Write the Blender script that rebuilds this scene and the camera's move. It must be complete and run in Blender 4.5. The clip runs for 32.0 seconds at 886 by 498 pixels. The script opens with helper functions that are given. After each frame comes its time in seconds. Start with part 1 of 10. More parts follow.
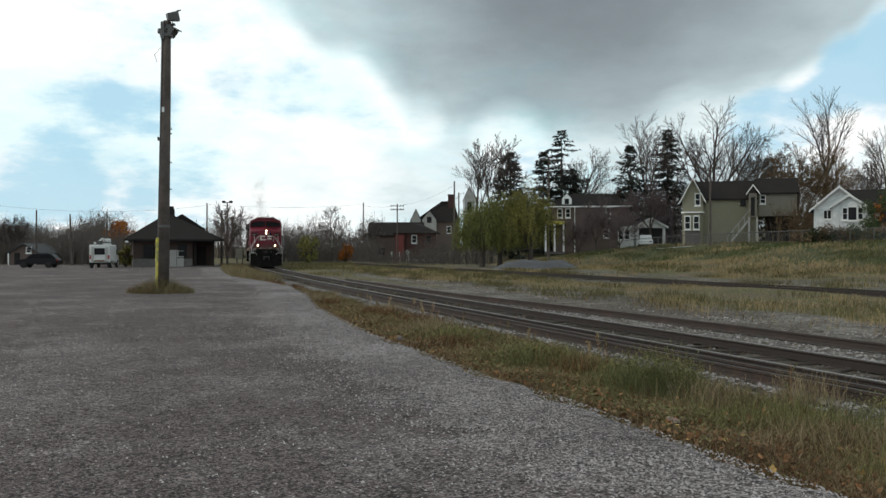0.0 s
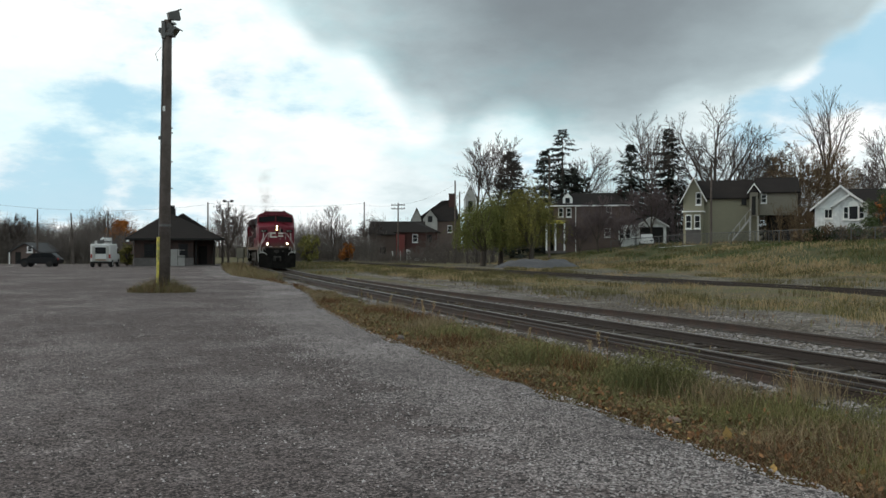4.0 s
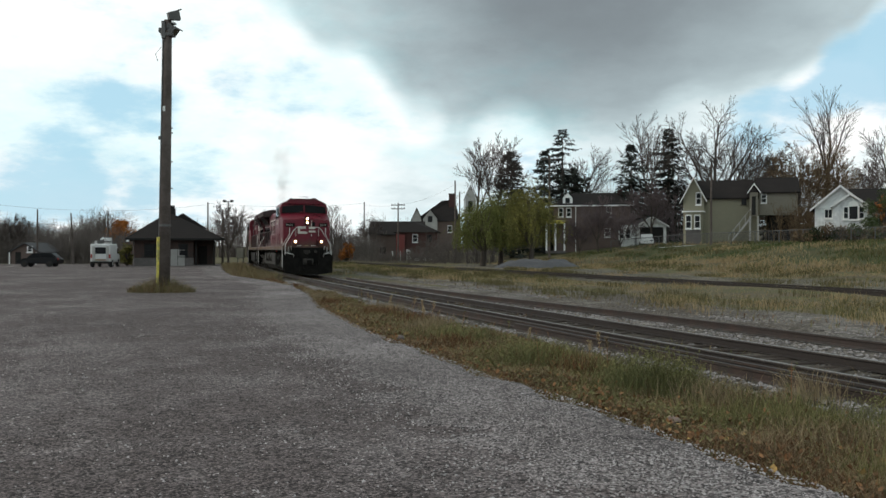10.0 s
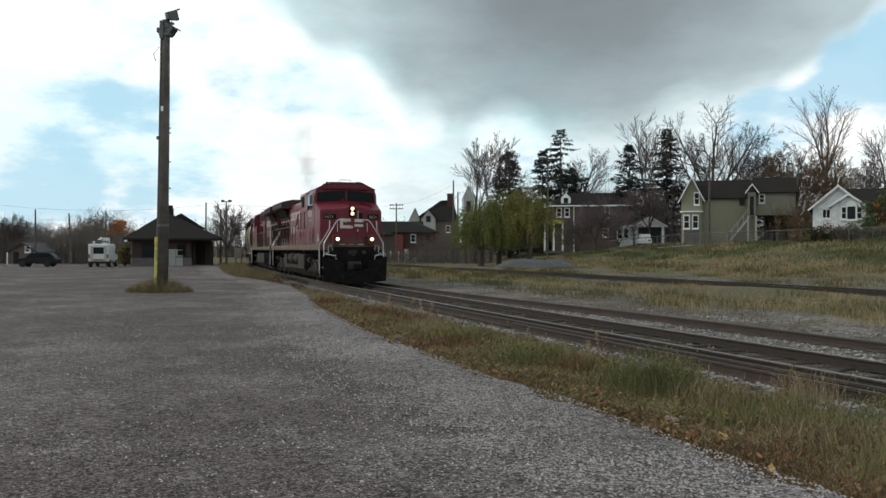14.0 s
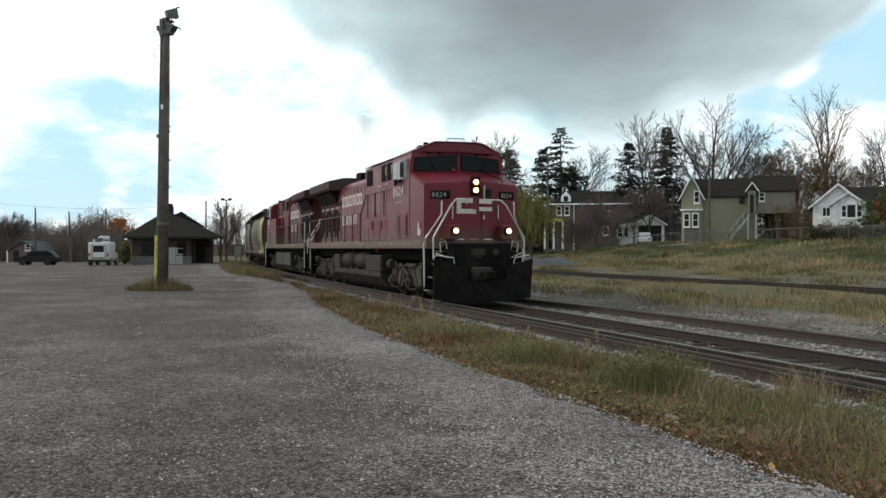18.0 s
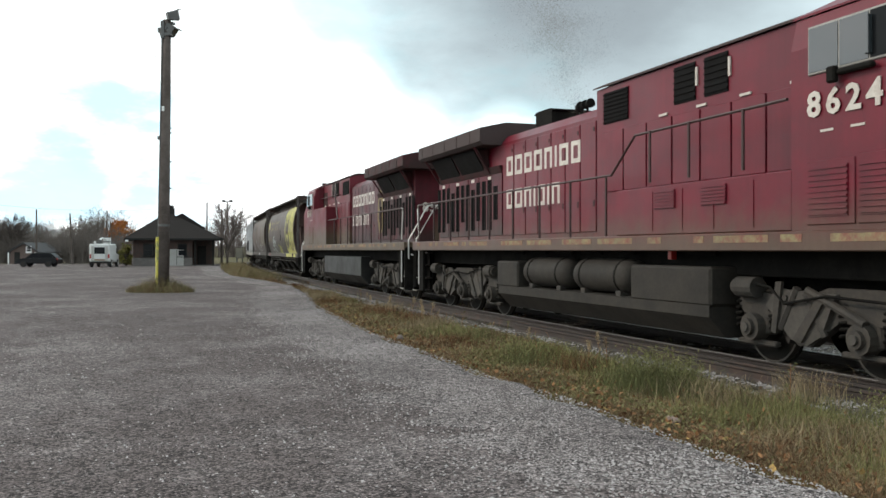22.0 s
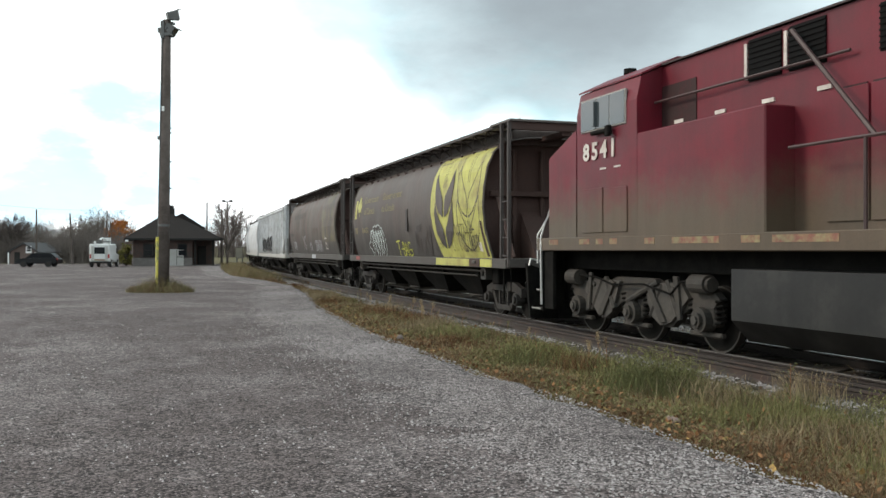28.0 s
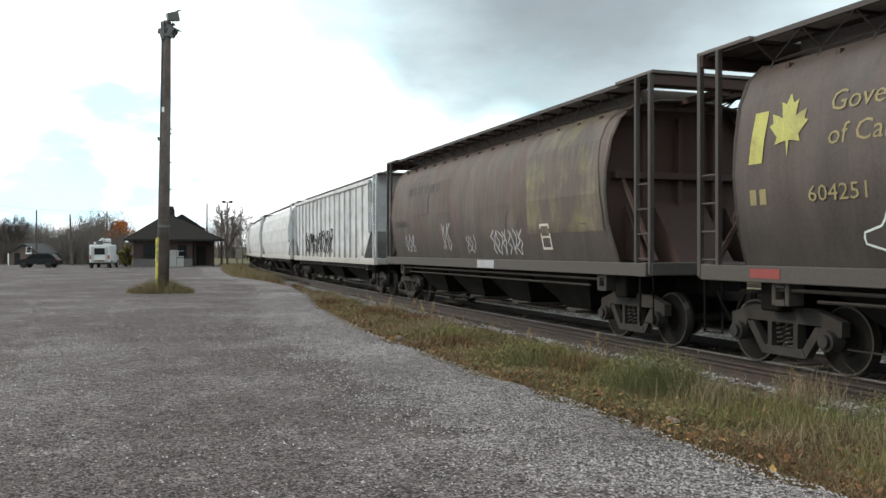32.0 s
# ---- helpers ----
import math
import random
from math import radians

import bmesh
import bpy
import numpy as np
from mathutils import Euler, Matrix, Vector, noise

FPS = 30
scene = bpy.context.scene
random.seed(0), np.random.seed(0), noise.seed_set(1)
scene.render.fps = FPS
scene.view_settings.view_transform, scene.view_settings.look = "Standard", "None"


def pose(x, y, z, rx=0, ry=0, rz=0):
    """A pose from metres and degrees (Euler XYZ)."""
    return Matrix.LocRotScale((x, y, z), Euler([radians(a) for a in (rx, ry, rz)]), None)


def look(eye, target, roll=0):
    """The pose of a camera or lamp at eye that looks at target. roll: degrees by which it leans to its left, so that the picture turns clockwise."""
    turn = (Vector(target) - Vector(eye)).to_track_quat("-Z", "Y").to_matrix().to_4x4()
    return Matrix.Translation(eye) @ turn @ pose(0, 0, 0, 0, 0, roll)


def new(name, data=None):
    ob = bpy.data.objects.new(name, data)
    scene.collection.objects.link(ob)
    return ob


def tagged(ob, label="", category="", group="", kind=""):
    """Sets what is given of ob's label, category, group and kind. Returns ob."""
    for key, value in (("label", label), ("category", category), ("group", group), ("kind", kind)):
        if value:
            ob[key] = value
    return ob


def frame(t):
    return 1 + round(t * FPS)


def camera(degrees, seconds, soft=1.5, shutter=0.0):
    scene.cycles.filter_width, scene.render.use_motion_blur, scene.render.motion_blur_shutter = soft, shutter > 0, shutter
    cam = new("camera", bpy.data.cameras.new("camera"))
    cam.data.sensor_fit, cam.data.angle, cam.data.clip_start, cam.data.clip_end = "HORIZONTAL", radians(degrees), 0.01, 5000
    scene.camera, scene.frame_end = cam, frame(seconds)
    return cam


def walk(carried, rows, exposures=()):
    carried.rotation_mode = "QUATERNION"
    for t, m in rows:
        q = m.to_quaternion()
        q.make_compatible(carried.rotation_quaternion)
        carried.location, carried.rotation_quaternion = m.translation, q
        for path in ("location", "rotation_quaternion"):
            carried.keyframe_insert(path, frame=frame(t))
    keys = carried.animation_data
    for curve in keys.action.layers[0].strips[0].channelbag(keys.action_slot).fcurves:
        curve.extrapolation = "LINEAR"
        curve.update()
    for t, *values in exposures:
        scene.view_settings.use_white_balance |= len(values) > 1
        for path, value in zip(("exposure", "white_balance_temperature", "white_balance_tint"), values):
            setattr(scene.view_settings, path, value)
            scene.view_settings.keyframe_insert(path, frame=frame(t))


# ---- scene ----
cam = camera(52.5, 32.0)

# The line of the main track: s metres away from the camera's side, e metres across it to the right.
EYE = 1.639
X0, Y0, H0, K0, K1 = 5.878, 12.5, math.radians(19.22), 0.00073, 0.000009
BEND_END = 120.0


def heading(s):
    b = min(s, BEND_END)
    return H0 - K0 * b - K1 * b * b / 2 - max(0.0, s - BEND_END) * 0.0012


LINE = {}
_x, _y = X0, Y0
for _i in range(0, 1400):
    LINE[_i] = (_x, _y)
    _h = heading(_i * 0.25 + 0.125)
    _x, _y = _x - math.sin(_h) * 0.25, _y + math.cos(_h) * 0.25
_x, _y = X0, Y0
for _i in range(0, -420, -1):
    LINE[_i] = (_x, _y)
    _h = heading(_i * 0.25 - 0.125)
    _x, _y = _x + math.sin(_h) * 0.25, _y - math.cos(_h) * 0.25


def line(s, e=0.0, z=0.0):
    """A point of the track: s along it, e across it, z over the rail."""
    i = math.floor(s / 0.25)
    i = max(-418, min(1397, i))
    f = s / 0.25 - i
    (ax, ay), (bx, by) = LINE[i], LINE[i + 1]
    h = heading(s)
    return Vector((ax + (bx - ax) * f + e * math.cos(h), ay + (by - ay) * f + e * math.sin(h), z))


# The tripod trembles a little in the wind: seconds, and the shake in thousandths of the lens's length.
SHAKE = [(0, 0, 1.5), (1, 1.5, 1.5), (2, 1.5, 1.5), (3, 1.5, 0), (3.5, 1.5, 0), (5.5, 1.5, 0), (6, 1.5, 1.5), (7, 0, 0), (8, 0, 0), (9, 1.5, 0), (10, 1.5, 0), (11, 0, 0), (12, 3, 1.5), (13, 1.5, 0), (14, -1.6, 0), (14.5, 0, 0), (16.5, 1.5, 0), (17, 3, 0), (18, -1.6, -3), (19, 0, 0), (20, 0, 0), (21, 0, 0), (22, 0, 0), (23, 0, 0), (24, 0, 0), (25, 0, 1.5), (25.5, 0, 1.5), (27.5, 0, 1.5), (28, 0, 0), (29, 3.1, 0), (30, 1.5, -1.5), (31, -1.5, 1.5), (32, 0, 1.5)]
walk(cam, [(t, pose(0, 0, EYE, 90.047 + math.degrees(dy / 1591), 0, math.degrees(dx / 1591))) for t, dx, dy in SHAKE],
     exposures=[(0, 0.0), (12, 0.0), (14, 0.06), (18, 0.24), (20.3, 0.37), (21.2, 0.58), (22, 0.7), (25, 0.78), (32, 0.75)])

# Where the train's nose is on the line, time by time: it gathers speed.
KNOTS = [(0, 78.26), (3, 68.59), (6, 58.86), (9, 49.0), (12, 38.36), (14.5, 28.6), (16.5, 20.31), (19, 8.98), (21, -0.74),
         (23, -10.5), (25.5, -23.2), (27.5, -33.52), (29.5, -45.08), (32, -60.18)]


def nose(t):
    ts, vs = [k[0] for k in KNOTS], [k[1] for k in KNOTS]
    m = np.gradient(np.array(vs), np.array(ts, float))
    i = max(0, min(len(ts) - 2, int(np.searchsorted(ts, t)) - 1))
    h = ts[i + 1] - ts[i]
    u = (t - ts[i]) / h
    return float((2 * u**3 - 3 * u**2 + 1) * vs[i] + (u**3 - 2 * u**2 + u) * h * m[i] + (3 * u**2 - 2 * u**3) * vs[i + 1] + (u**3 - u**2) * h * m[i + 1])


# ---- sky and sun ----
world = bpy.data.worlds.new("sky")
scene.world = world
world.use_nodes = True
SUN_TURN, SUN_UP = math.radians(-84), math.radians(33)


def build_sky():
    nt = world.node_tree
    nt.nodes.clear()
    n = lambda kind, **kw: _node(nt, kind, kw)
    out, bg = n("ShaderNodeOutputWorld"), n("ShaderNodeBackground")
    nt.links.new(bg.outputs[0], out.inputs[0])
    co = n("ShaderNodeTexCoord").outputs["Generated"]
    sky = n("ShaderNodeTexSky", sky_type="NISHITA", sun_disc=False)
    sky.sun_elevation, sky.sun_rotation = SUN_UP, SUN_TURN
    sc = n("ShaderNodeVectorMath", operation="SCALE")
    nt.links.new(sky.outputs[0], sc.inputs[0])
    sc.inputs["Scale"].default_value = 0.115
    blue = n("ShaderNodeMix", data_type="RGBA")
    blue.inputs[0].default_value = 0.85
    nt.links.new(sc.outputs[0], blue.inputs[6])
    blue.inputs[7].default_value = (0.37, 0.69, 0.88, 1)
    # bearing and steepness of the view, and the dome flattened so that clouds shrink towards the horizon
    sep = n("ShaderNodeSeparateXYZ")
    nt.links.new(co, sep.inputs[0])
    up = math_node(nt, "MAXIMUM", sep.outputs[2], 0.0)
    den = math_node(nt, "ADD", up, 0.3)
    px, py = math_node(nt, "DIVIDE", sep.outputs[0], den), math_node(nt, "DIVIDE", sep.outputs[1], den)
    cv = n("ShaderNodeCombineXYZ")
    nt.links.new(px, cv.inputs[0]), nt.links.new(py, cv.inputs[1])
    bearing = math_node(nt, "ARCTAN2", sep.outputs[0], sep.outputs[1])
    flat = math_node(nt, "SQRT", math_node(nt, "ADD", math_node(nt, "MULTIPLY", sep.outputs[0], sep.outputs[0]), math_node(nt, "MULTIPLY", sep.outputs[1], sep.outputs[1])))
    steep = math_node(nt, "DIVIDE", sep.outputs[2], math_node(nt, "MAXIMUM", flat, 0.01))

    def field(scale, detail, rough, seed):
        t = n("ShaderNodeTexNoise")
        t.inputs["Scale"].default_value, t.inputs["Detail"].default_value, t.inputs["Roughness"].default_value = scale, detail, rough
        a = n("ShaderNodeVectorMath", operation="ADD")
        a.inputs[1].default_value = (seed * 3.7, seed * 1.9, seed)
        nt.links.new(cv.outputs[0], a.inputs[0]), nt.links.new(a.outputs[0], t.inputs["Vector"])
        return math_node(nt, "SUBTRACT", t.outputs[0], 0.5)

    def along(pairs):
        """A value that changes with the bearing."""
        r = n("ShaderNodeValToRGB")
        nt.links.new(math_node(nt, "MULTIPLY", math_node(nt, "ADD", bearing, 0.7), 1 / 1.4, True), r.inputs[0])
        r.color_ramp.interpolation = "B_SPLINE" if len(pairs) < 10 else "EASE"
        el = r.color_ramp.elements
        el[0].position, el[0].color = pairs[0][0], (pairs[0][1],) * 3 + (1,)
        el[1].position, el[1].color = pairs[-1][0], (pairs[-1][1],) * 3 + (1,)
        for q, v in pairs[1:-1]:
            m = el.new(q)
            m.color = (v, v, v, 1)
        return r.outputs[0]

    def lobe(px_, py_, width, amount):
        """A soft spot on the dome."""
        v = Vector(((px_ - 784) / 1591, 1, (442 - py_) / 1591)).normalized()
        d = n("ShaderNodeVectorMath", operation="DOT_PRODUCT")
        nt.links.new(co, d.inputs[0])
        d.inputs[1].default_value = v
        r = n("ShaderNodeMapRange", interpolation_type="SMOOTHSTEP")
        nt.links.new(d.outputs["Value"], r.inputs[0])
        r.inputs[1].default_value, r.inputs[2].default_value = math.cos(math.radians(width)), 1.0
        r.inputs[3].default_value, r.inputs[4].default_value = 0.0, amount
        return r.outputs[0]

    def times(a, k):
        return math_node(nt, "MULTIPLY", a, k)

    big, fine, wisp = field(0.6, 6, 0.58, 2.0), field(1.5, 7, 0.6, 5.0), field(3.6, 6, 0.62, 9.0)
    # the great grey bank: its ragged lower edge runs with the bearing
    foot = times(along([(0.1044, 0.9705), (0.2687, 0.7568), (0.3308, 0.631), (0.3651, 0.5242), (0.4178, 0.4148), (0.4803, 0.3092), (0.552, 0.2979), (0.64, 0.2854), (0.7035, 0.3482), (0.7639, 0.38), (0.8021, 0.43), (0.827, 0.5), (0.9059, 0.78)]), 0.5)
    over = math_node(nt, "SUBTRACT", steep, foot)
    over = math_node(nt, "ADD", over, math_node(nt, "ADD", times(big, 0.16), math_node(nt, "ADD", times(fine, 0.12), times(wisp, 0.06))))
    rim = n("ShaderNodeMapRange", interpolation_type="SMOOTHSTEP")
    nt.links.new(over, rim.inputs[0])
    rim.inputs[1].default_value, rim.inputs[2].default_value = -0.008, 0.03
    core = n("ShaderNodeMapRange", interpolation_type="SMOOTHSTEP")
    nt.links.new(over, core.inputs[0])
    core.inputs[1].default_value, core.inputs[2].default_value = 0.0, 0.17
    high = n("ShaderNodeMapRange", interpolation_type="SMOOTHSTEP")
    nt.links.new(steep, high.inputs[0])
    high.inputs[1].default_value, high.inputs[2].default_value, high.inputs[3].default_value, high.inputs[4].default_value = 0.35, 0.9, 1.0, 0.25
    lum = along([(0.0728, 0.9), (0.21, 1.0), (0.36, 1.0), (0.42, 0.92), (0.4803, 0.78), (0.552, 0.72), (0.64, 0.73), (0.724, 0.78), (0.7946, 0.84), (0.8731, 0.86)])
    bank = math_node(nt, "ADD", times(rim.outputs[0], 0.26), times(core.outputs[0], math_node(nt, "ADD", lobe(1180, 60, 17, 0.24), 0.06)))
    lum = math_node(nt, "SUBTRACT", lum, times(bank, high.outputs[0]))
    lum = math_node(nt, "ADD", lum, math_node(nt, "ADD", times(big, 0.42), math_node(nt, "ADD", times(fine, 0.6), times(wisp, 0.34))))
    lum = math_node(nt, "ADD", lum, lobe(1460, 195, 3.5, 0.35))
    lum = math_node(nt, "ADD", lum, lobe(900, 245, 3.0, 0.2))
    lum = math_node(nt, "ADD", lum, math_node(nt, "ADD", lobe(610, 180, 4.5, 0.24), lobe(735, 212, 2.4, 0.16)))
    ramp = n("ShaderNodeValToRGB")
    nt.links.new(lum, ramp.inputs[0])
    e = ramp.color_ramp.elements
    e[0].position, e[0].color = 0.1, (0.17, 0.19, 0.21, 1)
    e[1].position, e[1].color = 1.0, (1.08, 1.09, 1.08, 1)
    for q, c in ((0.32, (0.255, 0.3, 0.325, 1)), (0.5, (0.39, 0.47, 0.5, 1)), (0.7, (0.58, 0.7, 0.73, 1)), (0.85, (0.84, 0.94, 0.96, 1))):
        m = e.new(q)
        m.color = c
    # thin places in the cloud let a pale blue through
    veil = n("ShaderNodeMapRange", interpolation_type="SMOOTHSTEP")
    nt.links.new(math_node(nt, "ADD", field(1.1, 7, 0.62, 13.0), times(wisp, 0.4)), veil.inputs[0])
    veil.inputs[1].default_value, veil.inputs[2].default_value = -0.03, 0.2
    tint = n("ShaderNodeMix", data_type="RGBA")
    nt.links.new(veil.outputs[0], tint.inputs[0])
    tint.inputs[6].default_value, tint.inputs[7].default_value = (1, 1, 1, 1), (0.82, 0.965, 0.98, 1)
    cloud = n("ShaderNodeMix", data_type="RGBA", blend_type="MULTIPLY")
    cloud.inputs[0].default_value = 1.0
    nt.links.new(ramp.outputs[0], cloud.inputs[6]), nt.links.new(tint.outputs[2], cloud.inputs[7])
    # gaps in which the blue shows
    gap = math_node(nt, "ADD", math_node(nt, "ADD", lobe(530, 165, 2.6, 0.4), lobe(430, 150, 2.8, 0.36)), math_node(nt, "ADD", lobe(70, 325, 4.0, 0.85), lobe(190, 335, 3.6, 0.7)))
    gap = math_node(nt, "ADD", gap, lobe(1540, 95, 4.6, 0.95))
    gap = math_node(nt, "ADD", gap, lobe(1370, 225, 4.2, 0.6))
    gap = math_node(nt, "ADD", gap, math_node(nt, "ADD", lobe(130, 185, 3.6, 0.38), lobe(245, 190, 3.4, 0.36)))
    gap = math_node(nt, "ADD", gap, lobe(330, 345, 4.0, 0.5))
    gap = math_node(nt, "ADD", gap, math_node(nt, "ADD", times(fine, 1.7), math_node(nt, "ADD", times(wisp, 1.5), times(field(7.0, 6, 0.62, 21.0), 0.9))))
    gap = math_node(nt, "SUBTRACT", gap, times(rim.outputs[0], 0.5))
    gr = n("ShaderNodeMapRange", interpolation_type="SMOOTHSTEP")
    nt.links.new(gap, gr.inputs[0])
    gr.inputs[1].default_value, gr.inputs[2].default_value, gr.inputs[4].default_value = 0.12, 0.8, 0.8
    mix = n("ShaderNodeMix", data_type="RGBA")
    nt.links.new(gr.outputs[0], mix.inputs[0])
    nt.links.new(cloud.outputs[2], mix.inputs[6]), nt.links.new(blue.outputs[2], mix.inputs[7])
    nt.links.new(mix.outputs[2], bg.inputs[0])
    bg.inputs[1].default_value = 1.0


def _node(nt, kind, kw):
    nd = nt.nodes.new(kind)
    for k, v in kw.items():
        if k == "sky_type":
            nd.sky_type = v
        elif k == "sun_disc":
            nd.sun_disc = v
        elif k == "operation":
            nd.operation = v
        elif k == "data_type":
            nd.data_type = v
        elif k == "interpolation_type":
            nd.interpolation_type = v
        elif k == "blend_type":
            nd.blend_type = v
        elif k == "musgrave":
            nd.noise_type = v
        elif k == "feature":
            nd.feature = v
    return nd


def math_node(nt, op, a, b=None, clamp=False):
    nd = nt.nodes.new("ShaderNodeMath")
    nd.operation, nd.use_clamp = op, clamp
    for i, v in enumerate((a, b)):
        if v is None:
            continue
        if isinstance(v, (int, float)):
            nd.inputs[i].default_value = v
        else:
            nt.links.new(v, nd.inputs[i])
    return nd.outputs[0]


build_sky()
sun = new("sun", bpy.data.lights.new("sun", "SUN"))
sun.data.energy, sun.data.angle, sun.data.color = 1.15, math.radians(12), (1, 0.87, 0.74)
sun.matrix_world = look((math.sin(SUN_TURN) * 50, math.cos(SUN_TURN) * 50, 50 * math.tan(SUN_UP)), (0, 0, 0))


# ---- materials ----
def surface(name, base, rough=0.7, metal=0.0, grain=30.0, stain=1.2, vary=0.25, bump=0.2, second=None, share=0.5,
            per_piece=0.0, spec=0.5, dist=0.01, emit=None, world_space=False, low=None, low_z=(0, 1), streak=0.0):
    """A rough or smooth surface: its colour with stains, grain and relief; second: a colour in patches; low: another
    colour that fades in towards its foot, dust on some surfaces.
    """
    m = bpy.data.materials.new(name)
    m.use_nodes = True
    nt = m.node_tree
    nt.nodes.clear()
    n = lambda kind, **kw: _node(nt, kind, kw)
    out, bs = n("ShaderNodeOutputMaterial"), n("ShaderNodeBsdfPrincipled")
    nt.links.new(bs.outputs[0], out.inputs[0])
    if world_space:
        co = n("ShaderNodeNewGeometry").outputs["Position"]
    else:
        co = n("ShaderNodeTexCoord").outputs["Object"]

    def field(scale, detail=4, rough_=0.6):
        t = n("ShaderNodeTexNoise")
        t.inputs["Scale"].default_value, t.inputs["Detail"].default_value, t.inputs["Roughness"].default_value = scale, detail, rough_
        nt.links.new(co, t.inputs["Vector"])
        return t.outputs[0]

    fine, wide = field(grain, 3), field(stain, 5)
    col = None
    if second:
        mx = n("ShaderNodeMix", data_type="RGBA")
        r = n("ShaderNodeMapRange", interpolation_type="SMOOTHSTEP")
        nt.links.new(field(stain * 1.7, 6, 0.65), r.inputs[0])
        r.inputs[1].default_value, r.inputs[2].default_value = 0.62 - 0.3 * share - 0.1, 0.72 - 0.3 * share + 0.06
        nt.links.new(r.outputs[0], mx.inputs[0])
        mx.inputs[6].default_value, mx.inputs[7].default_value = (*base, 1), (*second, 1)
        col = mx.outputs[2]
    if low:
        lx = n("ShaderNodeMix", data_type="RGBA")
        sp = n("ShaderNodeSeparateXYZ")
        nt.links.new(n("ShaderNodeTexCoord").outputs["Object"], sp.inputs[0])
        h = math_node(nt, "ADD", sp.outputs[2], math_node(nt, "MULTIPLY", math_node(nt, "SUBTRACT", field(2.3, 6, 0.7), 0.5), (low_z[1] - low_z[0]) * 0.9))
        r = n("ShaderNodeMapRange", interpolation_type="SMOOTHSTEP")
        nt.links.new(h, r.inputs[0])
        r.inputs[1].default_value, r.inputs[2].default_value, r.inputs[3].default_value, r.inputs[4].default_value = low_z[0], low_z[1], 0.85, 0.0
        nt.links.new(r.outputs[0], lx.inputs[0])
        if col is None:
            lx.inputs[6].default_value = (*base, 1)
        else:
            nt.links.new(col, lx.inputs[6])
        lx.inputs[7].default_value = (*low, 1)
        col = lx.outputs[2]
    v = math_node(nt, "ADD", math_node(nt, "MULTIPLY", math_node(nt, "SUBTRACT", fine, 0.5), vary * 1.4),
                  math_node(nt, "MULTIPLY", math_node(nt, "SUBTRACT", wide, 0.5), vary * 2.0))
    if streak:
        mp = n("ShaderNodeMapping")
        mp.inputs["Scale"].default_value = (1, 1, 0.07)
        nt.links.new(co, mp.inputs["Vector"])
        for sc_, k_ in ((2.2, 1.0), (9.0, 0.8)):
            t = n("ShaderNodeTexNoise")
            t.inputs["Scale"].default_value, t.inputs["Detail"].default_value = sc_, 5
            nt.links.new(mp.outputs[0], t.inputs["Vector"])
            v = math_node(nt, "ADD", v, math_node(nt, "MULTIPLY", math_node(nt, "SUBTRACT", t.outputs[0], 0.5), streak * 2 * k_))
    if per_piece:
        rnd = n("ShaderNodeObjectInfo").outputs["Random"]
        v = math_node(nt, "ADD", v, math_node(nt, "MULTIPLY", math_node(nt, "SUBTRACT", rnd, 0.5), per_piece))
        isl = n("ShaderNodeNewGeometry").outputs["Random Per Island"]
        v = math_node(nt, "ADD", v, math_node(nt, "MULTIPLY", math_node(nt, "SUBTRACT", isl, 0.5), per_piece))
    v = math_node(nt, "ADD", v, 1.0)
    hsv = n("ShaderNodeHueSaturation")
    if col is None:
        hsv.inputs["Color"].default_value = (*base, 1)
    else:
        nt.links.new(col, hsv.inputs["Color"])
    nt.links.new(v, hsv.inputs["Value"])
    nt.links.new(hsv.outputs[0], bs.inputs["Base Color"])
    rg = math_node(nt, "ADD", math_node(nt, "MULTIPLY", math_node(nt, "SUBTRACT", wide, 0.5), 0.4), rough, True)
    nt.links.new(rg, bs.inputs["Roughness"])
    bs.inputs["Metallic"].default_value = metal
    bs.inputs["Specular IOR Level"].default_value = spec
    if bump:
        b = n("ShaderNodeBump")
        b.inputs["Strength"].default_value, b.inputs["Distance"].default_value = bump, dist
        nt.links.new(fine, b.inputs["Height"])
        nt.links.new(b.outputs[0], bs.inputs["Normal"])
    if emit:
        bs.inputs["Emission Color"].default_value, bs.inputs["Emission Strength"].default_value = (*emit[0], 1), emit[1]
    return m


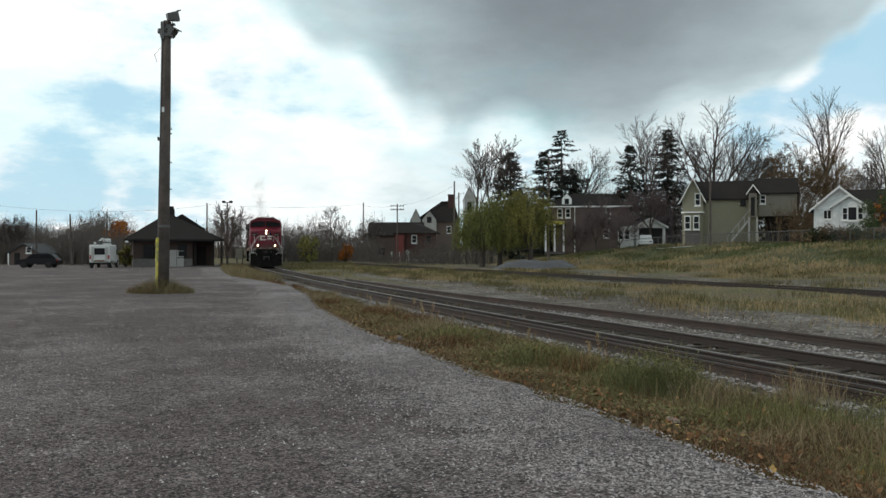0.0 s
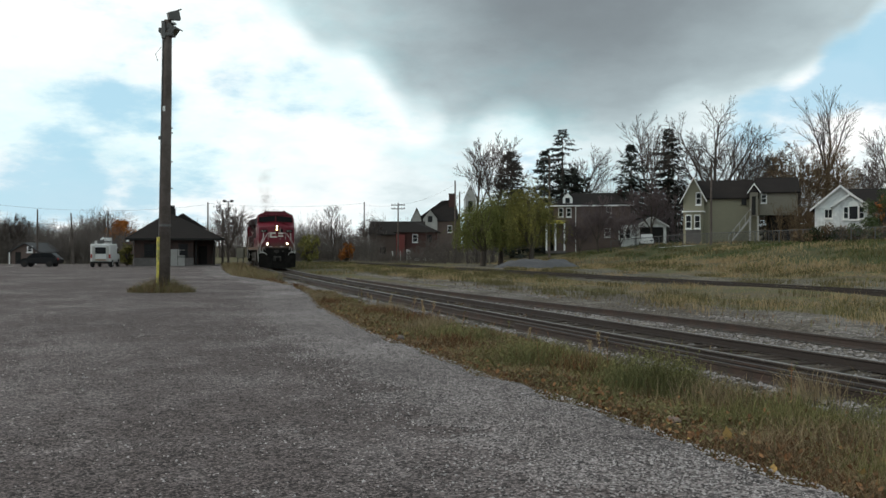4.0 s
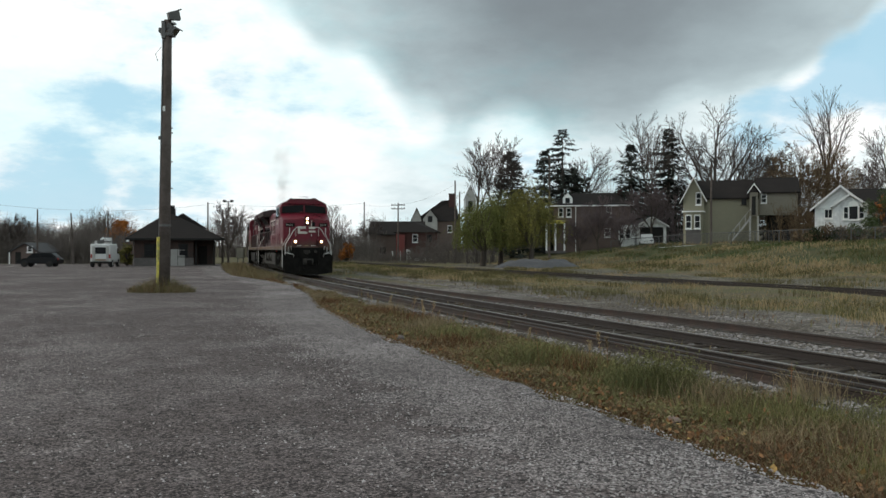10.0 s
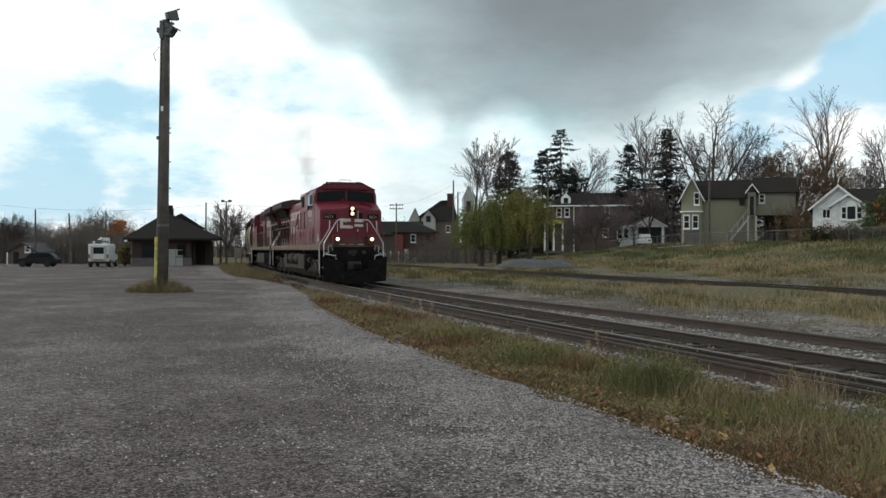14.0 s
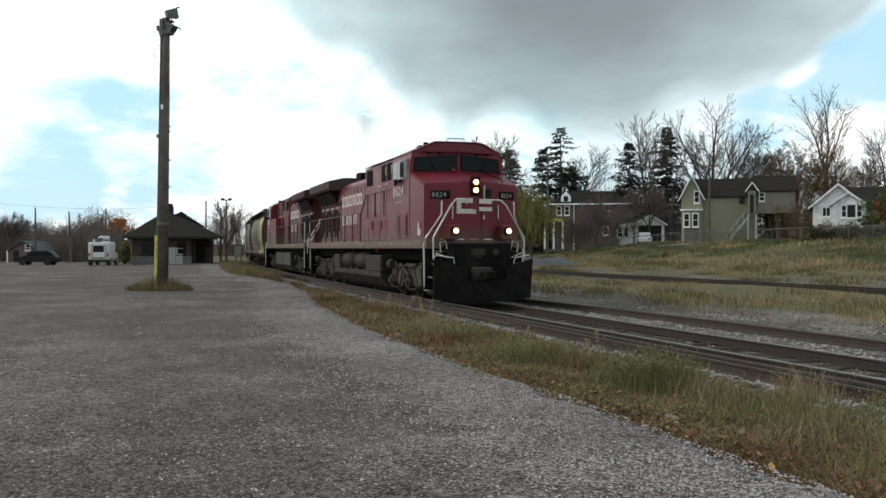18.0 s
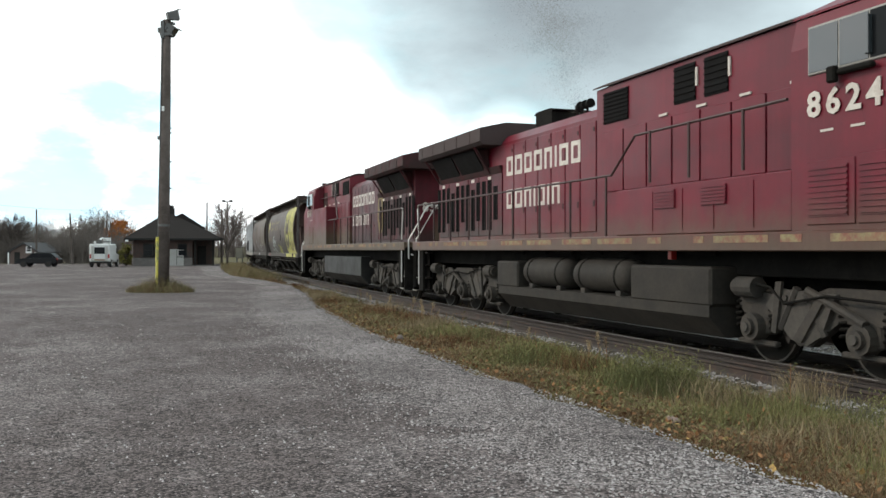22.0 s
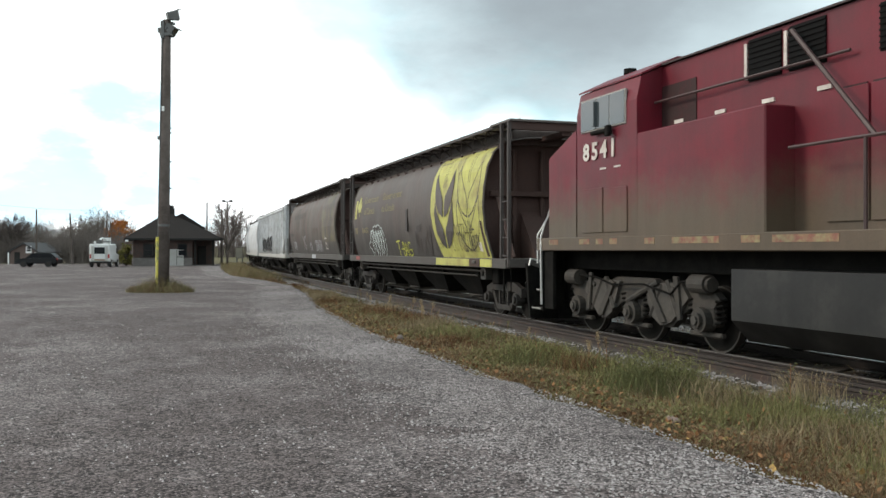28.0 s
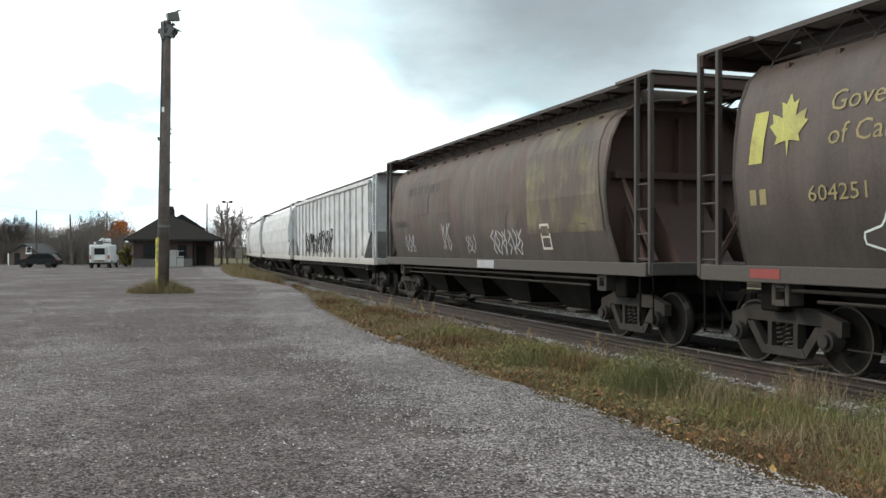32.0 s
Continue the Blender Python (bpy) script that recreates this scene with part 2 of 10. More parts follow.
def gravel(name, base, dark, cell=60.0, speckle=0.9, bump=0.8):
    """Small stones: every cell has its own grey, with worn darker patches between."""
    m = bpy.data.materials.new(name)
    m.use_nodes = True
    nt = m.node_tree
    nt.nodes.clear()
    n = lambda kind, **kw: _node(nt, kind, kw)
    out, bs = n("ShaderNodeOutputMaterial"), n("ShaderNodeBsdfPrincipled")
    nt.links.new(bs.outputs[0], out.inputs[0])
    co = n("ShaderNodeNewGeometry").outputs["Position"]

    def cells(scale):
        v = n("ShaderNodeTexVoronoi")
        v.inputs["Scale"].default_value = scale
        nt.links.new(co, v.inputs["Vector"])
        s_ = n("ShaderNodeSeparateColor")
        nt.links.new(v.outputs["Color"], s_.inputs[0])
        return s_.outputs[0], v.outputs["Distance"]

    def field(scale, detail=6, rough_=0.65):
        t = n("ShaderNodeTexNoise")
        t.inputs["Scale"].default_value, t.inputs["Detail"].default_value, t.inputs["Roughness"].default_value = scale, detail, rough_
        nt.links.new(co, t.inputs["Vector"])
        return t.outputs[0]
    a, da = cells(cell)
    b, _ = cells(cell * 0.38)
    mx = n("ShaderNodeMix", data_type="RGBA")
    r = n("ShaderNodeMapRange", interpolation_type="SMOOTHSTEP")
    nt.links.new(math_node(nt, "ADD", field(0.23), math_node(nt, "MULTIPLY", math_node(nt, "SUBTRACT", field(1.9), 0.5), 0.5)), r.inputs[0])
    r.inputs[1].default_value, r.inputs[2].default_value = 0.42, 0.68
    nt.links.new(r.outputs[0], mx.inputs[0])
    mx.inputs[6].default_value, mx.inputs[7].default_value = (*dark, 1), (*base, 1)
    cube = math_node(nt, "POWER", a, 2.2)
    v = math_node(nt, "ADD", math_node(nt, "MULTIPLY", math_node(nt, "SUBTRACT", cube, 0.31), speckle * 1.5), math_node(nt, "MULTIPLY", math_node(nt, "SUBTRACT", b, 0.5), speckle * 0.5))
    v = math_node(nt, "ADD", v, math_node(nt, "MULTIPLY", math_node(nt, "SUBTRACT", field(0.8), 0.5), 0.5))
    v = math_node(nt, "ADD", v, math_node(nt, "MULTIPLY", math_node(nt, "SUBTRACT", field(9.0, 3), 0.5), 0.5))
    v = math_node(nt, "MAXIMUM", math_node(nt, "ADD", v, 1.0), 0.25)
    hsv = n("ShaderNodeHueSaturation")
    nt.links.new(mx.outputs[2], hsv.inputs["Color"])
    nt.links.new(v, hsv.inputs["Value"])
    nt.links.new(hsv.outputs[0], bs.inputs["Base Color"])
    bs.inputs["Roughness"].default_value, bs.inputs["Specular IOR Level"].default_value = 0.95, 0.15
    bp = n("ShaderNodeBump")
    bp.inputs["Strength"].default_value, bp.inputs["Distance"].default_value = bump, 0.012
    bp.invert = True
    nt.links.new(da, bp.inputs["Height"])
    nt.links.new(bp.outputs[0], bs.inputs["Normal"])
    return m


def glass(name, tint=(0.05, 0.06, 0.07), rough=0.06, spec=0.35):
    m = bpy.data.materials.new(name)
    m.use_nodes = True
    bs = m.node_tree.nodes["Principled BSDF"]
    bs.inputs["Base Color"].default_value = (*tint, 1)
    bs.inputs["Roughness"].default_value = rough
    bs.inputs["Specular IOR Level"].default_value = spec
    return m


# ---- mesh helpers ----
def mesh_ob(name, bm, material, parent=None, label="", smooth=False):
    me = bpy.data.meshes.new(name)
    bm.to_mesh(me)
    bm.free()
    for mt in (material if isinstance(material, (list, tuple)) else [material]):
        me.materials.append(mt)
    if smooth:
        for p in me.polygons:
            p.use_smooth = True
    ob = new(name, me)
    if parent:
        ob.parent = parent
    if label:
        ob["label"] = label
    return ob


def part(name, bm, material, parent, label="", smooth=False):
    return mesh_ob(name, bm, material, parent, label, smooth)


def data_ob(name, verts, faces, material, parent=None, label="", smooth=False):
    me = bpy.data.meshes.new(name)
    me.from_pydata(verts, [], faces)
    me.materials.append(material)
    if smooth:
        for p in me.polygons:
            p.use_smooth = True
    me.update()
    ob = new(name, me)
    if parent:
        ob.parent = parent
    if label:
        ob["label"] = label
    return ob


def thing(name, m, label, category, group="", kind=""):
    ob = new(name)
    ob.empty_display_size = 0.3
    ob.matrix_basis = m
    return tagged(ob, label, category, group, kind)


def box(bm, x0, x1, y0, y1, z0, z1, bevel=0.0):
    """A box between two corners, with its edges broken."""
    r = bmesh.ops.create_cube(bm, size=1)
    vs = r["verts"]
    for v in vs:
        v.co = Vector(((x0 + x1) / 2 + v.co.x * (x1 - x0), (y0 + y1) / 2 + v.co.y * (y1 - y0), (z0 + z1) / 2 + v.co.z * (z1 - z0)))
    if bevel:
        es = list({e for v in vs for e in v.link_edges})
        bmesh.ops.bevel(bm, geom=es, offset=bevel, segments=1, affect="EDGES")
    return bm


def B(*a, **k):
    return box(bmesh.new(), *a, **k)


def prism(bm, outline, a0, a1, axis="y"):
    """Extrude an outline of (u, v) from a0 to a1 along an axis: y takes (x, z), x takes (y, z), z takes (x, y)."""
    put = {"y": lambda u, v, a: (u, a, v), "x": lambda u, v, a: (a, u, v), "z": lambda u, v, a: (u, v, a)}[axis]
    lo = [bm.verts.new(put(u, v, a0)) for u, v in outline]
    hi = [bm.verts.new(put(u, v, a1)) for u, v in outline]
    k = len(outline)
    fs = [bm.faces.new(lo), bm.faces.new(hi[::-1])]
    for i in range(k):
        fs.append(bm.faces.new((lo[i], hi[i], hi[(i + 1) % k], lo[(i + 1) % k])))
    bmesh.ops.recalc_face_normals(bm, faces=fs)
    return bm


def P(outline, a0, a1, axis="y"):
    return prism(bmesh.new(), outline, a0, a1, axis)


def tube(bm, pts, r, sides=6, r1=None):
    """A round bar along points."""
    pts = [Vector(p) for p in pts]
    rings = []
    for i, p in enumerate(pts):
        d = (pts[min(i + 1, len(pts) - 1)] - pts[max(i - 1, 0)]).normalized()
        a = d.cross(Vector((0, 0, 1)) if abs(d.z) < 0.9 else Vector((1, 0, 0))).normalized()
        b = d.cross(a)
        rr = r if r1 is None else r + (r1 - r) * i / max(1, len(pts) - 1)
        rings.append([bm.verts.new(p + (a * math.cos(q) + b * math.sin(q)) * rr) for q in (2 * math.pi * k / sides for k in range(sides))])
    for u, w in zip(rings, rings[1:]):
        for k in range(sides):
            bm.faces.new((u[k], u[(k + 1) % sides], w[(k + 1) % sides], w[k]))
    bm.faces.new(rings[0][::-1]), bm.faces.new(rings[-1])
    return bm


def T(pts, r, sides=6, r1=None):
    return tube(bmesh.new(), pts, r, sides, r1)


def disc(bm, c, axis, r, thick, sides=20, hole=0.0):
    """A round plate or ring about c, its axis along x, y or z."""
    i = "xyz".index(axis)
    def at(q, rr, h):
        v = [0, 0, 0]
        v[i], v[(i + 1) % 3], v[(i + 2) % 3] = h, math.cos(q) * rr, math.sin(q) * rr
        return bm.verts.new(Vector(v) + Vector(c))
    qs = [2 * math.pi * k / sides for k in range(sides)]
    a, b = [at(q, r, -thick / 2) for q in qs], [at(q, r, thick / 2) for q in qs]
    fs = []
    if hole:
        c_, d_ = [at(q, hole, -thick / 2) for q in qs], [at(q, hole, thick / 2) for q in qs]
    for k in range(sides):
        j = (k + 1) % sides
        fs.append(bm.faces.new((a[k], a[j], b[j], b[k])))
        if hole:
            fs += [bm.faces.new((c_[j], c_[k], d_[k], d_[j])), bm.faces.new((b[k], b[j], d_[j], d_[k])), bm.faces.new((a[j], a[k], c_[k], c_[j]))]
    if not hole:
        fs += [bm.faces.new(a[::-1]), bm.faces.new(b)]
    bmesh.ops.recalc_face_normals(bm, faces=fs)
    return bm


def D(*a, **k):
    return disc(bmesh.new(), *a, **k)


def letters(text, size, material, parent, m, label="", depth=0.006, spacing=1.0, width=1.0, bold=0.0):
    """Words as solid letters, in Blender's own font, standing in the x-z plane of the pose m."""
    cu = bpy.data.curves.new("text", "FONT")
    cu.body, cu.size, cu.extrude, cu.space_character, cu.resolution_u, cu.offset = text, size, depth, spacing, 2, bold
    tmp = bpy.data.objects.new("text", cu)
    scene.collection.objects.link(tmp)
    me = bpy.data.meshes.new_from_object(tmp.evaluated_get(bpy.context.evaluated_depsgraph_get()))
    bpy.data.objects.remove(tmp), bpy.data.curves.remove(cu)
    me.materials.clear()
    me.materials.append(material)
    me.transform(m @ pose(0, 0, 0, 90) @ Matrix.Diagonal((width, 1, 1, 1)))
    ob = new("lettering", me)
    ob.parent = parent
    if label:
        ob["label"] = label
    return ob

# ---- ground, lot and tracks ----
M_EARTH = surface("meadow", (0.115, 0.09, 0.06), 0.95, grain=9, stain=0.22, vary=0.5, bump=0.6, second=(0.09, 0.09, 0.042), share=0.45, dist=0.05, world_space=True, spec=0.1)
M_LOT = gravel("packed_gravel", (0.14, 0.12, 0.118), (0.082, 0.067, 0.065), 56, 1.3)
M_SHOULDER = gravel("loose_gravel", (0.176, 0.155, 0.153), (0.12, 0.104, 0.102), 58, 1.5)
M_BALLAST = gravel("ballast_stone", (0.165, 0.149, 0.136), (0.08, 0.067, 0.054), 22, 1.0)
M_BALLASTDIRTY = gravel("oily_ballast", (0.085, 0.075, 0.062), (0.045, 0.037, 0.028), 22, 0.9)
M_STONE = surface("loose_stone", (0.2, 0.184, 0.18), 0.9, grain=30, stain=3, vary=0.3, bump=0.3, per_piece=1.2, spec=0.2)
M_TIE = surface("creosoted_wood", (0.035, 0.026, 0.021), 0.9, grain=14, stain=1.4, vary=0.5, bump=0.5, second=(0.06, 0.05, 0.042), share=0.35, per_piece=0.4, spec=0.2)
M_RAIL = surface("rusty_rail", (0.026, 0.019, 0.016), 0.7, 0.2, grain=25, stain=2, vary=0.3, bump=0.2)
M_RAILTOP = surface("worn_rail_head", (0.17, 0.155, 0.145), 0.42, 0.7, grain=25, stain=2, vary=0.2, bump=0.05)


def edge_x(y):
    """Where the gravel lot ends and the verge begins."""
    ys = (-40, 0, 6.7, 8.2, 10.5, 12.6, 15.3, 19, 28, 36.5, 44, 52, 61, 70, 105, 130)
    xs = (16.5, 4.6, 2.68, 2.14, 1.43, 0.52, -0.33, -1.6, -4.0, -5.6, -7.4, -10.4, -14.3, -17, -26, -32)
    return float(np.interp(y, ys, xs))


_LS = np.array([s * 1.0 for s in range(-100, 340)])
_LP = np.array([[line(s).x, line(s).y] for s in _LS])
_LH = np.array([heading(s) for s in _LS])


def across(x, y):
    """Distance to the right of the main track."""
    i = int(np.argmin((_LP[:, 0] - x) ** 2 + (_LP[:, 1] - y) ** 2))
    return float((x - _LP[i, 0]) * math.cos(_LH[i]) + (y - _LP[i, 1]) * math.sin(_LH[i]))


def soft(a, b, v):
    t = max(0.0, min(1.0, (v - a) / (b - a)))
    return t * t * (3 - 2 * t)


def gz(x, y):
    """Height of the ground."""
    e = across(x, y) if -110 < y < 300 else 0.0
    z = -0.2 + 0.05 * noise.noise(Vector((x * 0.13, y * 0.13, 0)))
    if abs(e) < 8:
        z = -0.27 if abs(e) < 2.4 else -0.215
    if e > 6:
        z += 2.6 * soft(26, 54, e) + 7.5 * soft(66, 190, e) + 0.25 * soft(8, 20, e) * noise.noise(Vector((x * 0.06, y * 0.06, 3)))
    d = math.hypot(x, y)
    if x < edge_x(y) + 1 and e < 0:
        z = -0.2
    return z + 6.0 * soft(160, 420, d) * (0.6 + 0.4 * noise.noise(Vector((x * 0.004, y * 0.004, 7))))


def build_ground():
    def steps(lo, hi, near, grow):
        out, v, d = [0.0], 0.0, near
        while v < hi:
            v += d
            d *= grow
            out.append(v)
        neg, v, d = [], 0.0, near
        while v > lo:
            v -= d
            d *= grow
            neg.append(v)
        return neg[::-1] + out
    xs, ys = steps(-2600, 2600, 1.6, 1.045), [v + 20 for v in steps(-2600, 2600, 1.6, 1.045)]
    verts = [(x, y, gz(x, y)) for y in ys for x in xs]
    w = len(xs)
    faces = [(j * w + i, j * w + i + 1, (j + 1) * w + i + 1, (j + 1) * w + i) for j in range(len(ys) - 1) for i in range(w - 1)]
    tagged(data_ob("ground", verts, faces, M_EARTH, smooth=True), "autumn meadow ground with dry and green grass", "ground", kind="structure")


build_ground()


def build_lot():
    ys = [-40 + 1.0 * k for k in range(0, 30)] + [-10 + 0.25 * k for k in range(200)] + [40 + 1.0 * k for k in range(0, 72)]

    def ragged(y, seed, k):
        return k * (noise.noise(Vector((y * 0.9, seed, 0))) + 0.6 * noise.noise(Vector((y * 2.7, seed, 4))))

    def sheet(name, left, right, n, z, mat):
        verts, faces = [], []
        for y in ys:
            a, b = left(y), right(y)
            for i in range(n + 1):
                f = i / n
                x = a + (b - a) * (1 - (1 - f) ** 1.6)
                zz = z + 0.012 * noise.noise(Vector((x * 0.5, y * 0.5, 2)))
                if i == n:
                    zz -= 0.06
                if i == 0 and mat == M_SHOULDER:
                    zz -= 0.03
                verts.append((x, y, zz))
        for j in range(len(ys) - 1):
            for i in range(n):
                k = j * (n + 1) + i
                faces.append((k, k + 1, k + n + 2, k + n + 1))
        return data_ob(name, verts, faces, mat, smooth=True)
    tagged(sheet("gravel_lot", lambda y: -90.0, lambda y: edge_x(y) - 0.6 + ragged(y, 3, 0.12), 60, -0.115, M_LOT), "worn packed grey gravel parking lot", "parking lot", kind="structure")
    tagged(sheet("gravel_shoulder", lambda y: edge_x(y) - 2.1 + ragged(y, 6, 1.5), lambda y: edge_x(y) + ragged(y, 9, 0.22), 8, -0.104, M_SHOULDER), "loose light grey gravel along the edge of the lot", "gravel", kind="structure")


build_lot()


def sweep(name, profile, s0, s1, step, mat, parent=None, label="", at=line, smooth=False):
    """A profile of (e, z) carried along the track."""
    n = max(2, int((s1 - s0) / step) + 1)
    verts, faces, k = [], [], len(profile)
    for i in range(n):
        s = s0 + (s1 - s0) * i / (n - 1)
        verts += [at(s, e, z) for e, z in profile]
    for i in range(n - 1):
        for j in range(k):
            a, b = i * k + j, i * k + (j + 1) % k
            faces.append((a, b, b + k, a + k))
    faces += [tuple(range(k))[::-1], tuple(range((n - 1) * k, n * k))]
    return data_ob(name, verts, faces, mat, parent, label, smooth)


def second_line(s, e=0.0, z=0.0):
    """The siding that leaves the main track at a turnout."""
    c = float(np.interp(s, (-100, 4, 15, 23, 32, 45, 60), (4.25, 4.15, 3.75, 2.9, 2.0, 0.9, 0.0)))
    return line(s, c + e, z)


def far_line(s, e=0.0, z=0.0):
    """The overgrown track across the yard."""
    c = float(np.interp(s, (-100, 20, 60, 100, 140, 200), (19.5, 18.6, 17.0, 13.0, 8.5, 4.3)))
    return line(s, c + e, z)


def build_track(name, at, s0, s1, label, parts, tie_z, head, gap=0.0):
    t = tagged(new(name), label, "railway track", kind="structure")
    web = lambda c: [(c - 0.07, -0.165), (c + 0.07, -0.165), (c + 0.07, -0.15), (c + 0.012, -0.135), (c + 0.012, -0.05), (c + 0.035, -0.035), (c + 0.035, -0.003), (c - 0.035, -0.003), (c - 0.035, -0.035), (c - 0.012, -0.05), (c - 0.012, -0.135), (c - 0.07, -0.15)]
    for c in (-0.753, 0.753):
        r = sweep("rail", web(c), s0 + gap, s1, 1.0, M_RAIL, t, at=at)
        sweep("rail_head", [(c - 0.036, -0.012), (c + 0.036, -0.012), (c + 0.033, 0.0), (c - 0.033, 0.0)], s0 + gap, s1, 1.0, head, r, at=at)
    rng = random.Random(name)
    shapes = []
    for k in range(6):
        bm = bmesh.new()
        prism(bm, [(-0.11, -0.16), (0.11, -0.16), (0.112, -0.012), (0.09, 0.0), (-0.088, 0.002), (-0.112, -0.015)], -1.3 - rng.uniform(0, 0.08), 1.3 + rng.uniform(0, 0.08), "y")
        me = bpy.data.meshes.new("tie")
        bm.to_mesh(me)
        bm.free()
        me.materials.append(M_TIE)
        shapes.append(me)
    s = s0
    while s < s1:
        s += 0.54
        o = new("tie", shapes[rng.randrange(6)])
        p, q = at(s, rng.uniform(-0.06, 0.06)), at(s + 0.1)
        o.matrix_basis = pose(p.x, p.y, tie_z + rng.uniform(-0.012, 0.012), rng.uniform(-1, 1), 0, math.degrees(math.atan2(q.y - p.y, q.x - p.x)) + rng.uniform(-1.5, 1.5))
        o.parent = t
    return t


def build_bed(name, at, s0, s1, wide, top, label, mat=None):
    prof = []
    for k in range(13):
        e = -wide + 2 * wide * k / 12
        prof.append((e, top if abs(e) < wide * 0.82 else top - (abs(e) - wide * 0.82) * 0.3))
    n = int((s1 - s0) / 0.5)
    verts, faces = [], []
    for i in range(n + 1):
        s = s0 + (s1 - s0) * i / n
        for k, (e, z) in enumerate(prof):
            p = at(s, e, z)
            p.z += 0.03 * noise.noise(Vector((p.x * 2.1, p.y * 2.1, 5)))
            if k in (0, 12):
                p.z -= 0.15
                p += Vector((0.25 * noise.noise(Vector((p.x, p.y, 1))), 0, 0))
            verts.append(p)
    for i in range(n):
        for k in range(12):
            a = i * 13 + k
            faces.append((a, a + 1, a + 14, a + 13))
    tagged(data_ob(name, verts, faces, mat or M_BALLAST, smooth=True), label, "ballast", kind="structure")


build_bed("ballast_main", line, -60, 170, 2.35, -0.185, "dirty crushed stone ballast under the main track", M_BALLASTDIRTY)
build_bed("ballast_siding", second_line, -60, 56, 3.0, -0.2, "light grey stone ballast under the siding")


def strip(name, e0, e1, s0, s1, lift, mat, label, category, rag=0.8, at=line):
    """A ragged band of another surface laid along the line."""
    n, m = int((s1 - s0) / 1.0), 8
    verts, faces = [], []
    for i in range(n + 1):
        s = s0 + (s1 - s0) * i / n
        a = e0 + rag * (noise.noise(Vector((s * 0.3, e0, 1))) + 0.7 * noise.noise(Vector((s * 0.9, e0, 2))))
        b = e1 + rag * (noise.noise(Vector((s * 0.27, e1, 3))) + 0.7 * noise.noise(Vector((s * 0.8, e1, 4))))
        for k in range(m + 1):
            p = at(s, a + (b - a) * k / m)
            verts.append((p.x, p.y, gz(p.x, p.y) + lift - (0.12 if k in (0, m) else 0.0)))
    for i in range(n):
        for k in range(m):
            q = i * (m + 1) + k
            faces.append((q, q + 1, q + m + 2, q + m + 1))
    tagged(data_ob(name, verts, faces, mat, smooth=True), label, category, kind="structure")


M_LAWN = surface("dark_bank_turf", (0.05, 0.056, 0.024), 0.95, grain=6, stain=0.16, vary=0.6, bump=0.6, second=(0.1, 0.085, 0.045), share=0.35, dist=0.05, world_space=True, spec=0.1)
M_YARD = gravel("pale_yard_gravel", (0.15, 0.135, 0.112), (0.085, 0.075, 0.055), 9, 0.8)
strip("yard_gravel", 20.6, 27.5, -20, 90, 0.05, M_YARD, "pale bare gravel strip beyond the far track", "gravel")
strip("gravel_edge", 4.6, 8.6, -22, 72, 0.045, M_BALLAST, "grey gravel scattered beside the siding", "gravel", 1.0)
strip("bank_turf", 35.0, 66.0, -30, 130, 0.05, M_LAWN, "dark green turf on the bank below the houses", "grass", 2.6)
build_bed("ballast_far", far_line, -60, 170, 2.4, -0.2, "weedy pale ballast of an overgrown track", M_YARD)

# ---- the train ----
M_RED1 = surface("red_loco_paint", (0.128, 0.0052, 0.0155), 0.4, grain=60, stain=0.9, vary=0.24, bump=0.05, second=(0.1, 0.0058, 0.0145), share=0.5, low=(0.085, 0.066, 0.045), low_z=(1.6, 2.45), spec=0.32, streak=0.22)
M_RED2 = surface("grimy_red_paint", (0.125, 0.0065, 0.016), 0.5, grain=40, stain=0.7, vary=0.24, bump=0.06, second=(0.095, 0.008, 0.015), share=0.5, low=(0.08, 0.071, 0.046), low_z=(2.05, 3.15), spec=0.3, streak=0.18)
M_RED2HOOD = surface("sooty_red_hood_paint", (0.085, 0.006, 0.013), 0.5, grain=40, stain=0.7, vary=0.4, bump=0.08, second=(0.05, 0.008, 0.012), share=0.55, low=(0.035, 0.02, 0.018), low_z=(1.85, 2.7), spec=0.3, streak=0.5)
M_REDDARK = surface("sooty_red_paint", (0.07, 0.012, 0.017), 0.6, grain=30, stain=0.8, vary=0.35, bump=0.1, second=(0.035, 0.016, 0.016), share=0.5, spec=0.3)
M_RADRED = surface("oily_red_paint", (0.095, 0.0055, 0.014), 0.5, grain=40, stain=1.0, vary=0.35, bump=0.06, second=(0.055, 0.008, 0.013), share=0.5, low=(0.05, 0.042, 0.036), low_z=(1.9, 2.7), spec=0.3, streak=0.4)
M_SOOT = surface("soot_black_red_paint", (0.028, 0.014, 0.013), 0.7, grain=26, stain=1.1, vary=0.5, bump=0.1, second=(0.05, 0.012, 0.014), share=0.35, spec=0.25)
M_ROOF = surface("sooty_roof_paint", (0.038, 0.023, 0.022), 0.8, grain=20, stain=0.8, vary=0.4, bump=0.15)
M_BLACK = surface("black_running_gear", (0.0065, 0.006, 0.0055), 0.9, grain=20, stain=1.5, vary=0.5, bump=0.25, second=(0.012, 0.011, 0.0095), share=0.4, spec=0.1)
M_GEAR = surface("dusty_truck_casting", (0.041, 0.034, 0.027), 0.85, grain=18, stain=1.6, vary=0.5, bump=0.3, second=(0.024, 0.021, 0.018), share=0.5)
M_GEARPALE = surface("pale_dusty_casting", (0.052, 0.045, 0.038), 0.85, grain=18, stain=1.6, vary=0.5, bump=0.3, second=(0.04, 0.035, 0.03), share=0.45)
M_GEARDARK = surface("grimy_freight_truck", (0.017, 0.014, 0.012), 0.85, grain=18, stain=1.6, vary=0.5, bump=0.3, second=(0.028, 0.023, 0.019), share=0.35)
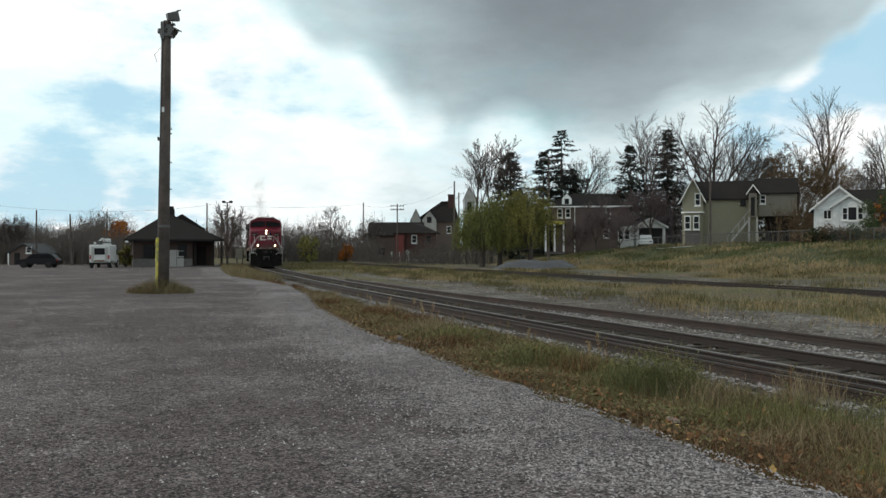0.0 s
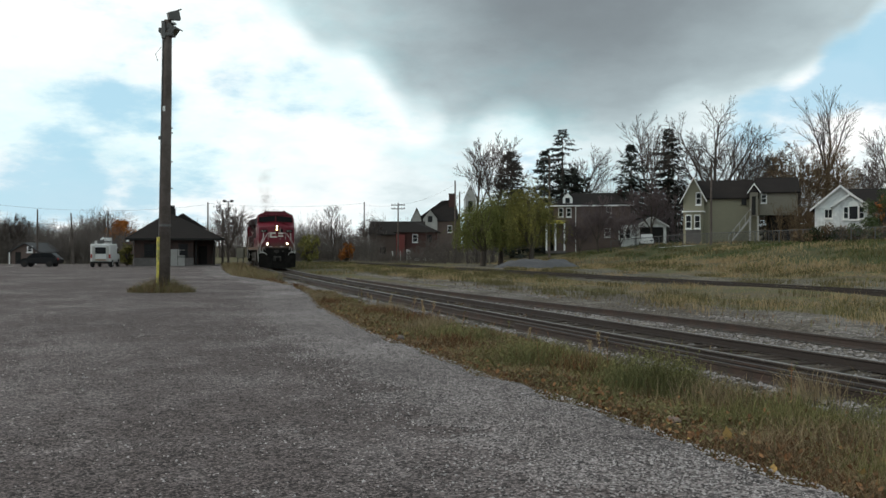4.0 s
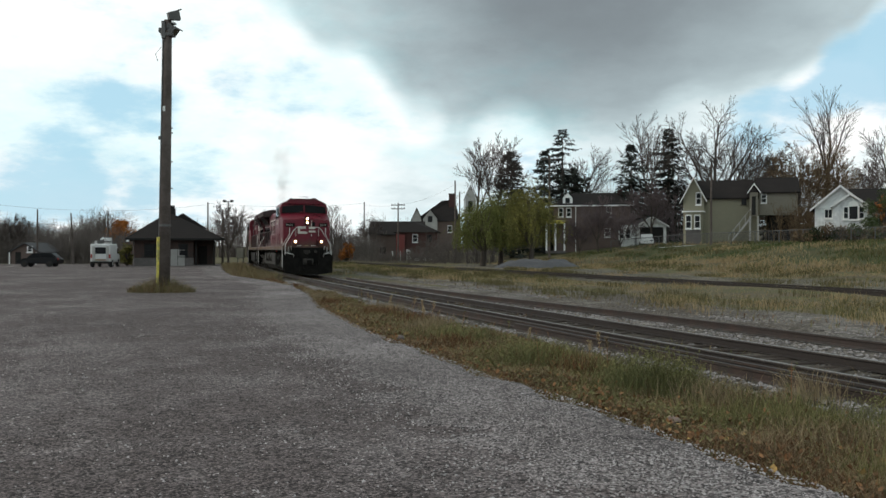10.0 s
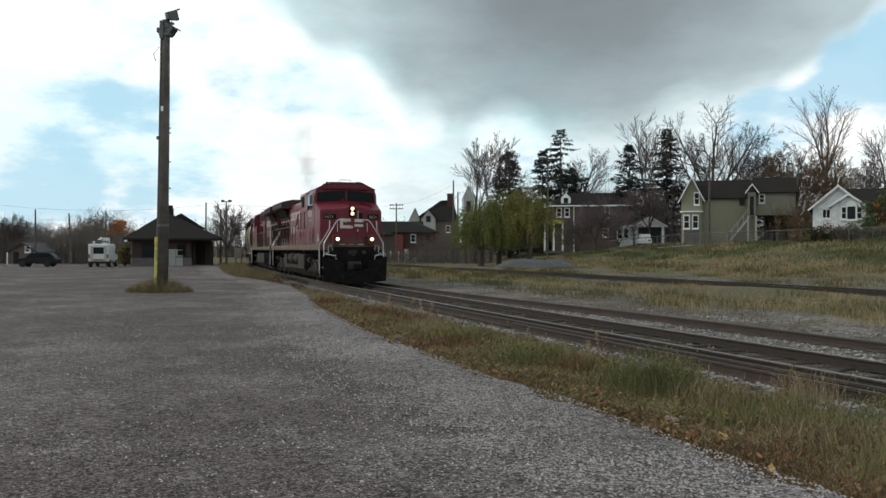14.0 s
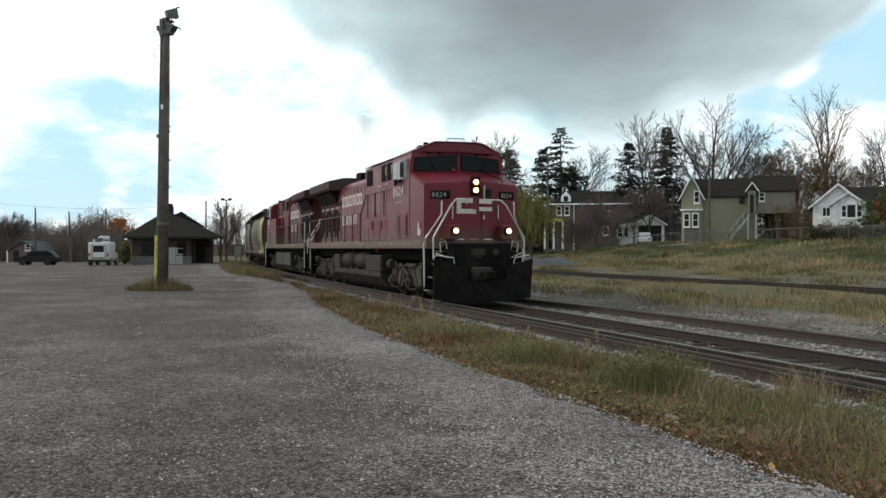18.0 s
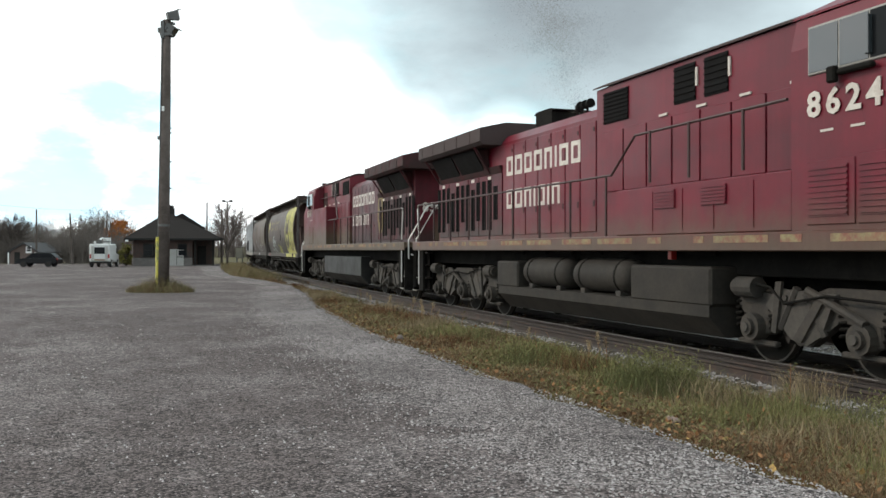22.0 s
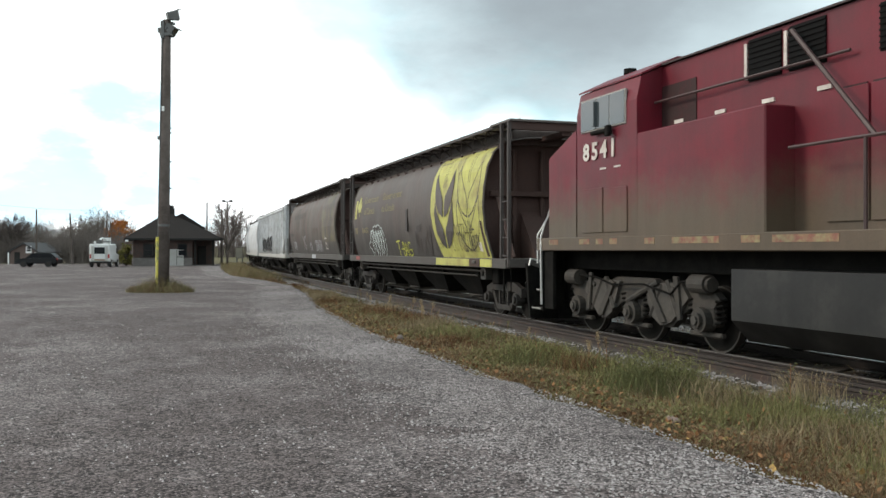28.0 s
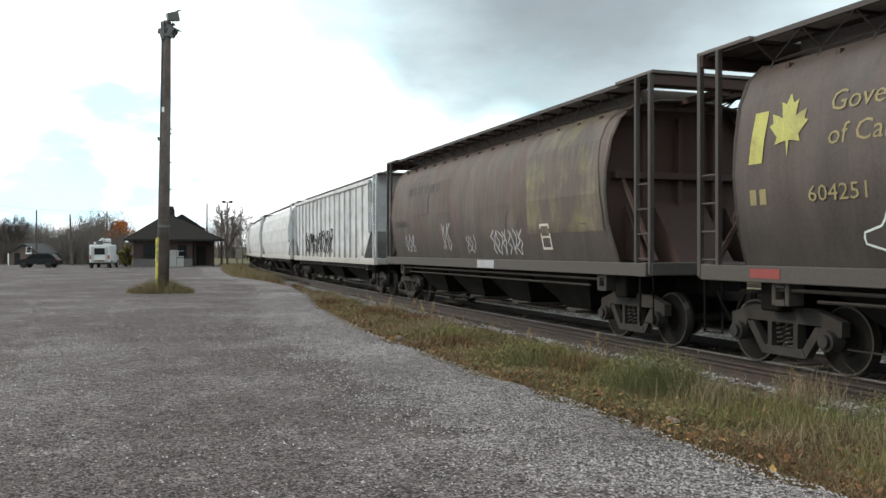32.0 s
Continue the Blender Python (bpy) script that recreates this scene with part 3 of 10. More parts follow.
M_TANK = surface("dusty_grey_tank", (0.031, 0.0265, 0.022), 0.75, grain=16, stain=0.9, vary=0.45, bump=0.12, spec=0.25, second=(0.02, 0.0175, 0.015), share=0.45)
M_TANKDARK = surface("oily_black_tank", (0.009, 0.0085, 0.008), 0.5, grain=16, stain=1.1, vary=0.6, bump=0.1, second=(0.02, 0.019, 0.017), share=0.3, spec=0.4, streak=0.5)
# wheel and rim colours set darker to carry the shade under the cars
M_WHEEL = surface("dark_wheel_steel", (0.011, 0.0095, 0.008), 0.85, 0.0, spec=0.15, grain=14, stain=2, vary=0.3, bump=0.15)
M_TREAD = surface("polished_wheel_rim", (0.075, 0.068, 0.06), 0.5, 0.7, grain=14, stain=2, vary=0.2, bump=0.05)
M_GRILLE = surface("black_grille", (0.006, 0.0055, 0.0055), 0.85, grain=60, stain=2, vary=0.4, bump=0.4, spec=0.12)
M_WORN = surface("worn_pale_metal", (0.27, 0.26, 0.24), 0.6, 0.2, grain=30, stain=3, vary=0.35, bump=0.1)
M_STEEL = surface("bare_handrail_steel", (0.5, 0.49, 0.47), 0.45, 0.4, grain=30, stain=3, vary=0.2, bump=0.05)
M_RAILING = surface("grimy_handrail", (0.045, 0.022, 0.021), 0.6, grain=30, stain=3, vary=0.3, bump=0.1)
M_WHITE = surface("white_marking_paint", (0.52, 0.48, 0.43), 0.6, grain=40, stain=2.5, vary=0.25, bump=0.1, second=(0.42, 0.36, 0.32), share=0.3)
M_GLASS = glass("cab_glass")
M_WIND = surface("dark_windshield_glass", (0.008, 0.009, 0.01), 0.2, grain=3, stain=1.2, vary=0.6, bump=0.0, spec=0.09)
M_GLASSPALE = glass("pale_cab_glass", (0.035, 0.042, 0.046), 0.05, 1.0)
M_LAMP = surface("lit_headlamp", (1, 0.9, 0.7), 0.3, emit=((1.0, 0.84, 0.6), 30.0), bump=0)
M_LAMPRIM = surface("warm_lamp_reflector", (1, 0.7, 0.4), 0.3, emit=((1.0, 0.5, 0.18), 2.2), bump=0)
M_STRIPE = surface("reflective_stripe", (0.2, 0.165, 0.08), 0.6, grain=30, stain=3, vary=0.5, bump=0.05, second=(0.17, 0.06, 0.04), share=0.5)
M_YELLOW = surface("grain_yellow_paint", (0.39, 0.375, 0.09), 0.6, grain=30, stain=0.9, vary=0.35, bump=0.08, second=(0.25, 0.215, 0.065), streak=0.25, share=0.35)
# low: both browns darken by height towards the foot of the round sides
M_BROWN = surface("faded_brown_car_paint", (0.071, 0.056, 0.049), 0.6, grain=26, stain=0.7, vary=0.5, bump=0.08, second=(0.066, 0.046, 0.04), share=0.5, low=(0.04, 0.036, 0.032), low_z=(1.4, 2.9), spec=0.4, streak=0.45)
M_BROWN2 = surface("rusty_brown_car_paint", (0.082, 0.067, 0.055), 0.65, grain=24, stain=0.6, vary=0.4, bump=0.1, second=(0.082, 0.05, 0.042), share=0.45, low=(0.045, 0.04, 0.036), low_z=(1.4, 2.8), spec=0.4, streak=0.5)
M_CAREND = surface("rust_brown_car_end", (0.045, 0.022, 0.017), 0.8, grain=20, stain=1.2, vary=0.4, bump=0.15)
M_SILL = surface("dusty_brown_sill", (0.055, 0.047, 0.042), 0.75, grain=20, stain=1.0, vary=0.35, bump=0.1)
M_CARWHITE = surface("dull_white_car_paint", (0.49, 0.495, 0.505), 0.6, grain=26, stain=0.8, vary=0.16, bump=0.06, second=(0.36, 0.355, 0.35), share=0.4, low=(0.3, 0.28, 0.25), low_z=(1.1, 1.9), streak=0.2)
M_POST = surface("dark_brown_post_paint", (0.042, 0.033, 0.03), 0.7, grain=24, stain=2, vary=0.4, bump=0.1)
M_GRATE = surface("grey_open_grating", (0.36, 0.33, 0.31), 0.75, grain=60, stain=2, vary=0.45, bump=0.4, streak=0.3)
M_GALV = surface("galvanised_walkway", (0.09, 0.075, 0.068), 0.6, 0.3, grain=30, stain=2, vary=0.3, bump=0.2)
M_FADEDYEL = surface("faded_yellow_lettering", (0.23, 0.19, 0.09), 0.7, grain=40, stain=3, vary=0.5, bump=0.05)
M_TAGBLACK = surface("black_spray_paint", (0.02, 0.02, 0.022), 0.6, grain=30, vary=0.3, bump=0.02)
M_TAGWHITE = surface("white_spray_paint", (0.55, 0.62, 0.6), 0.6, grain=30, vary=0.3, bump=0.02)
M_TAGYEL = surface("yellow_spray_paint", (0.42, 0.42, 0.05), 0.6, grain=30, vary=0.3, bump=0.02)
M_AMBER = surface("red_tail_lens", (0.3, 0.02, 0.015), 0.3, bump=0)

M_CREST = surface("dull_gold_paint", (0.2, 0.145, 0.04), 0.65, grain=20, stain=3, vary=0.5, second=(0.08, 0.05, 0.025), share=0.4)

WHEELS = []  # wheelset, radius, which way it turns
TRAIN = []


def wheelset(parent, x, r, z0=0.0, sign=1):
    """Two wheels on their axle."""
    bm = bmesh.new()
    for y in (-0.755, 0.755):
        o = 1 if y > 0 else -1
        disc(bm, (0, y, 0), "y", r, 0.11, 28)
        disc(bm, (0, y - o * 0.06, 0), "y", r + 0.025, 0.03, 28)
        disc(bm, (0, y + o * 0.05, 0), "y", r * 0.42, 0.06, 16)
    tube(bm, [(0, -0.95, 0), (0, 0.95, 0)], 0.085, 10)
    body = len(bm.faces)
    for y in (-0.755, 0.755):
        o = 1 if y > 0 else -1
        disc(bm, (0, y + o * 0.004, 0), "y", r + 0.004, 0.108, 28, r * 0.95)
    for k, f in enumerate(bm.faces):
        f.material_index = 1 if k >= body else 0
    w = part("wheelset", bm, M_WHEEL, parent)
    w.data.materials.append(M_TREAD)
    w.location = (x, 0, r + z0)
    WHEELS.append((w, r, sign, x))
    return w


def coupler(parent, x, o):
    """A knuckle coupler with its shank and air hose."""
    bm = bmesh.new()
    box(bm, min(x - o * 0.75, x), max(x - o * 0.75, x), -0.07, 0.07, 0.78, 0.94, 0.02)
    box(bm, min(x - o * 0.2, x + o * 0.03), max(x - o * 0.2, x + o * 0.03), -0.16, 0.16, 0.72, 1.0, 0.05)
    c = part("coupler", bm, M_BLACK, parent)
    tube_b = T([(x - o * 0.35, -0.4, 0.95), (x - o * 0.2, -0.42, 0.75), (x - o * 0.05, -0.36, 0.5), (x + o * 0.1, -0.3, 0.45)], 0.028, 6)
    part("air_hose", tube_b, M_BLACK, parent)
    return c


def loco_truck(parent, xs, o):
    """A six-wheel truck: cast frames, springs, cylinders and three wheelsets. o: which end is outward."""
    c = sum(xs) / 3
    hub = part("truck", B(c - 2.3, c + 2.3, -0.45, 0.45, 0.5, 1.28, 0.05), M_BLACK, parent, "dusty grey-brown cast truck with three axles")
    for side in (-1, 1):
        y0, y1 = sorted((side * 0.98, side * 1.12))
        top = [(c - 2.45, 0.88), (c - 2.2, 1.05), (c - 1.1, 0.98), (c - 0.6, 1.14), (c + 0.6, 1.14), (c + 1.1, 0.98), (c + 2.2, 1.05), (c + 2.45, 0.88),
               (c + 2.3, 0.72), (c + 1.62, 0.66), (c + 1.16, 0.34), (c + 0.92, 0.34), (c + 0.42, 0.7), (c - 0.42, 0.7), (c - 0.92, 0.34), (c - 1.16, 0.34), (c - 1.62, 0.66), (c - 2.3, 0.72)]
        part("side_frame", P(top, y0, y1, "y"), M_GEAR, hub)
        yy = side * 1.17
        for x in xs:
            bm = bmesh.new()
            disc(bm, (x, side * 1.12, 0.53), "y", 0.2, 0.22, 14)
            disc(bm, (x, side * 1.25, 0.53), "y", 0.12, 0.08, 12)
            box(bm, x - 0.26, x + 0.26, *sorted((side * 0.9, side * 1.1)), 0.42, 0.74, 0.03)
            part("axle_box", bm, M_GEAR, hub)
            for dx in (-0.36, 0.36):
                bm = T([(x + dx + 0.085 * math.cos(q * 1.2), side * 1.06 + 0.085 * math.sin(q * 1.2), 0.48 + q * 0.016) for q in range(27)], 0.022, 5)
                part("coil_spring", bm, M_BLACK, hub)
        for u, w in ((xs[0], xs[1]), (xs[1], xs[2])):
            mid = (u + w) / 2
            part("brake_link", T([(mid - 0.42, yy, 0.55), (mid - 0.1, yy, 1.12)], 0.06, 6), M_GEAR, hub)
            part("brake_hanger", T([(mid + 0.42, yy, 0.5), (mid + 0.05, yy, 1.05)], 0.045, 6), M_GEAR, hub)
        for dx in (-2.1, 2.1):
            bm = bmesh.new()
            disc(bm, (c + dx, side * 1.2, 1.1), "x", 0.15, 0.42, 14)
            disc(bm, (c + dx + (0.24 if dx > 0 else -0.24), side * 1.2, 1.1), "x", 0.11, 0.1, 12)
            part("brake_cylinder", bm, M_GEAR, hub)
        part("damper", T([(c - 0.9, side * 1.2, 1.1), (c + 0.1, side * 1.2, 0.72)], 0.055, 8), M_GEAR, hub)
        part("sand_hose", T([(c + o * 2.5, side * 0.9, 1.3), (c + o * 2.62, side * 0.85, 0.7), (c + o * 2.45, side * 0.78, 0.2)], 0.025, 5), M_BLACK, hub)
        part("brake_pipe", T([(c - 2.2, side * 1.22, 1.18), (c - 1.6, side * 1.24, 1.12), (c - 1.3, side * 1.24, 0.9), (c - 0.5, side * 1.25, 1.04), (c + 0.6, side * 1.25, 1.0), (c + 1.2, side * 1.24, 1.12), (c + 2.2, side * 1.22, 1.16)], 0.02, 5), M_BLACK, hub)
        ya, yb = sorted((side * 1.12, side * 1.19))
        yc, yd = sorted((side * 1.19, side * 1.235))
        for k, (u, w) in enumerate(((xs[0], xs[1]), (xs[1], xs[2]))):
            m = (u + w) / 2
            d = 1 if k == 0 else -1
            part("gusset_plate", P([(m - d * 0.62, 1.06), (m + d * 0.5, 1.1), (m + d * 0.72, 0.86), (m + d * 0.2, 0.42), (m - d * 0.1, 0.36), (m - d * 0.36, 0.5)], ya, yb, "y"), M_GEARPALE, hub, "pale dusty cast plate")
            part("gusset_rib", P([(m - d * 0.5, 1.04), (m - d * 0.38, 1.07), (m + d * 0.12, 0.44), (m - d * 0.04, 0.4)], yc, yd, "y"), M_GEAR, hub)
            part("brake_lever", P([(m + d * 0.34, 1.2), (m + d * 0.46, 1.2), (m + d * 0.56, 0.5), (m + d * 0.46, 0.48)], yc, yd, "y"), M_GEAR, hub)
            part("brake_shoe", P([(m + d * 0.4, 0.74), (m + d * 0.56, 0.8), (m + d * 0.64, 0.5), (m + d * 0.5, 0.32), (m + d * 0.42, 0.46)], *sorted((side * 0.78, side * 0.98)), "y"), M_GEARDARK, hub)
            for q in (-0.3, 0.3):
                part("bolt", D((m + q, side * 1.2, 0.98), "y", 0.045, 0.05, 8), M_GEAR, hub)
        for x in xs:
            part("pedestal_tie", B(x - 0.42, x + 0.42, *sorted((side * 1.0, side * 1.1)), 0.26, 0.34, 0.02), M_GEAR, hub)
            part("axle_cap", D((x, side * 1.3, 0.53), "y", 0.07, 0.05, 8), M_GEARPALE, hub)
    return hub


def block_row(parent, x0, widths, z, h, side, y, mat, gap, slant=0.0):
    """A row of plain outlined blocks in place of a company name."""
    x = x0
    d = -1 if side > 0 else 1
    for w in widths:
        bm = bmesh.new()
        ya, yb = sorted((y, y + side * 0.006))
        t = min(0.105, w * 0.3)
        u0, u1 = sorted((x, x + d * w))
        if w < 0.15:
            box(bm, u0, u1, ya, yb, z, z + h)
        else:
            box(bm, u0, u0 + t, ya, yb, z, z + h)
            box(bm, u1 - t, u1, ya, yb, z, z + h)
            box(bm, u0 + t, u1 - t, ya, yb, z + h - t * 0.9, z + h)
            if (int(w * 1000) % 2) == 0:
                box(bm, u0 + t, u1 - t, ya, yb, z, z + t * 0.9)
        part("name_block", bm, mat, parent, "white block of a painted name")
        x += d * (w + gap)


def panel_line(parent, name, xs, y, z0, z1, side, mat, proud=0.03, label=""):
    """Doors that stand a little proud of the hood, one by one."""
    for u, w in zip(xs, xs[1:]):
        a, b = sorted((y, y + side * proud))
        part(name, B(min(u, w) + 0.022, max(u, w) - 0.022, a, b, z0, z1, 0.008), mat, parent, label)


def grille(parent, name, x0, x1, z0, z1, y, side, slats=7, upright=False, mat=None):
    """A recessed dark opening with its slats and frame."""
    a, b = sorted((y + side * 0.002, y + side * 0.016))
    g = part(name, B(min(x0, x1), max(x0, x1), a, b, z0, z1), mat or M_GRILLE, parent, "black ventilation grille" if mat is None else "louvred panel in the body colour")
    lo, hi = min(x0, x1), max(x0, x1)
    a, b = sorted((y + side * 0.014, y + side * 0.034))
    if upright:
        for k in range(slats):
            x = lo + (hi - lo) * (k + 0.5) / slats
            part("slat", B(x - 0.012, x + 0.012, a, b, z0, z1), M_GRILLE if mat is None else mat, g)
    else:
        for k in range(slats):
            z = z0 + (z1 - z0) * (k + 0.5) / slats
            part("slat", B(lo, hi, a, b, z - 0.012, z + 0.012), mat or M_GRILLE, g)
    return g


def locomotive(number, paint, label, dirty):
    """A six-axle diesel with a wide-nosed cab; its nose points along +x. b is the distance behind the front coupler."""
    H = 11.1
    X = lambda b: H - b
    XN = lambda b: H - b - 0.27  # the nose and the cab front stand this far back on the frame
    vee = lambda y: 0.19 * (1 - abs(y) / 1.5) - 0.03
    t = thing("locomotive", pose(0, 0, 0), label, "locomotive", "locomotives of the train")
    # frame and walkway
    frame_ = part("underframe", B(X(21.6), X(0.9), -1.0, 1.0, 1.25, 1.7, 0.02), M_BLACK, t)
    sill = part("walkway", B(X(21.75), X(1.0), -1.56, 1.56, 1.62, 1.88, 0.015), paint, t, "red walkway sill with worn reflective strips")
    for side in (-1, 1):
        rng = random.Random(number)
        b = 1.6
        while b < 21.2:
            w = rng.choice((0.25, 0.4, 1.2, 0.3))
            a_, b_ = sorted((side * 1.561, side * 1.566))
            part("reflective_strip", B(X(b + w), X(b), a_, b_, 1.74, 1.84), M_STRIPE, sill)
            b += w + rng.choice((0.25, 0.5, 0.9))
    # cab
    def point_front(bm, b):
        """Bends the front of a part that stands b behind the coupler into a blunt point."""
        bmesh.ops.bisect_plane(bm, geom=list(bm.verts) + list(bm.edges) + list(bm.faces), plane_co=(0, 0, 0), plane_no=(0, 1, 0))
        for v in bm.verts:
            if v.co.x > XN(b) - 0.2:
                v.co.x += vee(v.co.y)
        return bm
    cab = part("cab", point_front(P([(-1.55, 1.88), (1.55, 1.88), (1.56, 4.2), (1.47, 4.6), (0.75, 4.92), (-0.75, 4.92), (-1.47, 4.6), (-1.56, 4.2)], X(4.95), XN(2.5), "x"), 2.5), paint, t)
    bm = bmesh.new()
    prism(bm, [(-1.49, 4.615), (-0.77, 4.935), (0.77, 4.935), (1.49, 4.615), (1.49, 4.645), (0.78, 4.97), (-0.78, 4.97), (-1.49, 4.645)], X(5.0), XN(2.455), "x")
    part("cab_roof", point_front(bm, 2.455), paint, t)
    # nose: its front is broken back at both corners
    bm = bmesh.new()
    plan = [(2.52, -1.55), (1.15, -1.49), (0.84, -0.62), (0.84, 0.62), (1.15, 1.49), (2.52, 1.55)]
    top = [4.0, 3.53, 3.58, 3.58, 3.53, 4.0]
    lo = [bm.verts.new((XN(b), y, 1.8)) for b, y in plan]
    hi = [bm.verts.new((XN(b), y, z)) for (b, y), z in zip(plan, top)]
    mid = bm.verts.new((XN(2.52), 0, 4.06))
    fr = bm.verts.new((XN(0.92), 0, 3.7))
    for i in range(5):
        if i == 2:
            bm.faces.new((lo[2], lo[3], hi[3], fr, hi[2]))
        else:
            bm.faces.new((lo[i], lo[i + 1], hi[i + 1], hi[i]))
    bm.faces.new((hi[0], hi[1], fr, mid)), bm.faces.new((hi[1], hi[2], fr)), bm.faces.new((hi[3], hi[4], fr)), bm.faces.new((hi[4], hi[5], mid, fr))
    bm.faces.new(lo[::-1]), bm.faces.new((lo[5], lo[0], hi[0], mid, hi[5]))
    bmesh.ops.recalc_face_normals(bm, faces=bm.faces)
    bmesh.ops.bevel(bm, geom=list(bm.edges), offset=0.04, segments=2, affect="EDGES")
    nose_ = part("nose", bm, paint, t)
    # windshield: leaning panes in a dark frame
    for side in (-1, 1):
        def pane(off, grow):
            bm = bmesh.new()
            pts = [(2.475, side * (0.09 - grow), 4.1 - grow), (2.475, side * (1.4 + grow), 4.05 - grow), (2.475, side * (1.36 + grow), 4.42 + grow), (2.475, side * (0.09 - grow), 4.53 + grow)]
            a = [bm.verts.new((XN(b) + vee(y) + off, y, z)) for b, y, z in pts]
            c = [bm.verts.new((XN(b) + vee(y) + off - 0.04, y, z)) for b, y, z in pts]
            bm.faces.new(a), bm.faces.new(c[::-1])
            for i in range(4):
                bm.faces.new((a[i], c[i], c[(i + 1) % 4], a[(i + 1) % 4]))
            bmesh.ops.recalc_face_normals(bm, faces=bm.faces)
            return bm
        w = part("windshield", pane(0.0, 0.035), M_BLACK, t)
        part("pane", pane(0.006, 0.0), M_WIND, w, "dark windshield glass")
        part("wiper", T([(XN(2.45) + vee(0.75), side * 0.75, 4.08), (XN(2.45) + vee(0.95), side * 0.95, 4.42)], 0.012, 5), M_BLACK, t)
    part("brow", point_front(P([(XN(2.52), 4.62), (XN(2.44), 4.6), (XN(2.42), 4.63), (XN(2.52), 4.68)], -1.2, 1.2, "y"), 2.5), paint, t)
    # side windows with their sliding sashes
    for side in (-1, 1):
        y = side * 1.56
        a, b = sorted((y - side * 0.02, y + side * 0.025))
        fr_ = part("side_window", B(X(4.62), X(3.0), a, b, 3.83, 4.44, 0.01), M_WORN, t, "cab side window in a worn bright frame")
        a, b = sorted((y + side * 0.01, y + side * 0.034))
        for u, w, g in ((4.59, 4.1, M_GLASSPALE), (4.07, 3.62, M_GLASSPALE), (3.59, 3.03, M_GLASSPALE if dirty else M_WIND)):
            part("pane", B(X(u), X(w), a, b, 3.86, 4.41), g, fr_)
        part("wind_deflector", B(X(3.62), X(3.56), *sorted((y, y + side * 0.1)), 3.9, 4.36, 0.01), M_GLASSPALE, t)
        part("mirror", B(X(4.05), X(3.5), *sorted((y + side * 0.02, y + side * 0.11)), 3.74, 3.81, 0.02), M_BLACK, t, "black arm rest under the window")
        part("side_mirror", B(X(4.2), X(4.06), *sorted((y + side * 0.04, y + side * 0.13)), 3.66, 3.86, 0.02), M_BLACK, t)
        part("cab_door", B(X(4.65), X(3.85), *sorted((y - side * 0.01, y + side * 0.012)), 1.95, 2.75, 0.01), paint, t)
        part("cab_door", B(X(3.8), X(3.05), *sorted((y - side * 0.01, y + side * 0.012)), 1.95, 2.78, 0.01), paint, t)
        if not dirty:
            grille(t, "louvre", X(4.6), X(3.95), 2.05, 2.68, y + side * 0.01, side, 9, mat=paint)
            grille(t, "louvre", X(3.75), X(3.1), 2.05, 2.68, y + side * 0.01, side, 9, mat=paint)
            part("white_patch", B(X(1.95), X(1.68), *sorted((side * 1.50, side * 1.545)), 2.02, 2.22), M_WHITE, t)
            part("white_patch", B(X(1.95), X(1.83), *sorted((side * 1.50, side * 1.545)), 2.221, 2.42), M_WHITE, t)
        txt_m = pose(X(4.64), -1.575, 3.31) if side < 0 else pose(X(3.08), 1.575, 3.31, 0, 0, 180)
        letters(number, 0.44, M_WHITE, t, txt_m, "white painted road number", spacing=1.32, width=1.12, bold=0.012)
        for k in range(2):
            part("small_mark", B(X(4.42 - 0.5 * k), X(4.2 - 0.5 * k), *sorted((side * 1.561, side * 1.566)), 3.1, 3.13), M_WHITE, t)
    # cabin for the blowers: narrow above, full-width boxes below it
    part("equipment_cabin", P([(-1.0, 1.88), (1.06, 1.88), (1.06, 4.77), (0.75, 4.87), (-0.75, 4.87), (-1.0, 4.77)], X(11.15), X(4.93), "x"), paint, t, "red equipment cabin behind the cab")
    part("equipment_box", B(X(9.45), X(4.94), -1.555, -0.98, 1.88, 2.68, 0.02), paint, t)
    part("equipment_box", B(X(8.2), X(4.94), 1.04, 1.555, 1.885 if not dirty else 1.68, 3.62, 0.02), paint, t)
    part("cabin_roof", P([(-1.06, 4.78), (-0.76, 4.885), (0.76, 4.885), (1.12, 4.78), (1.12, 4.81), (0.77, 4.93), (-0.77, 4.93), (-1.06, 4.81)], X(11.2), X(5.02), "x"), M_ROOF, t)
    for u, w in ((7.6, 7.0), (8.45, 7.85)):
        grille(t, "blower_grille", X(u), X(w), 4.08, 4.7, -1.002, -1, 6)
        grille(t, "blower_grille", X(u + 0.35), X(w + 0.25), 4.1, 4.72, 1.062, 1, 8)
        part("sticker", B(X(w - 0.02), X(w - 0.07), -1.03, -1.002, 4.3, 4.6), M_WHITE, t)
        part("sticker", B(X(w + 0.22), X(w + 0.16), 1.062, 1.09, 4.15, 4.68), M_WHITE, t)
    grille(t, "blower_grille", X(10.85), X(9.95), 4.06, 4.66, -1.002, -1, 8)
    grille(t, "blower_grille", X(11.0), X(9.7), 4.05, 4.64, 1.062, 1, 8)
    for u, w in ((8.2, 7.6), (6.9, 6.3)):
        grille(t, "louvre", X(u), X(w), 2.3, 2.6, -1.557, -1, 6, mat=paint)
    panel_line(t, "cabin_door", [X(5.3 + 0.8 * k) for k in range(8)], -1.0, 2.75, 3.9, -1, paint)
    panel_line(t, "cabin_door", [X(8.8 + 0.75 * k) for k in range(4)], 1.06, 2.0, 3.7, 1, paint)
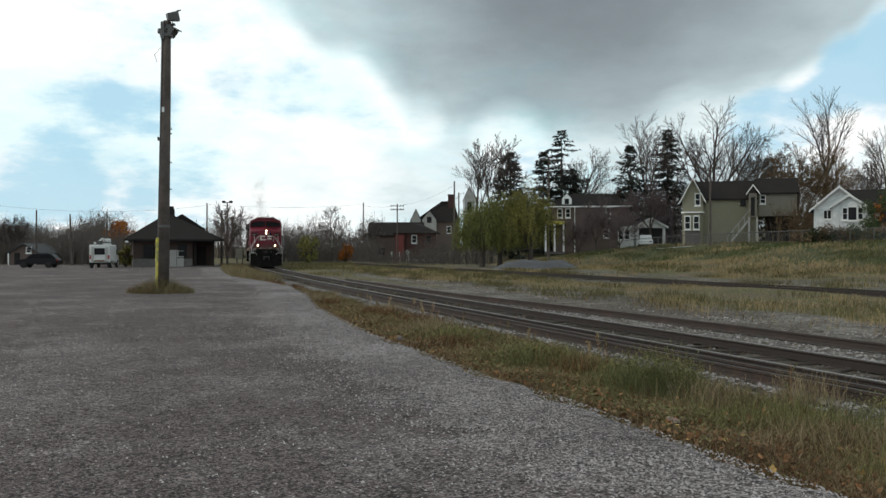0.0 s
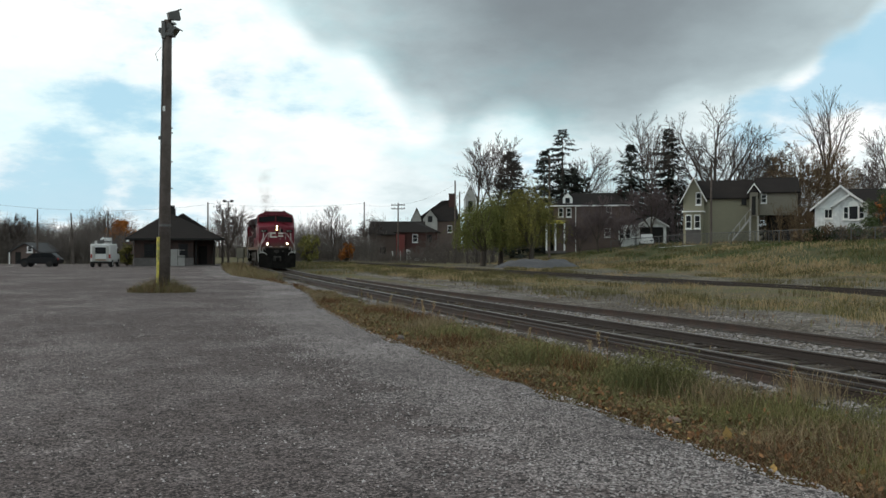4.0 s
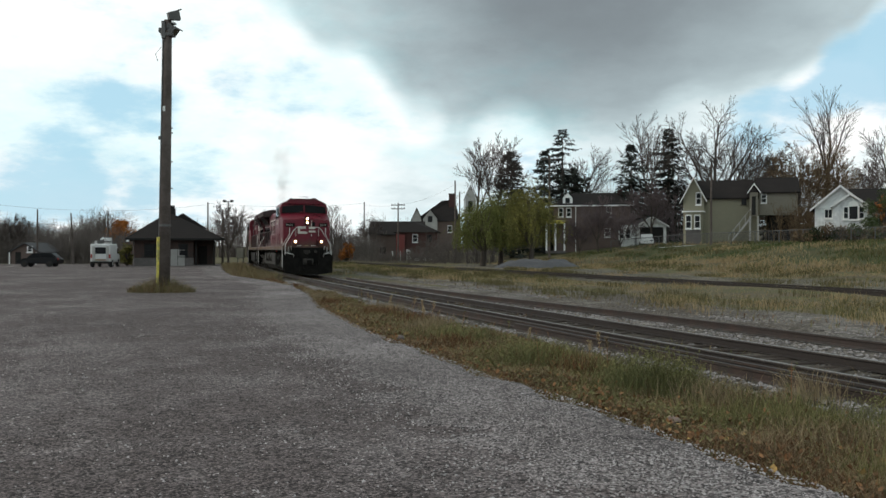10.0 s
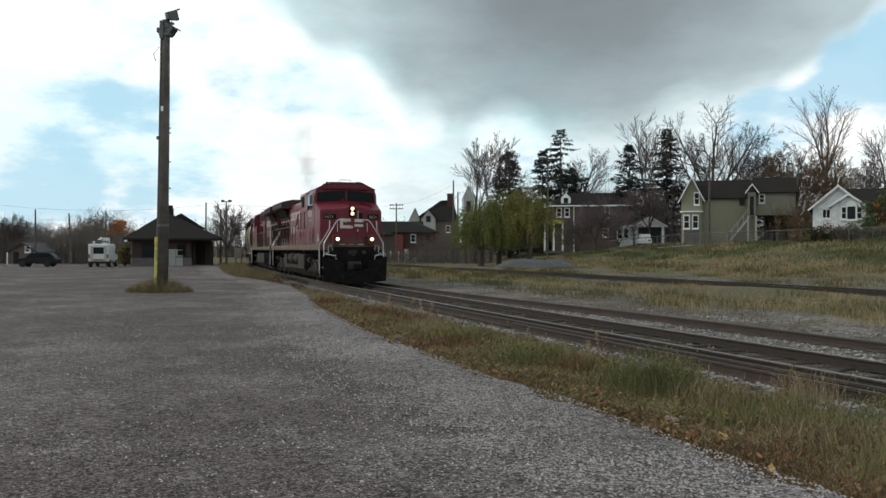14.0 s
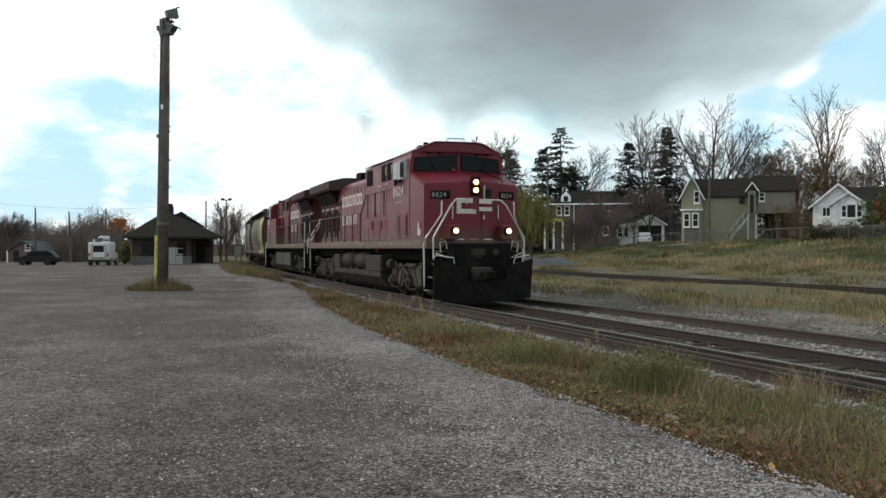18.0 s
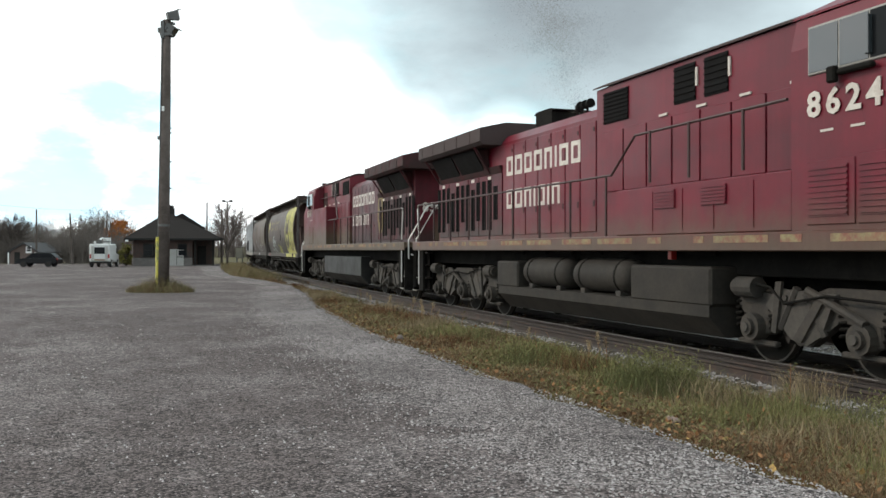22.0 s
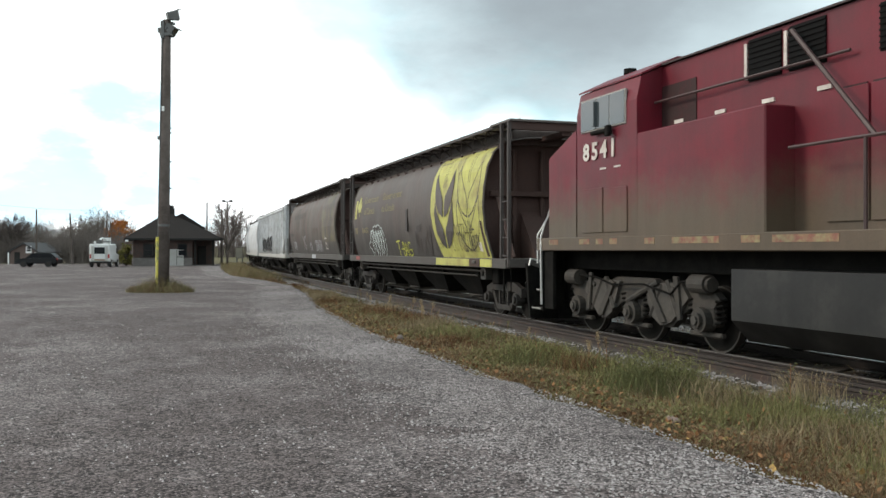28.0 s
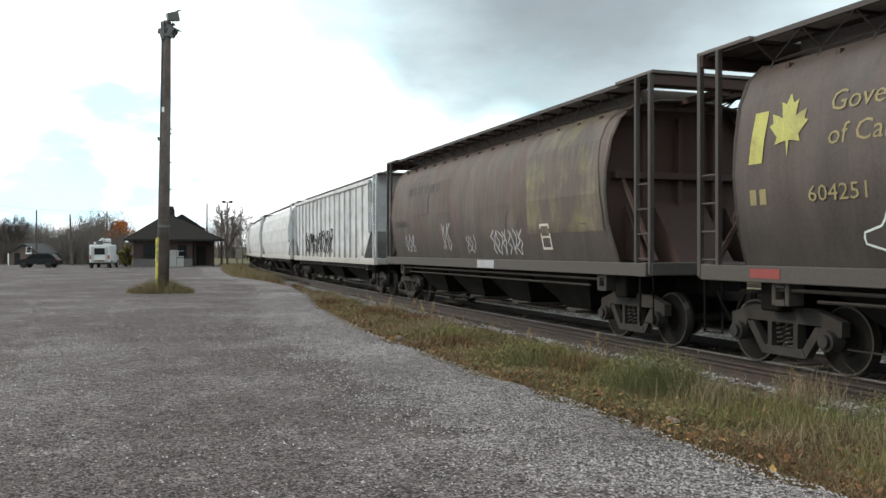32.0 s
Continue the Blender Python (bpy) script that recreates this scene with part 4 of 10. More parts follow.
    for k in range(4):
        part("reflector", B(X(5.6 + k * 1.1), X(5.35 + k * 1.1), -1.03, -1.0, 3.94, 3.98), M_WHITE, t)
        part("reflector", B(X(5.6 + k * 1.1), X(5.35 + k * 1.1), 1.06, 1.085, 3.74, 3.8), M_WHITE, t)
    for b in (5.7, 6.6, 7.4, 8.25):
        part("seam", B(X(b + 0.02), X(b), -1.566, -1.552, 1.95, 2.6), paint, t)
        if b < 7 and not dirty:
            part("seam", B(X(b + 0.02), X(b), 1.552, 1.566, 1.95, 3.55), paint, t)
    # long hood
    hood_paint = M_RED2HOOD if dirty else paint
    hood = part("long_hood", P([(-0.96, 1.88), (0.96, 1.88), (0.96, 4.28), (0.8, 4.47), (0.3, 4.54), (-0.3, 4.54), (-0.8, 4.47), (-0.96, 4.28)], X(20.95), X(11.1), "x"), hood_paint, t)
    for side in (-1, 1):
        xs = [X(11.2 + 0.68 * k) for k in range(8)]
        panel_line(t, "hood_door", xs, side * 0.96, 2.0, 4.2, side, hood_paint)
        for k in range(7):
            xx = X(11.54 + 0.68 * k)
            part("latch", B(xx + 0.22, xx + 0.28, *sorted((side * 0.98, side * 1.0)), 2.5, 2.62), M_REDDARK, t)
            part("latch", B(xx + 0.22, xx + 0.28, *sorted((side * 0.98, side * 1.0)), 4.0, 4.08), M_REDDARK, t)
        # radiator end: tall doors with slots
        panel_line(t, "radiator_door", [X(16.0 + 0.8 * k) for k in range(7)], side * 0.96, 2.0, 3.55, side, M_RADRED if not dirty else M_REDDARK)
        part("slope_panel", P([(side * 0.965, 3.56), (side * 0.985, 3.56), (side * 1.06, 3.74), (side * 0.965, 3.74)], X(20.75), X(16.05), "x"), M_SOOT, t)
        for k in range(12):
            b = 16.3 + 0.4 * k
            grille(t, "slot_grille", X(b + 0.27), X(b), 2.15 if k % 3 else 2.4, 3.42 if k % 4 else 3.25, side * 0.984, side, 1, True)
            if k % 3 == 1:
                part("warning_label", B(X(b + 0.25), X(b + 0.03), *sorted((side * 0.985, side * 0.996)), 3.44, 3.52), M_WHITE, t)
        part("core_frame", P([(side * 0.97, 3.62), (side * 1.3, 4.22), (side * 1.0, 4.22)], X(20.7), X(16.9), "x"), M_SOOT, t)
        for k in range(2):
            u = 17.1 + 1.8 * k
            bm = bmesh.new()
            prism(bm, [(side * 0.99, 3.64), (side * 1.32, 4.22), (side * 1.335, 4.21), (side * 1.005, 3.63)], X(u + 1.65), X(u), "x")
            part("radiator_core", bm, M_GRILLE, t, "black slanting radiator screen")
        part("bracket", T([(X(20.8), side * 1.0, 3.6), (X(20.8), side * 1.45, 4.28)], 0.03, 5), M_REDDARK, t)
        part("bracket", T([(X(16.8), side * 1.0, 3.6), (X(16.8), side * 1.45, 4.28)], 0.03, 5), M_REDDARK, t)
    wing_end = 21.55 if dirty else 21.15
    part("radiator_wing", P([(-1.55, 4.33), (-1.45, 4.25), (1.45, 4.25), (1.55, 4.33), (1.55, 4.66), (0.85, 4.82), (-0.85, 4.82), (-1.55, 4.66)], X(wing_end), X(16.1), "x"), M_ROOF if not dirty else M_SOOT, t, "soot-stained flared radiator roof")
    for k in range(5):
        part("wing_seam", B(X(16.82 + k), X(16.78 + k), -1.562, 1.562, 4.34, 4.66), M_ROOF, t)
    part("lifting_eye", T([(X(20.9), -0.3, 4.8), (X(20.9), -0.3, 4.95), (X(20.9), 0.3, 4.95), (X(20.9), 0.3, 4.8)], 0.02, 5), M_STEEL, t)
    # name on the hood, the way of reading differs by side
    for side in (-1, 1):
        name1, name2 = (0.38, 0.42, 0.41, 0.42, 0.381, 0.1, 0.42, 0.41), (0.38, 0.42, 0.381, 0.1, 0.36, 0.1, 0.381)
        start = X(15.72) if side < 0 else X(11.5)
        block_row(t, start, name1, 3.44, 0.46, side, side * 0.985, M_WHITE, 0.13)
        block_row(t, start, name2, 2.64, 0.46, side, side * 0.985, M_WHITE, 0.13)
    if dirty:
        for side in (-1, 1):
            soot = part("sooty_door", B(X(16.85), X(15.55), *sorted((side * 0.986, side * 0.989)), 2.2, 4.24), M_SOOT, t, "soot-blackened door")
            ring = [(X(16.35) + 0.44 * math.cos(q * math.pi / 9), 3.05 + 0.84 * math.sin(q * math.pi / 9)) for q in range(18)]
            crest = part("emblem", P(ring, *sorted((side * 0.989, side * 0.994)), "y"), M_CREST, t, "dull gold oval emblem")
            for u, v, ru, rv in ((0.05, 0.3, 0.16, 0.2), (-0.14, -0.3, 0.08, 0.16), (0.16, -0.15, 0.08, 0.22)):
                el = [(X(16.35) + u + ru * math.cos(q * math.pi / 6), 3.05 + v + rv * math.sin(q * math.pi / 6)) for q in range(12)]
                part("dark_field", P(el, *sorted((side * 0.994, side * 0.997)), "y"), M_SOOT, crest)
        for u, w in ((9.5, 9.1), (10.3, 9.6)):
            part("soot_patch", B(X(u), X(w), 1.0605, 1.0855, 2.2, 3.72), M_SOOT, t)
        part("soot_patch", B(X(5.95), X(4.97), 1.0605, 1.075, 3.64, 4.42), M_SOOT, t)
        part("diagonal_brace", T([(X(8.3), 1.2, 4.62), (X(9.9), 1.35, 3.0)], 0.035, 6), M_RAILING, t)
    # stack, horn, rooftop rails
    part("exhaust_outlet", P([(X(15.1), 4.45), (X(14.2), 4.45), (X(14.22), 4.84), (X(14.1), 4.88), (X(14.3), 4.93), (X(15.0), 4.93), (X(15.2), 4.88), (X(15.08), 4.84)], -0.5, 0.5, "y"), M_BLACK, t)
    bm = bmesh.new()
    for k in range(3):
        tube(bm, [(X(12.1 + 0.22 * k), -0.7, 4.66), (X(11.95 + 0.22 * k), -0.7, 4.68)], 0.07, 10, 0.1)
        tube(bm, [(X(12.1 + 0.22 * k), -0.7, 4.4), (X(12.1 + 0.22 * k), -0.7, 4.66)], 0.03, 6)
    part("horn", bm, M_BLACK, t)
    part("antenna_rail", T([(X(2.9), -0.3, 4.95), (X(2.9), -0.28, 5.1), (X(2.9), 0.28, 5.1), (X(2.9), 0.3, 4.95)], 0.02, 5), M_STEEL, t)
    for q in (-0.95, -0.62, 0.62, 0.95):
        part("brow_clamp", B(XN(2.5) + vee(q), XN(2.4) + vee(q), q - 0.05, q + 0.05, 4.56, 4.62, 0.01), M_BLACK, t)
    part("cab_vent", B(X(4.3), X(3.9), -0.9, -0.5, 4.86, 4.98, 0.02), M_ROOF, t)
    part("antenna", D((X(3.4), 0.75, 5.0), "z", 0.12, 0.1, 12), M_BLACK, t)
    part("antenna", D((X(3.7), -0.75, 4.98), "z", 0.08, 0.12, 12), M_BLACK, t)
    part("bell", D((XN(2.3), -0.2, 4.05), "y", 0.07, 0.12, 10), paint, t)
    # lamps and number boards on the nose
    lamp_box = part("headlight", B(XN(0.920), XN(0.780), -0.14, 0.14, 3.2, 3.76, 0.02), M_BLACK, t, "pair of stacked headlights")
    lit = M_GLASS if dirty else M_LAMP
    for z in (3.36, 3.6):
        part("reflector", D((XN(0.775), 0, z), "x", 0.085, 0.03, 16), M_GLASS if dirty else M_LAMPRIM, lamp_box)
        part("lens", D((XN(0.770), 0, z), "x", 0.045, 0.03, 16), lit, lamp_box, "lit headlight lens" if not dirty else "unlit lens")
    for side in (-1, 1):
        g = part("ditch_light", D((X(0.580), side * 0.82, 2.14), "x", 0.115, 0.2, 16), M_BLACK, t, "low ditch light on the front")
        part("reflector", D((X(0.478), side * 0.82, 2.14), "x", 0.085, 0.02, 16), M_GLASS if dirty else M_LAMPRIM, g)
        part("lens", D((X(0.472), side * 0.82, 2.14), "x", 0.05, 0.02, 16), lit, g)
        part("lamp_box", B(X(1.13), X(0.64), *sorted((side * 0.66, side * 0.98)), 1.89, 2.32, 0.03), paint, t)
        nb = bmesh.new()
        box(nb, -0.03, 0.03, -0.3, 0.3, -0.12, 0.12, 0.015)
        ang = math.degrees(math.atan2(0.33, 0.85)) * side
        nb_ob = part("number_board", nb, M_BLACK, t, "black number board")
        nb_ob.matrix_basis = pose(XN(0.990), side * 1.05, 3.22, 0, 0, ang)
        letters(number, 0.2, M_WORN, nb_ob, pose(0.034, -0.25, -0.07, 0, 0, 90), spacing=1.1, depth=0.003)
    # emblem: plain white shapes on the nose
    for y0, y1, z0, z1 in ((-0.66, -0.5, 2.56, 3.02), (-0.5, -0.1, 2.88, 3.02), (-0.5, -0.1, 2.56, 2.7), (-0.1, 0.02, 2.56, 2.68), (0.12, 0.58, 2.86, 3.0), (0.12, 0.58, 2.64, 2.76)):
        part("emblem", B(XN(0.835), XN(0.82 if y0 < 0.1 else 0.804), y0 * 0.9, y1 * 0.9, z0 + 0.1, z1 + 0.1), M_WHITE, t, "white painted emblem shape")
    nd = part("nose_door", B(XN(0.838), XN(0.812), 0.2, 0.6, 1.95, 3.5, 0.01), paint, t)
    part("door_window", B(XN(0.812), XN(0.806), 0.3, 0.5, 3.12, 3.4, 0.004), M_WIND, nd)
    part("door_handle", B(XN(0.812), XN(0.79), 0.24, 0.28, 2.5, 2.62, 0.004), M_STEEL, nd)
    for side in (-1, 1):
        part("nose_grab", T([(XN(0.86), side * 0.72, 2.5), (XN(0.81), side * 0.72, 2.52), (XN(0.81), side * 0.72, 2.9), (XN(0.86), side * 0.72, 2.92)], 0.016, 5), M_STEEL, t)
        part("nose_brow_lamp_wire", T([(XN(0.84), side * 0.66, 2.0), (X(0.78), side * 0.74, 2.1), (X(0.66), side * 0.8, 2.12)], 0.014, 5), M_BLACK, t)
    part("nose_roof_rail", T([(XN(1.5), 0.5, 3.84), (XN(1.5), 0.52, 3.93), (XN(1.1), 0.95, 3.72), (XN(1.1), 0.97, 3.6)], 0.018, 5), M_BLACK, t)
    part("chain", T([(XN(0.810), 0.28, 3.5), (XN(0.810), 0.27, 3.2), (XN(0.810), 0.28, 2.95)], 0.018, 5), M_WHITE, t)
    for k in range(5):
        y = -0.95 + 0.45 * k
        part("front_strip", B(XN(0.850), XN(0.825), y - 0.14, y + 0.14, 1.82, 1.92), M_WHITE if k % 2 else M_STRIPE, t)
    # pilot with its plough
    part("pilot", B(X(1.4), X(0.7), -1.0, 1.0, 0.55, 1.78, 0.03), M_BLACK, t)
    blade = part("snow_plough", P([(-0.62, 0.1), (0.62, 0.1), (0.6, 0.74), (0.3, 0.68), (-0.3, 0.68), (-0.6, 0.74)], X(0.16), X(0.02), "x"), M_BLACK, t, "black steel plough with two tall wings")
    for side in (-1, 1):
        bm = bmesh.new()
        quad = [(X(0.02), side * 0.6, 0.1), (X(0.1), side * 0.58, 1.06), (X(0.34), side * 1.52, 1.34), (X(0.46), side * 1.5, 0.17)]
        f_ = [bm.verts.new(v) for v in quad]
        k_ = [bm.verts.new((x - 0.09, y, z)) for x, y, z in quad]
        bm.faces.new(f_), bm.faces.new(k_[::-1])
        for i in range(4):
            bm.faces.new((f_[i], k_[i], k_[(i + 1) % 4], f_[(i + 1) % 4]))
        bmesh.ops.recalc_face_normals(bm, faces=bm.faces)
        part("wing", bm, M_BLACK, blade)
        part("corner_rail", T([(X(0.5), side * 1.5, 1.3), (X(0.45), side * 1.45, 1.44), (X(0.32), side * 0.95, 1.36), (X(0.36), side * 0.92, 1.2)], 0.02, 5), M_STEEL, t)
        for k in range(3):
            part("hose", T([(X(0.66), side * (0.7 + 0.16 * k), 1.5), (X(0.5), side * (0.7 + 0.16 * k), 1.3), (X(0.46), side * (0.66 + 0.16 * k), 1.08)], 0.024, 5), M_BLACK, t)
    part("socket_plate", B(X(0.70), X(0.66), -0.28, 0.14, 1.42, 1.62, 0.01), M_TANK, t)
    part("socket_plate", B(X(0.70), X(0.66), -0.16, 0.04, 1.34, 1.41, 0.01), M_TANK, t)
    part("glad_hand", D((X(0.66), 0.48, 1.52), "x", 0.09, 0.07, 12), M_GEAR, t)
    part("draft_pocket", B(X(0.72), X(0.5), -0.32, 0.32, 0.7, 1.08, 0.03), M_GEAR, t)
    coupler(t, X(-0.15), 1), coupler(t, X(22.2), -1)
    part("end_plate", B(X(21.78), X(21.65), -1.5, 1.5, 0.5, 1.72, 0.02), M_BLACK, t)
    part("rear_anticlimber", B(X(22.0), X(21.76), -0.5, 0.5, 1.3, 1.6, 0.02), M_BLACK, t)
    # steps and railings at the four corners
    for o, b0 in ((1, 0.78), (-1, 21.3)):
        for side in (-1, 1):
            y0, y1 = sorted((side * 1.05, side * 1.53))
            for z in (0.4, 0.78, 1.16, 1.54):
                yo = 1.56 - 0.3 * (z - 0.4)
                part("step", B(X(b0 + 0.42), X(b0), *sorted((side * 1.05, side * yo)), z - 0.02, z + 0.02, 0.005), M_GEAR, t)
                part("tread_edge", B(X(b0 + 0.42), X(b0), *sorted((side * yo, side * (yo + 0.015))), z + 0.002, z + 0.026), M_WORN, t)
            part("step_side", B(X(b0 + 0.46), X(b0 + 0.43), y0, y1, 0.36, 1.7), M_BLACK, t)
            part("step_back", B(X(b0 + 0.45), X(b0), *sorted((side * 1.02, side * 1.05)), 0.36, 1.7), M_BLACK, t)
            q0 = b0 + 0.47 if o > 0 else b0 - 0.42
            part("step_well_side", B(X(q0 + 0.4), X(q0), *sorted((side * 1.42, side * 1.5)), 0.42, 1.7, 0.01), M_BLACK, t)
            part("step_riser", B(X(b0 + 0.4), X(b0 + 0.02), *sorted((side * 1.1, side * 1.14)), 0.42, 1.66), M_BLACK, t)
            e = b0 - 0.02 if o > 0 else b0 + 0.5
            i_ = b0 + 0.44 if o > 0 else b0
            dd = 0.45 if o > 0 else -0.45
            if o > 0:
                part("grab_rail", T([(X(i_), side * 1.55, 0.5), (X(i_), side * 1.57, 1.75), (X(i_ - 0.05), side * 1.54, 1.92), (X(0.86), side * 1.14, 2.62), (X(0.86), side * 1.13, 3.02)], 0.026, 6), M_STEEL, t)
            part("grab_rail", T([(X(e), side * 1.42, 1.35), (X(e), side * 1.42, 1.95), (X(e + dd * 0.1), side * 0.85, 2.92), (X(e + dd * 0.2), side * 0.7, 3.06), (X(e + dd * 0.25), side * 0.4, 3.06), (X(e + dd * 0.3), side * 0.34, 2.94)], 0.026, 6), M_STEEL, t)
            part("uncoupling_lever", T([(X(e), side * 1.35, 1.5), (X(e), side * 1.0, 1.35), (X(e), side * 0.5, 1.3)], 0.02, 5), M_STEEL, t)
            part("grab_loop", T([(X(e), side * 1.2, 1.5), (X(e), side * 1.22, 1.8), (X(e), side * 1.05, 1.85), (X(e), side * 1.0, 1.6)], 0.018, 5), M_STEEL, t)
    # walkway railings
    for side in (-1, 1):
        y = side * 1.5
        if side < 0:
            pts = [(X(21.3), y, 2.98), (X(9.7), y, 2.98), (X(8.9), y, 3.6), (X(5.0), y - 0.08, 3.6)]
            high = (5.9, 7.2, 8.3)
        else:
            pts = [(X(21.3), y, 2.98), (X(8.6), y, 2.98)]
            high = ()
            part("handrail", T([(X(9.3), 1.15, 4.15), (X(4.9), 1.2, 4.15)], 0.022, 6), M_RAILING, t)
        part("handrail", T(pts, 0.024, 6), M_RAILING, t)
        b = 9.9
        while b < 21.4:
            part("handrail_post", T([(X(b), y, 1.85), (X(b), y, 2.98)], 0.026, 6), M_RAILING, t)
            b += 1.42
        for b in high:
            part("handrail_post", T([(X(b), y - 0.08, 2.75), (X(b), y - 0.08, 3.6)], 0.026, 6), M_RAILING, t)
        part("end_rail", T([(X(21.28), y, 2.98), (X(21.36), y, 2.96), (X(21.4), y, 2.85), (X(21.34), y, 2.5), (X(21.26), y, 1.95), (X(21.26), y, 0.6)], 0.024, 6), M_STEEL, t)
    # tank and reservoirs
    part("fuel_tank", P([(-1.46, 1.28), (-1.46, 0.62), (-1.15, 0.3), (1.15, 0.3), (1.46, 0.62), (1.46, 1.36), (0.6, 1.36), (0.6, 0.86), (-1.1, 0.82), (-1.46, 0.8)][1:], X(15.1), X(7.35 if dirty else 6.85), "x"), M_TANK if not dirty else M_TANKDARK, t, "long dusty fuel tank")
    part("battery_box", B(X(9.1), X(7.3 if dirty else 6.8), -1.48, -0.5, 0.78, 1.38, 0.04), M_TANK, t)
    part("filter_box", B(X(15.15), X(13.95), -1.48, -0.5, 0.78, 1.38, 0.04), M_TANK, t)
    for b0 in (9.25, 11.65):
        bm = bmesh.new()
        rings = [(0.0, 0.12), (0.03, 0.2), (0.09, 0.27), (0.18, 0.305), (0.28, 0.315), (1.87, 0.315), (1.97, 0.305), (2.06, 0.27), (2.12, 0.2), (2.15, 0.12)]
        loops = [[bm.verts.new((X(b0 + u), -1.17 + rr * math.cos(q * math.pi / 10), 1.16 + rr * math.sin(q * math.pi / 10))) for q in range(20)] for u, rr in rings]
        for la, lb in zip(loops, loops[1:]):
            for q in range(20):
                bm.faces.new((la[q], la[(q + 1) % 20], lb[(q + 1) % 20], lb[q]))
        bm.faces.new(loops[0][::-1]), bm.faces.new(loops[-1])
        bmesh.ops.recalc_face_normals(bm, faces=bm.faces)
        part("air_reservoir", bm, M_TANK, t, "grey cylindrical air reservoir", True)
        for u in (0.4, 1.75):
            part("strap", D((X(b0 + u), -1.17, 1.16), "x", 0.324, 0.05, 20), M_BLACK, t)
            part("saddle", B(X(b0 + u + 0.09), X(b0 + u - 0.09), -1.4, -0.9, 0.8, 0.9, 0.01), M_GEAR, t)
    for k in range(7):
        part("pipe", T([(X(15.0 - k * 1.2), -1.2, 1.6), (X(14.2 - k * 1.2), -1.2, 1.58)], 0.04, 6), M_BLACK, t)
    part("marker_lamp", B(X(8.2), X(8.1), -1.3, -1.2, 1.48, 1.62), M_AMBER, t)
    f = loco_truck(t, [X(2.12), X(4.16), X(6.22)], 1)
    r = loco_truck(t, [X(16.3), X(18.32), X(20.4)], -1)
    for hub, bs in ((f, (2.12, 4.16, 6.22)), (r, (16.3, 18.32, 20.4))):
        for b in bs:
            wheelset(hub, X(b), 0.53, sign=-1 if dirty else 1)
    # rear end of the hood
    part("rear_headlight", D((X(20.93), 0, 4.0), "x", 0.13, 0.12, 14), M_BLACK, t)
    part("rear_headlight_lens", D((X(21.0), 0, 4.0), "x", 0.09, 0.02, 14), M_GLASSPALE, t)
    letters(number, 0.42, M_WHITE, t, pose(X(20.975), 0.72, 2.9, 0, 0, -90), "white painted road number", spacing=1.2, bold=0.012)
    part("rear_door", B(X(20.98), X(20.94), -0.35, 0.35, 1.95, 2.8, 0.01), paint, t)
    if dirty:
        part("hose_box", B(X(22.02), X(21.79), 0.5, 0.82, 0.42, 0.72, 0.02), M_TANK, t)
        part("red_flag_lamp", D((X(21.9), 0.66, 0.86), "z", 0.07, 0.26, 10), M_AMBER, t, "red marker canister")
        part("lamp_hook", T([(X(21.9), 0.66, 0.98), (X(21.9), 0.64, 1.12), (X(21.9), 0.6, 1.24)], 0.014, 5), M_STEEL, t)
    return t


L1 = locomotive("8624", M_RED1, "red diesel locomotive with lit headlights leading the train", False)
L2 = locomotive("8541", M_RED2, "grimy dark red diesel locomotive running backwards behind the first", True)
L2["reversed_run"] = 1
TRAIN += [(L1, 0.3, 22.5), (L2, 22.5, 44.7)]


# ---- grain cars ----
def freight_truck(parent, c, sign=1):
    """A two-axle cast truck."""
    hub = part("truck", B(c - 0.2, c + 0.2, -0.95, 0.95, 0.42, 0.78, 0.03), M_BLACK, parent, "dusty cast two-axle truck")
    for side in (-1, 1):
        y0, y1 = sorted((side * 0.94, side * 1.08))
        bm = bmesh.new()
        prism(bm, [(c - 1.1, 0.52), (c - 1.1, 0.72), (c - 0.62, 0.86), (c + 0.62, 0.86), (c + 1.1, 0.72), (c + 1.1, 0.52), (c + 0.78, 0.52), (c + 0.74, 0.64), (c - 0.74, 0.64), (c - 0.78, 0.52)], y0, y1, "y")
        prism(bm, [(c - 0.78, 0.62), (c - 0.62, 0.62), (c - 0.32, 0.22), (c - 0.44, 0.18)], y0 + 0.01, y1 - 0.01, "y")
        prism(bm, [(c + 0.78, 0.62), (c + 0.62, 0.62), (c + 0.32, 0.22), (c + 0.44, 0.18)], y0 + 0.01, y1 - 0.01, "y")
        prism(bm, [(c - 0.44, 0.18), (c + 0.44, 0.18), (c + 0.4, 0.3), (c - 0.4, 0.3)], y0, y1, "y")
        prism(bm, [(c - 0.3, 0.3), (c - 0.22, 0.3), (c - 0.22, 0.64), (c - 0.3, 0.64)], y0, y1, "y")
        prism(bm, [(c + 0.22, 0.3), (c + 0.3, 0.3), (c + 0.3, 0.64), (c + 0.22, 0.64)], y0, y1, "y")
        part("side_frame", bm, M_GEARDARK, hub)
        for dx in (-0.12, 0.06):
            bm = T([(c + dx + 0.03 + 0.062 * math.cos(q * 1.2), side * 1.01 + 0.062 * math.sin(q * 1.2), 0.31 + q * 0.0125) for q in range(27)], 0.018, 5)
            part("coil_spring", bm, M_GEARDARK, hub)
        for dx in (-0.9, 0.9):
            bm = bmesh.new()
            disc(bm, (c + dx, side * 1.06, 0.46), "y", 0.14, 0.2, 12)
            disc(bm, (c + dx, side * 1.18, 0.46), "y", 0.09, 0.06, 10)
            part("bearing", bm, M_GEARDARK, hub)
    for dx in (-0.9, 0.9):
        wheelset(hub, c + dx, 0.455, sign=sign)
    return hub


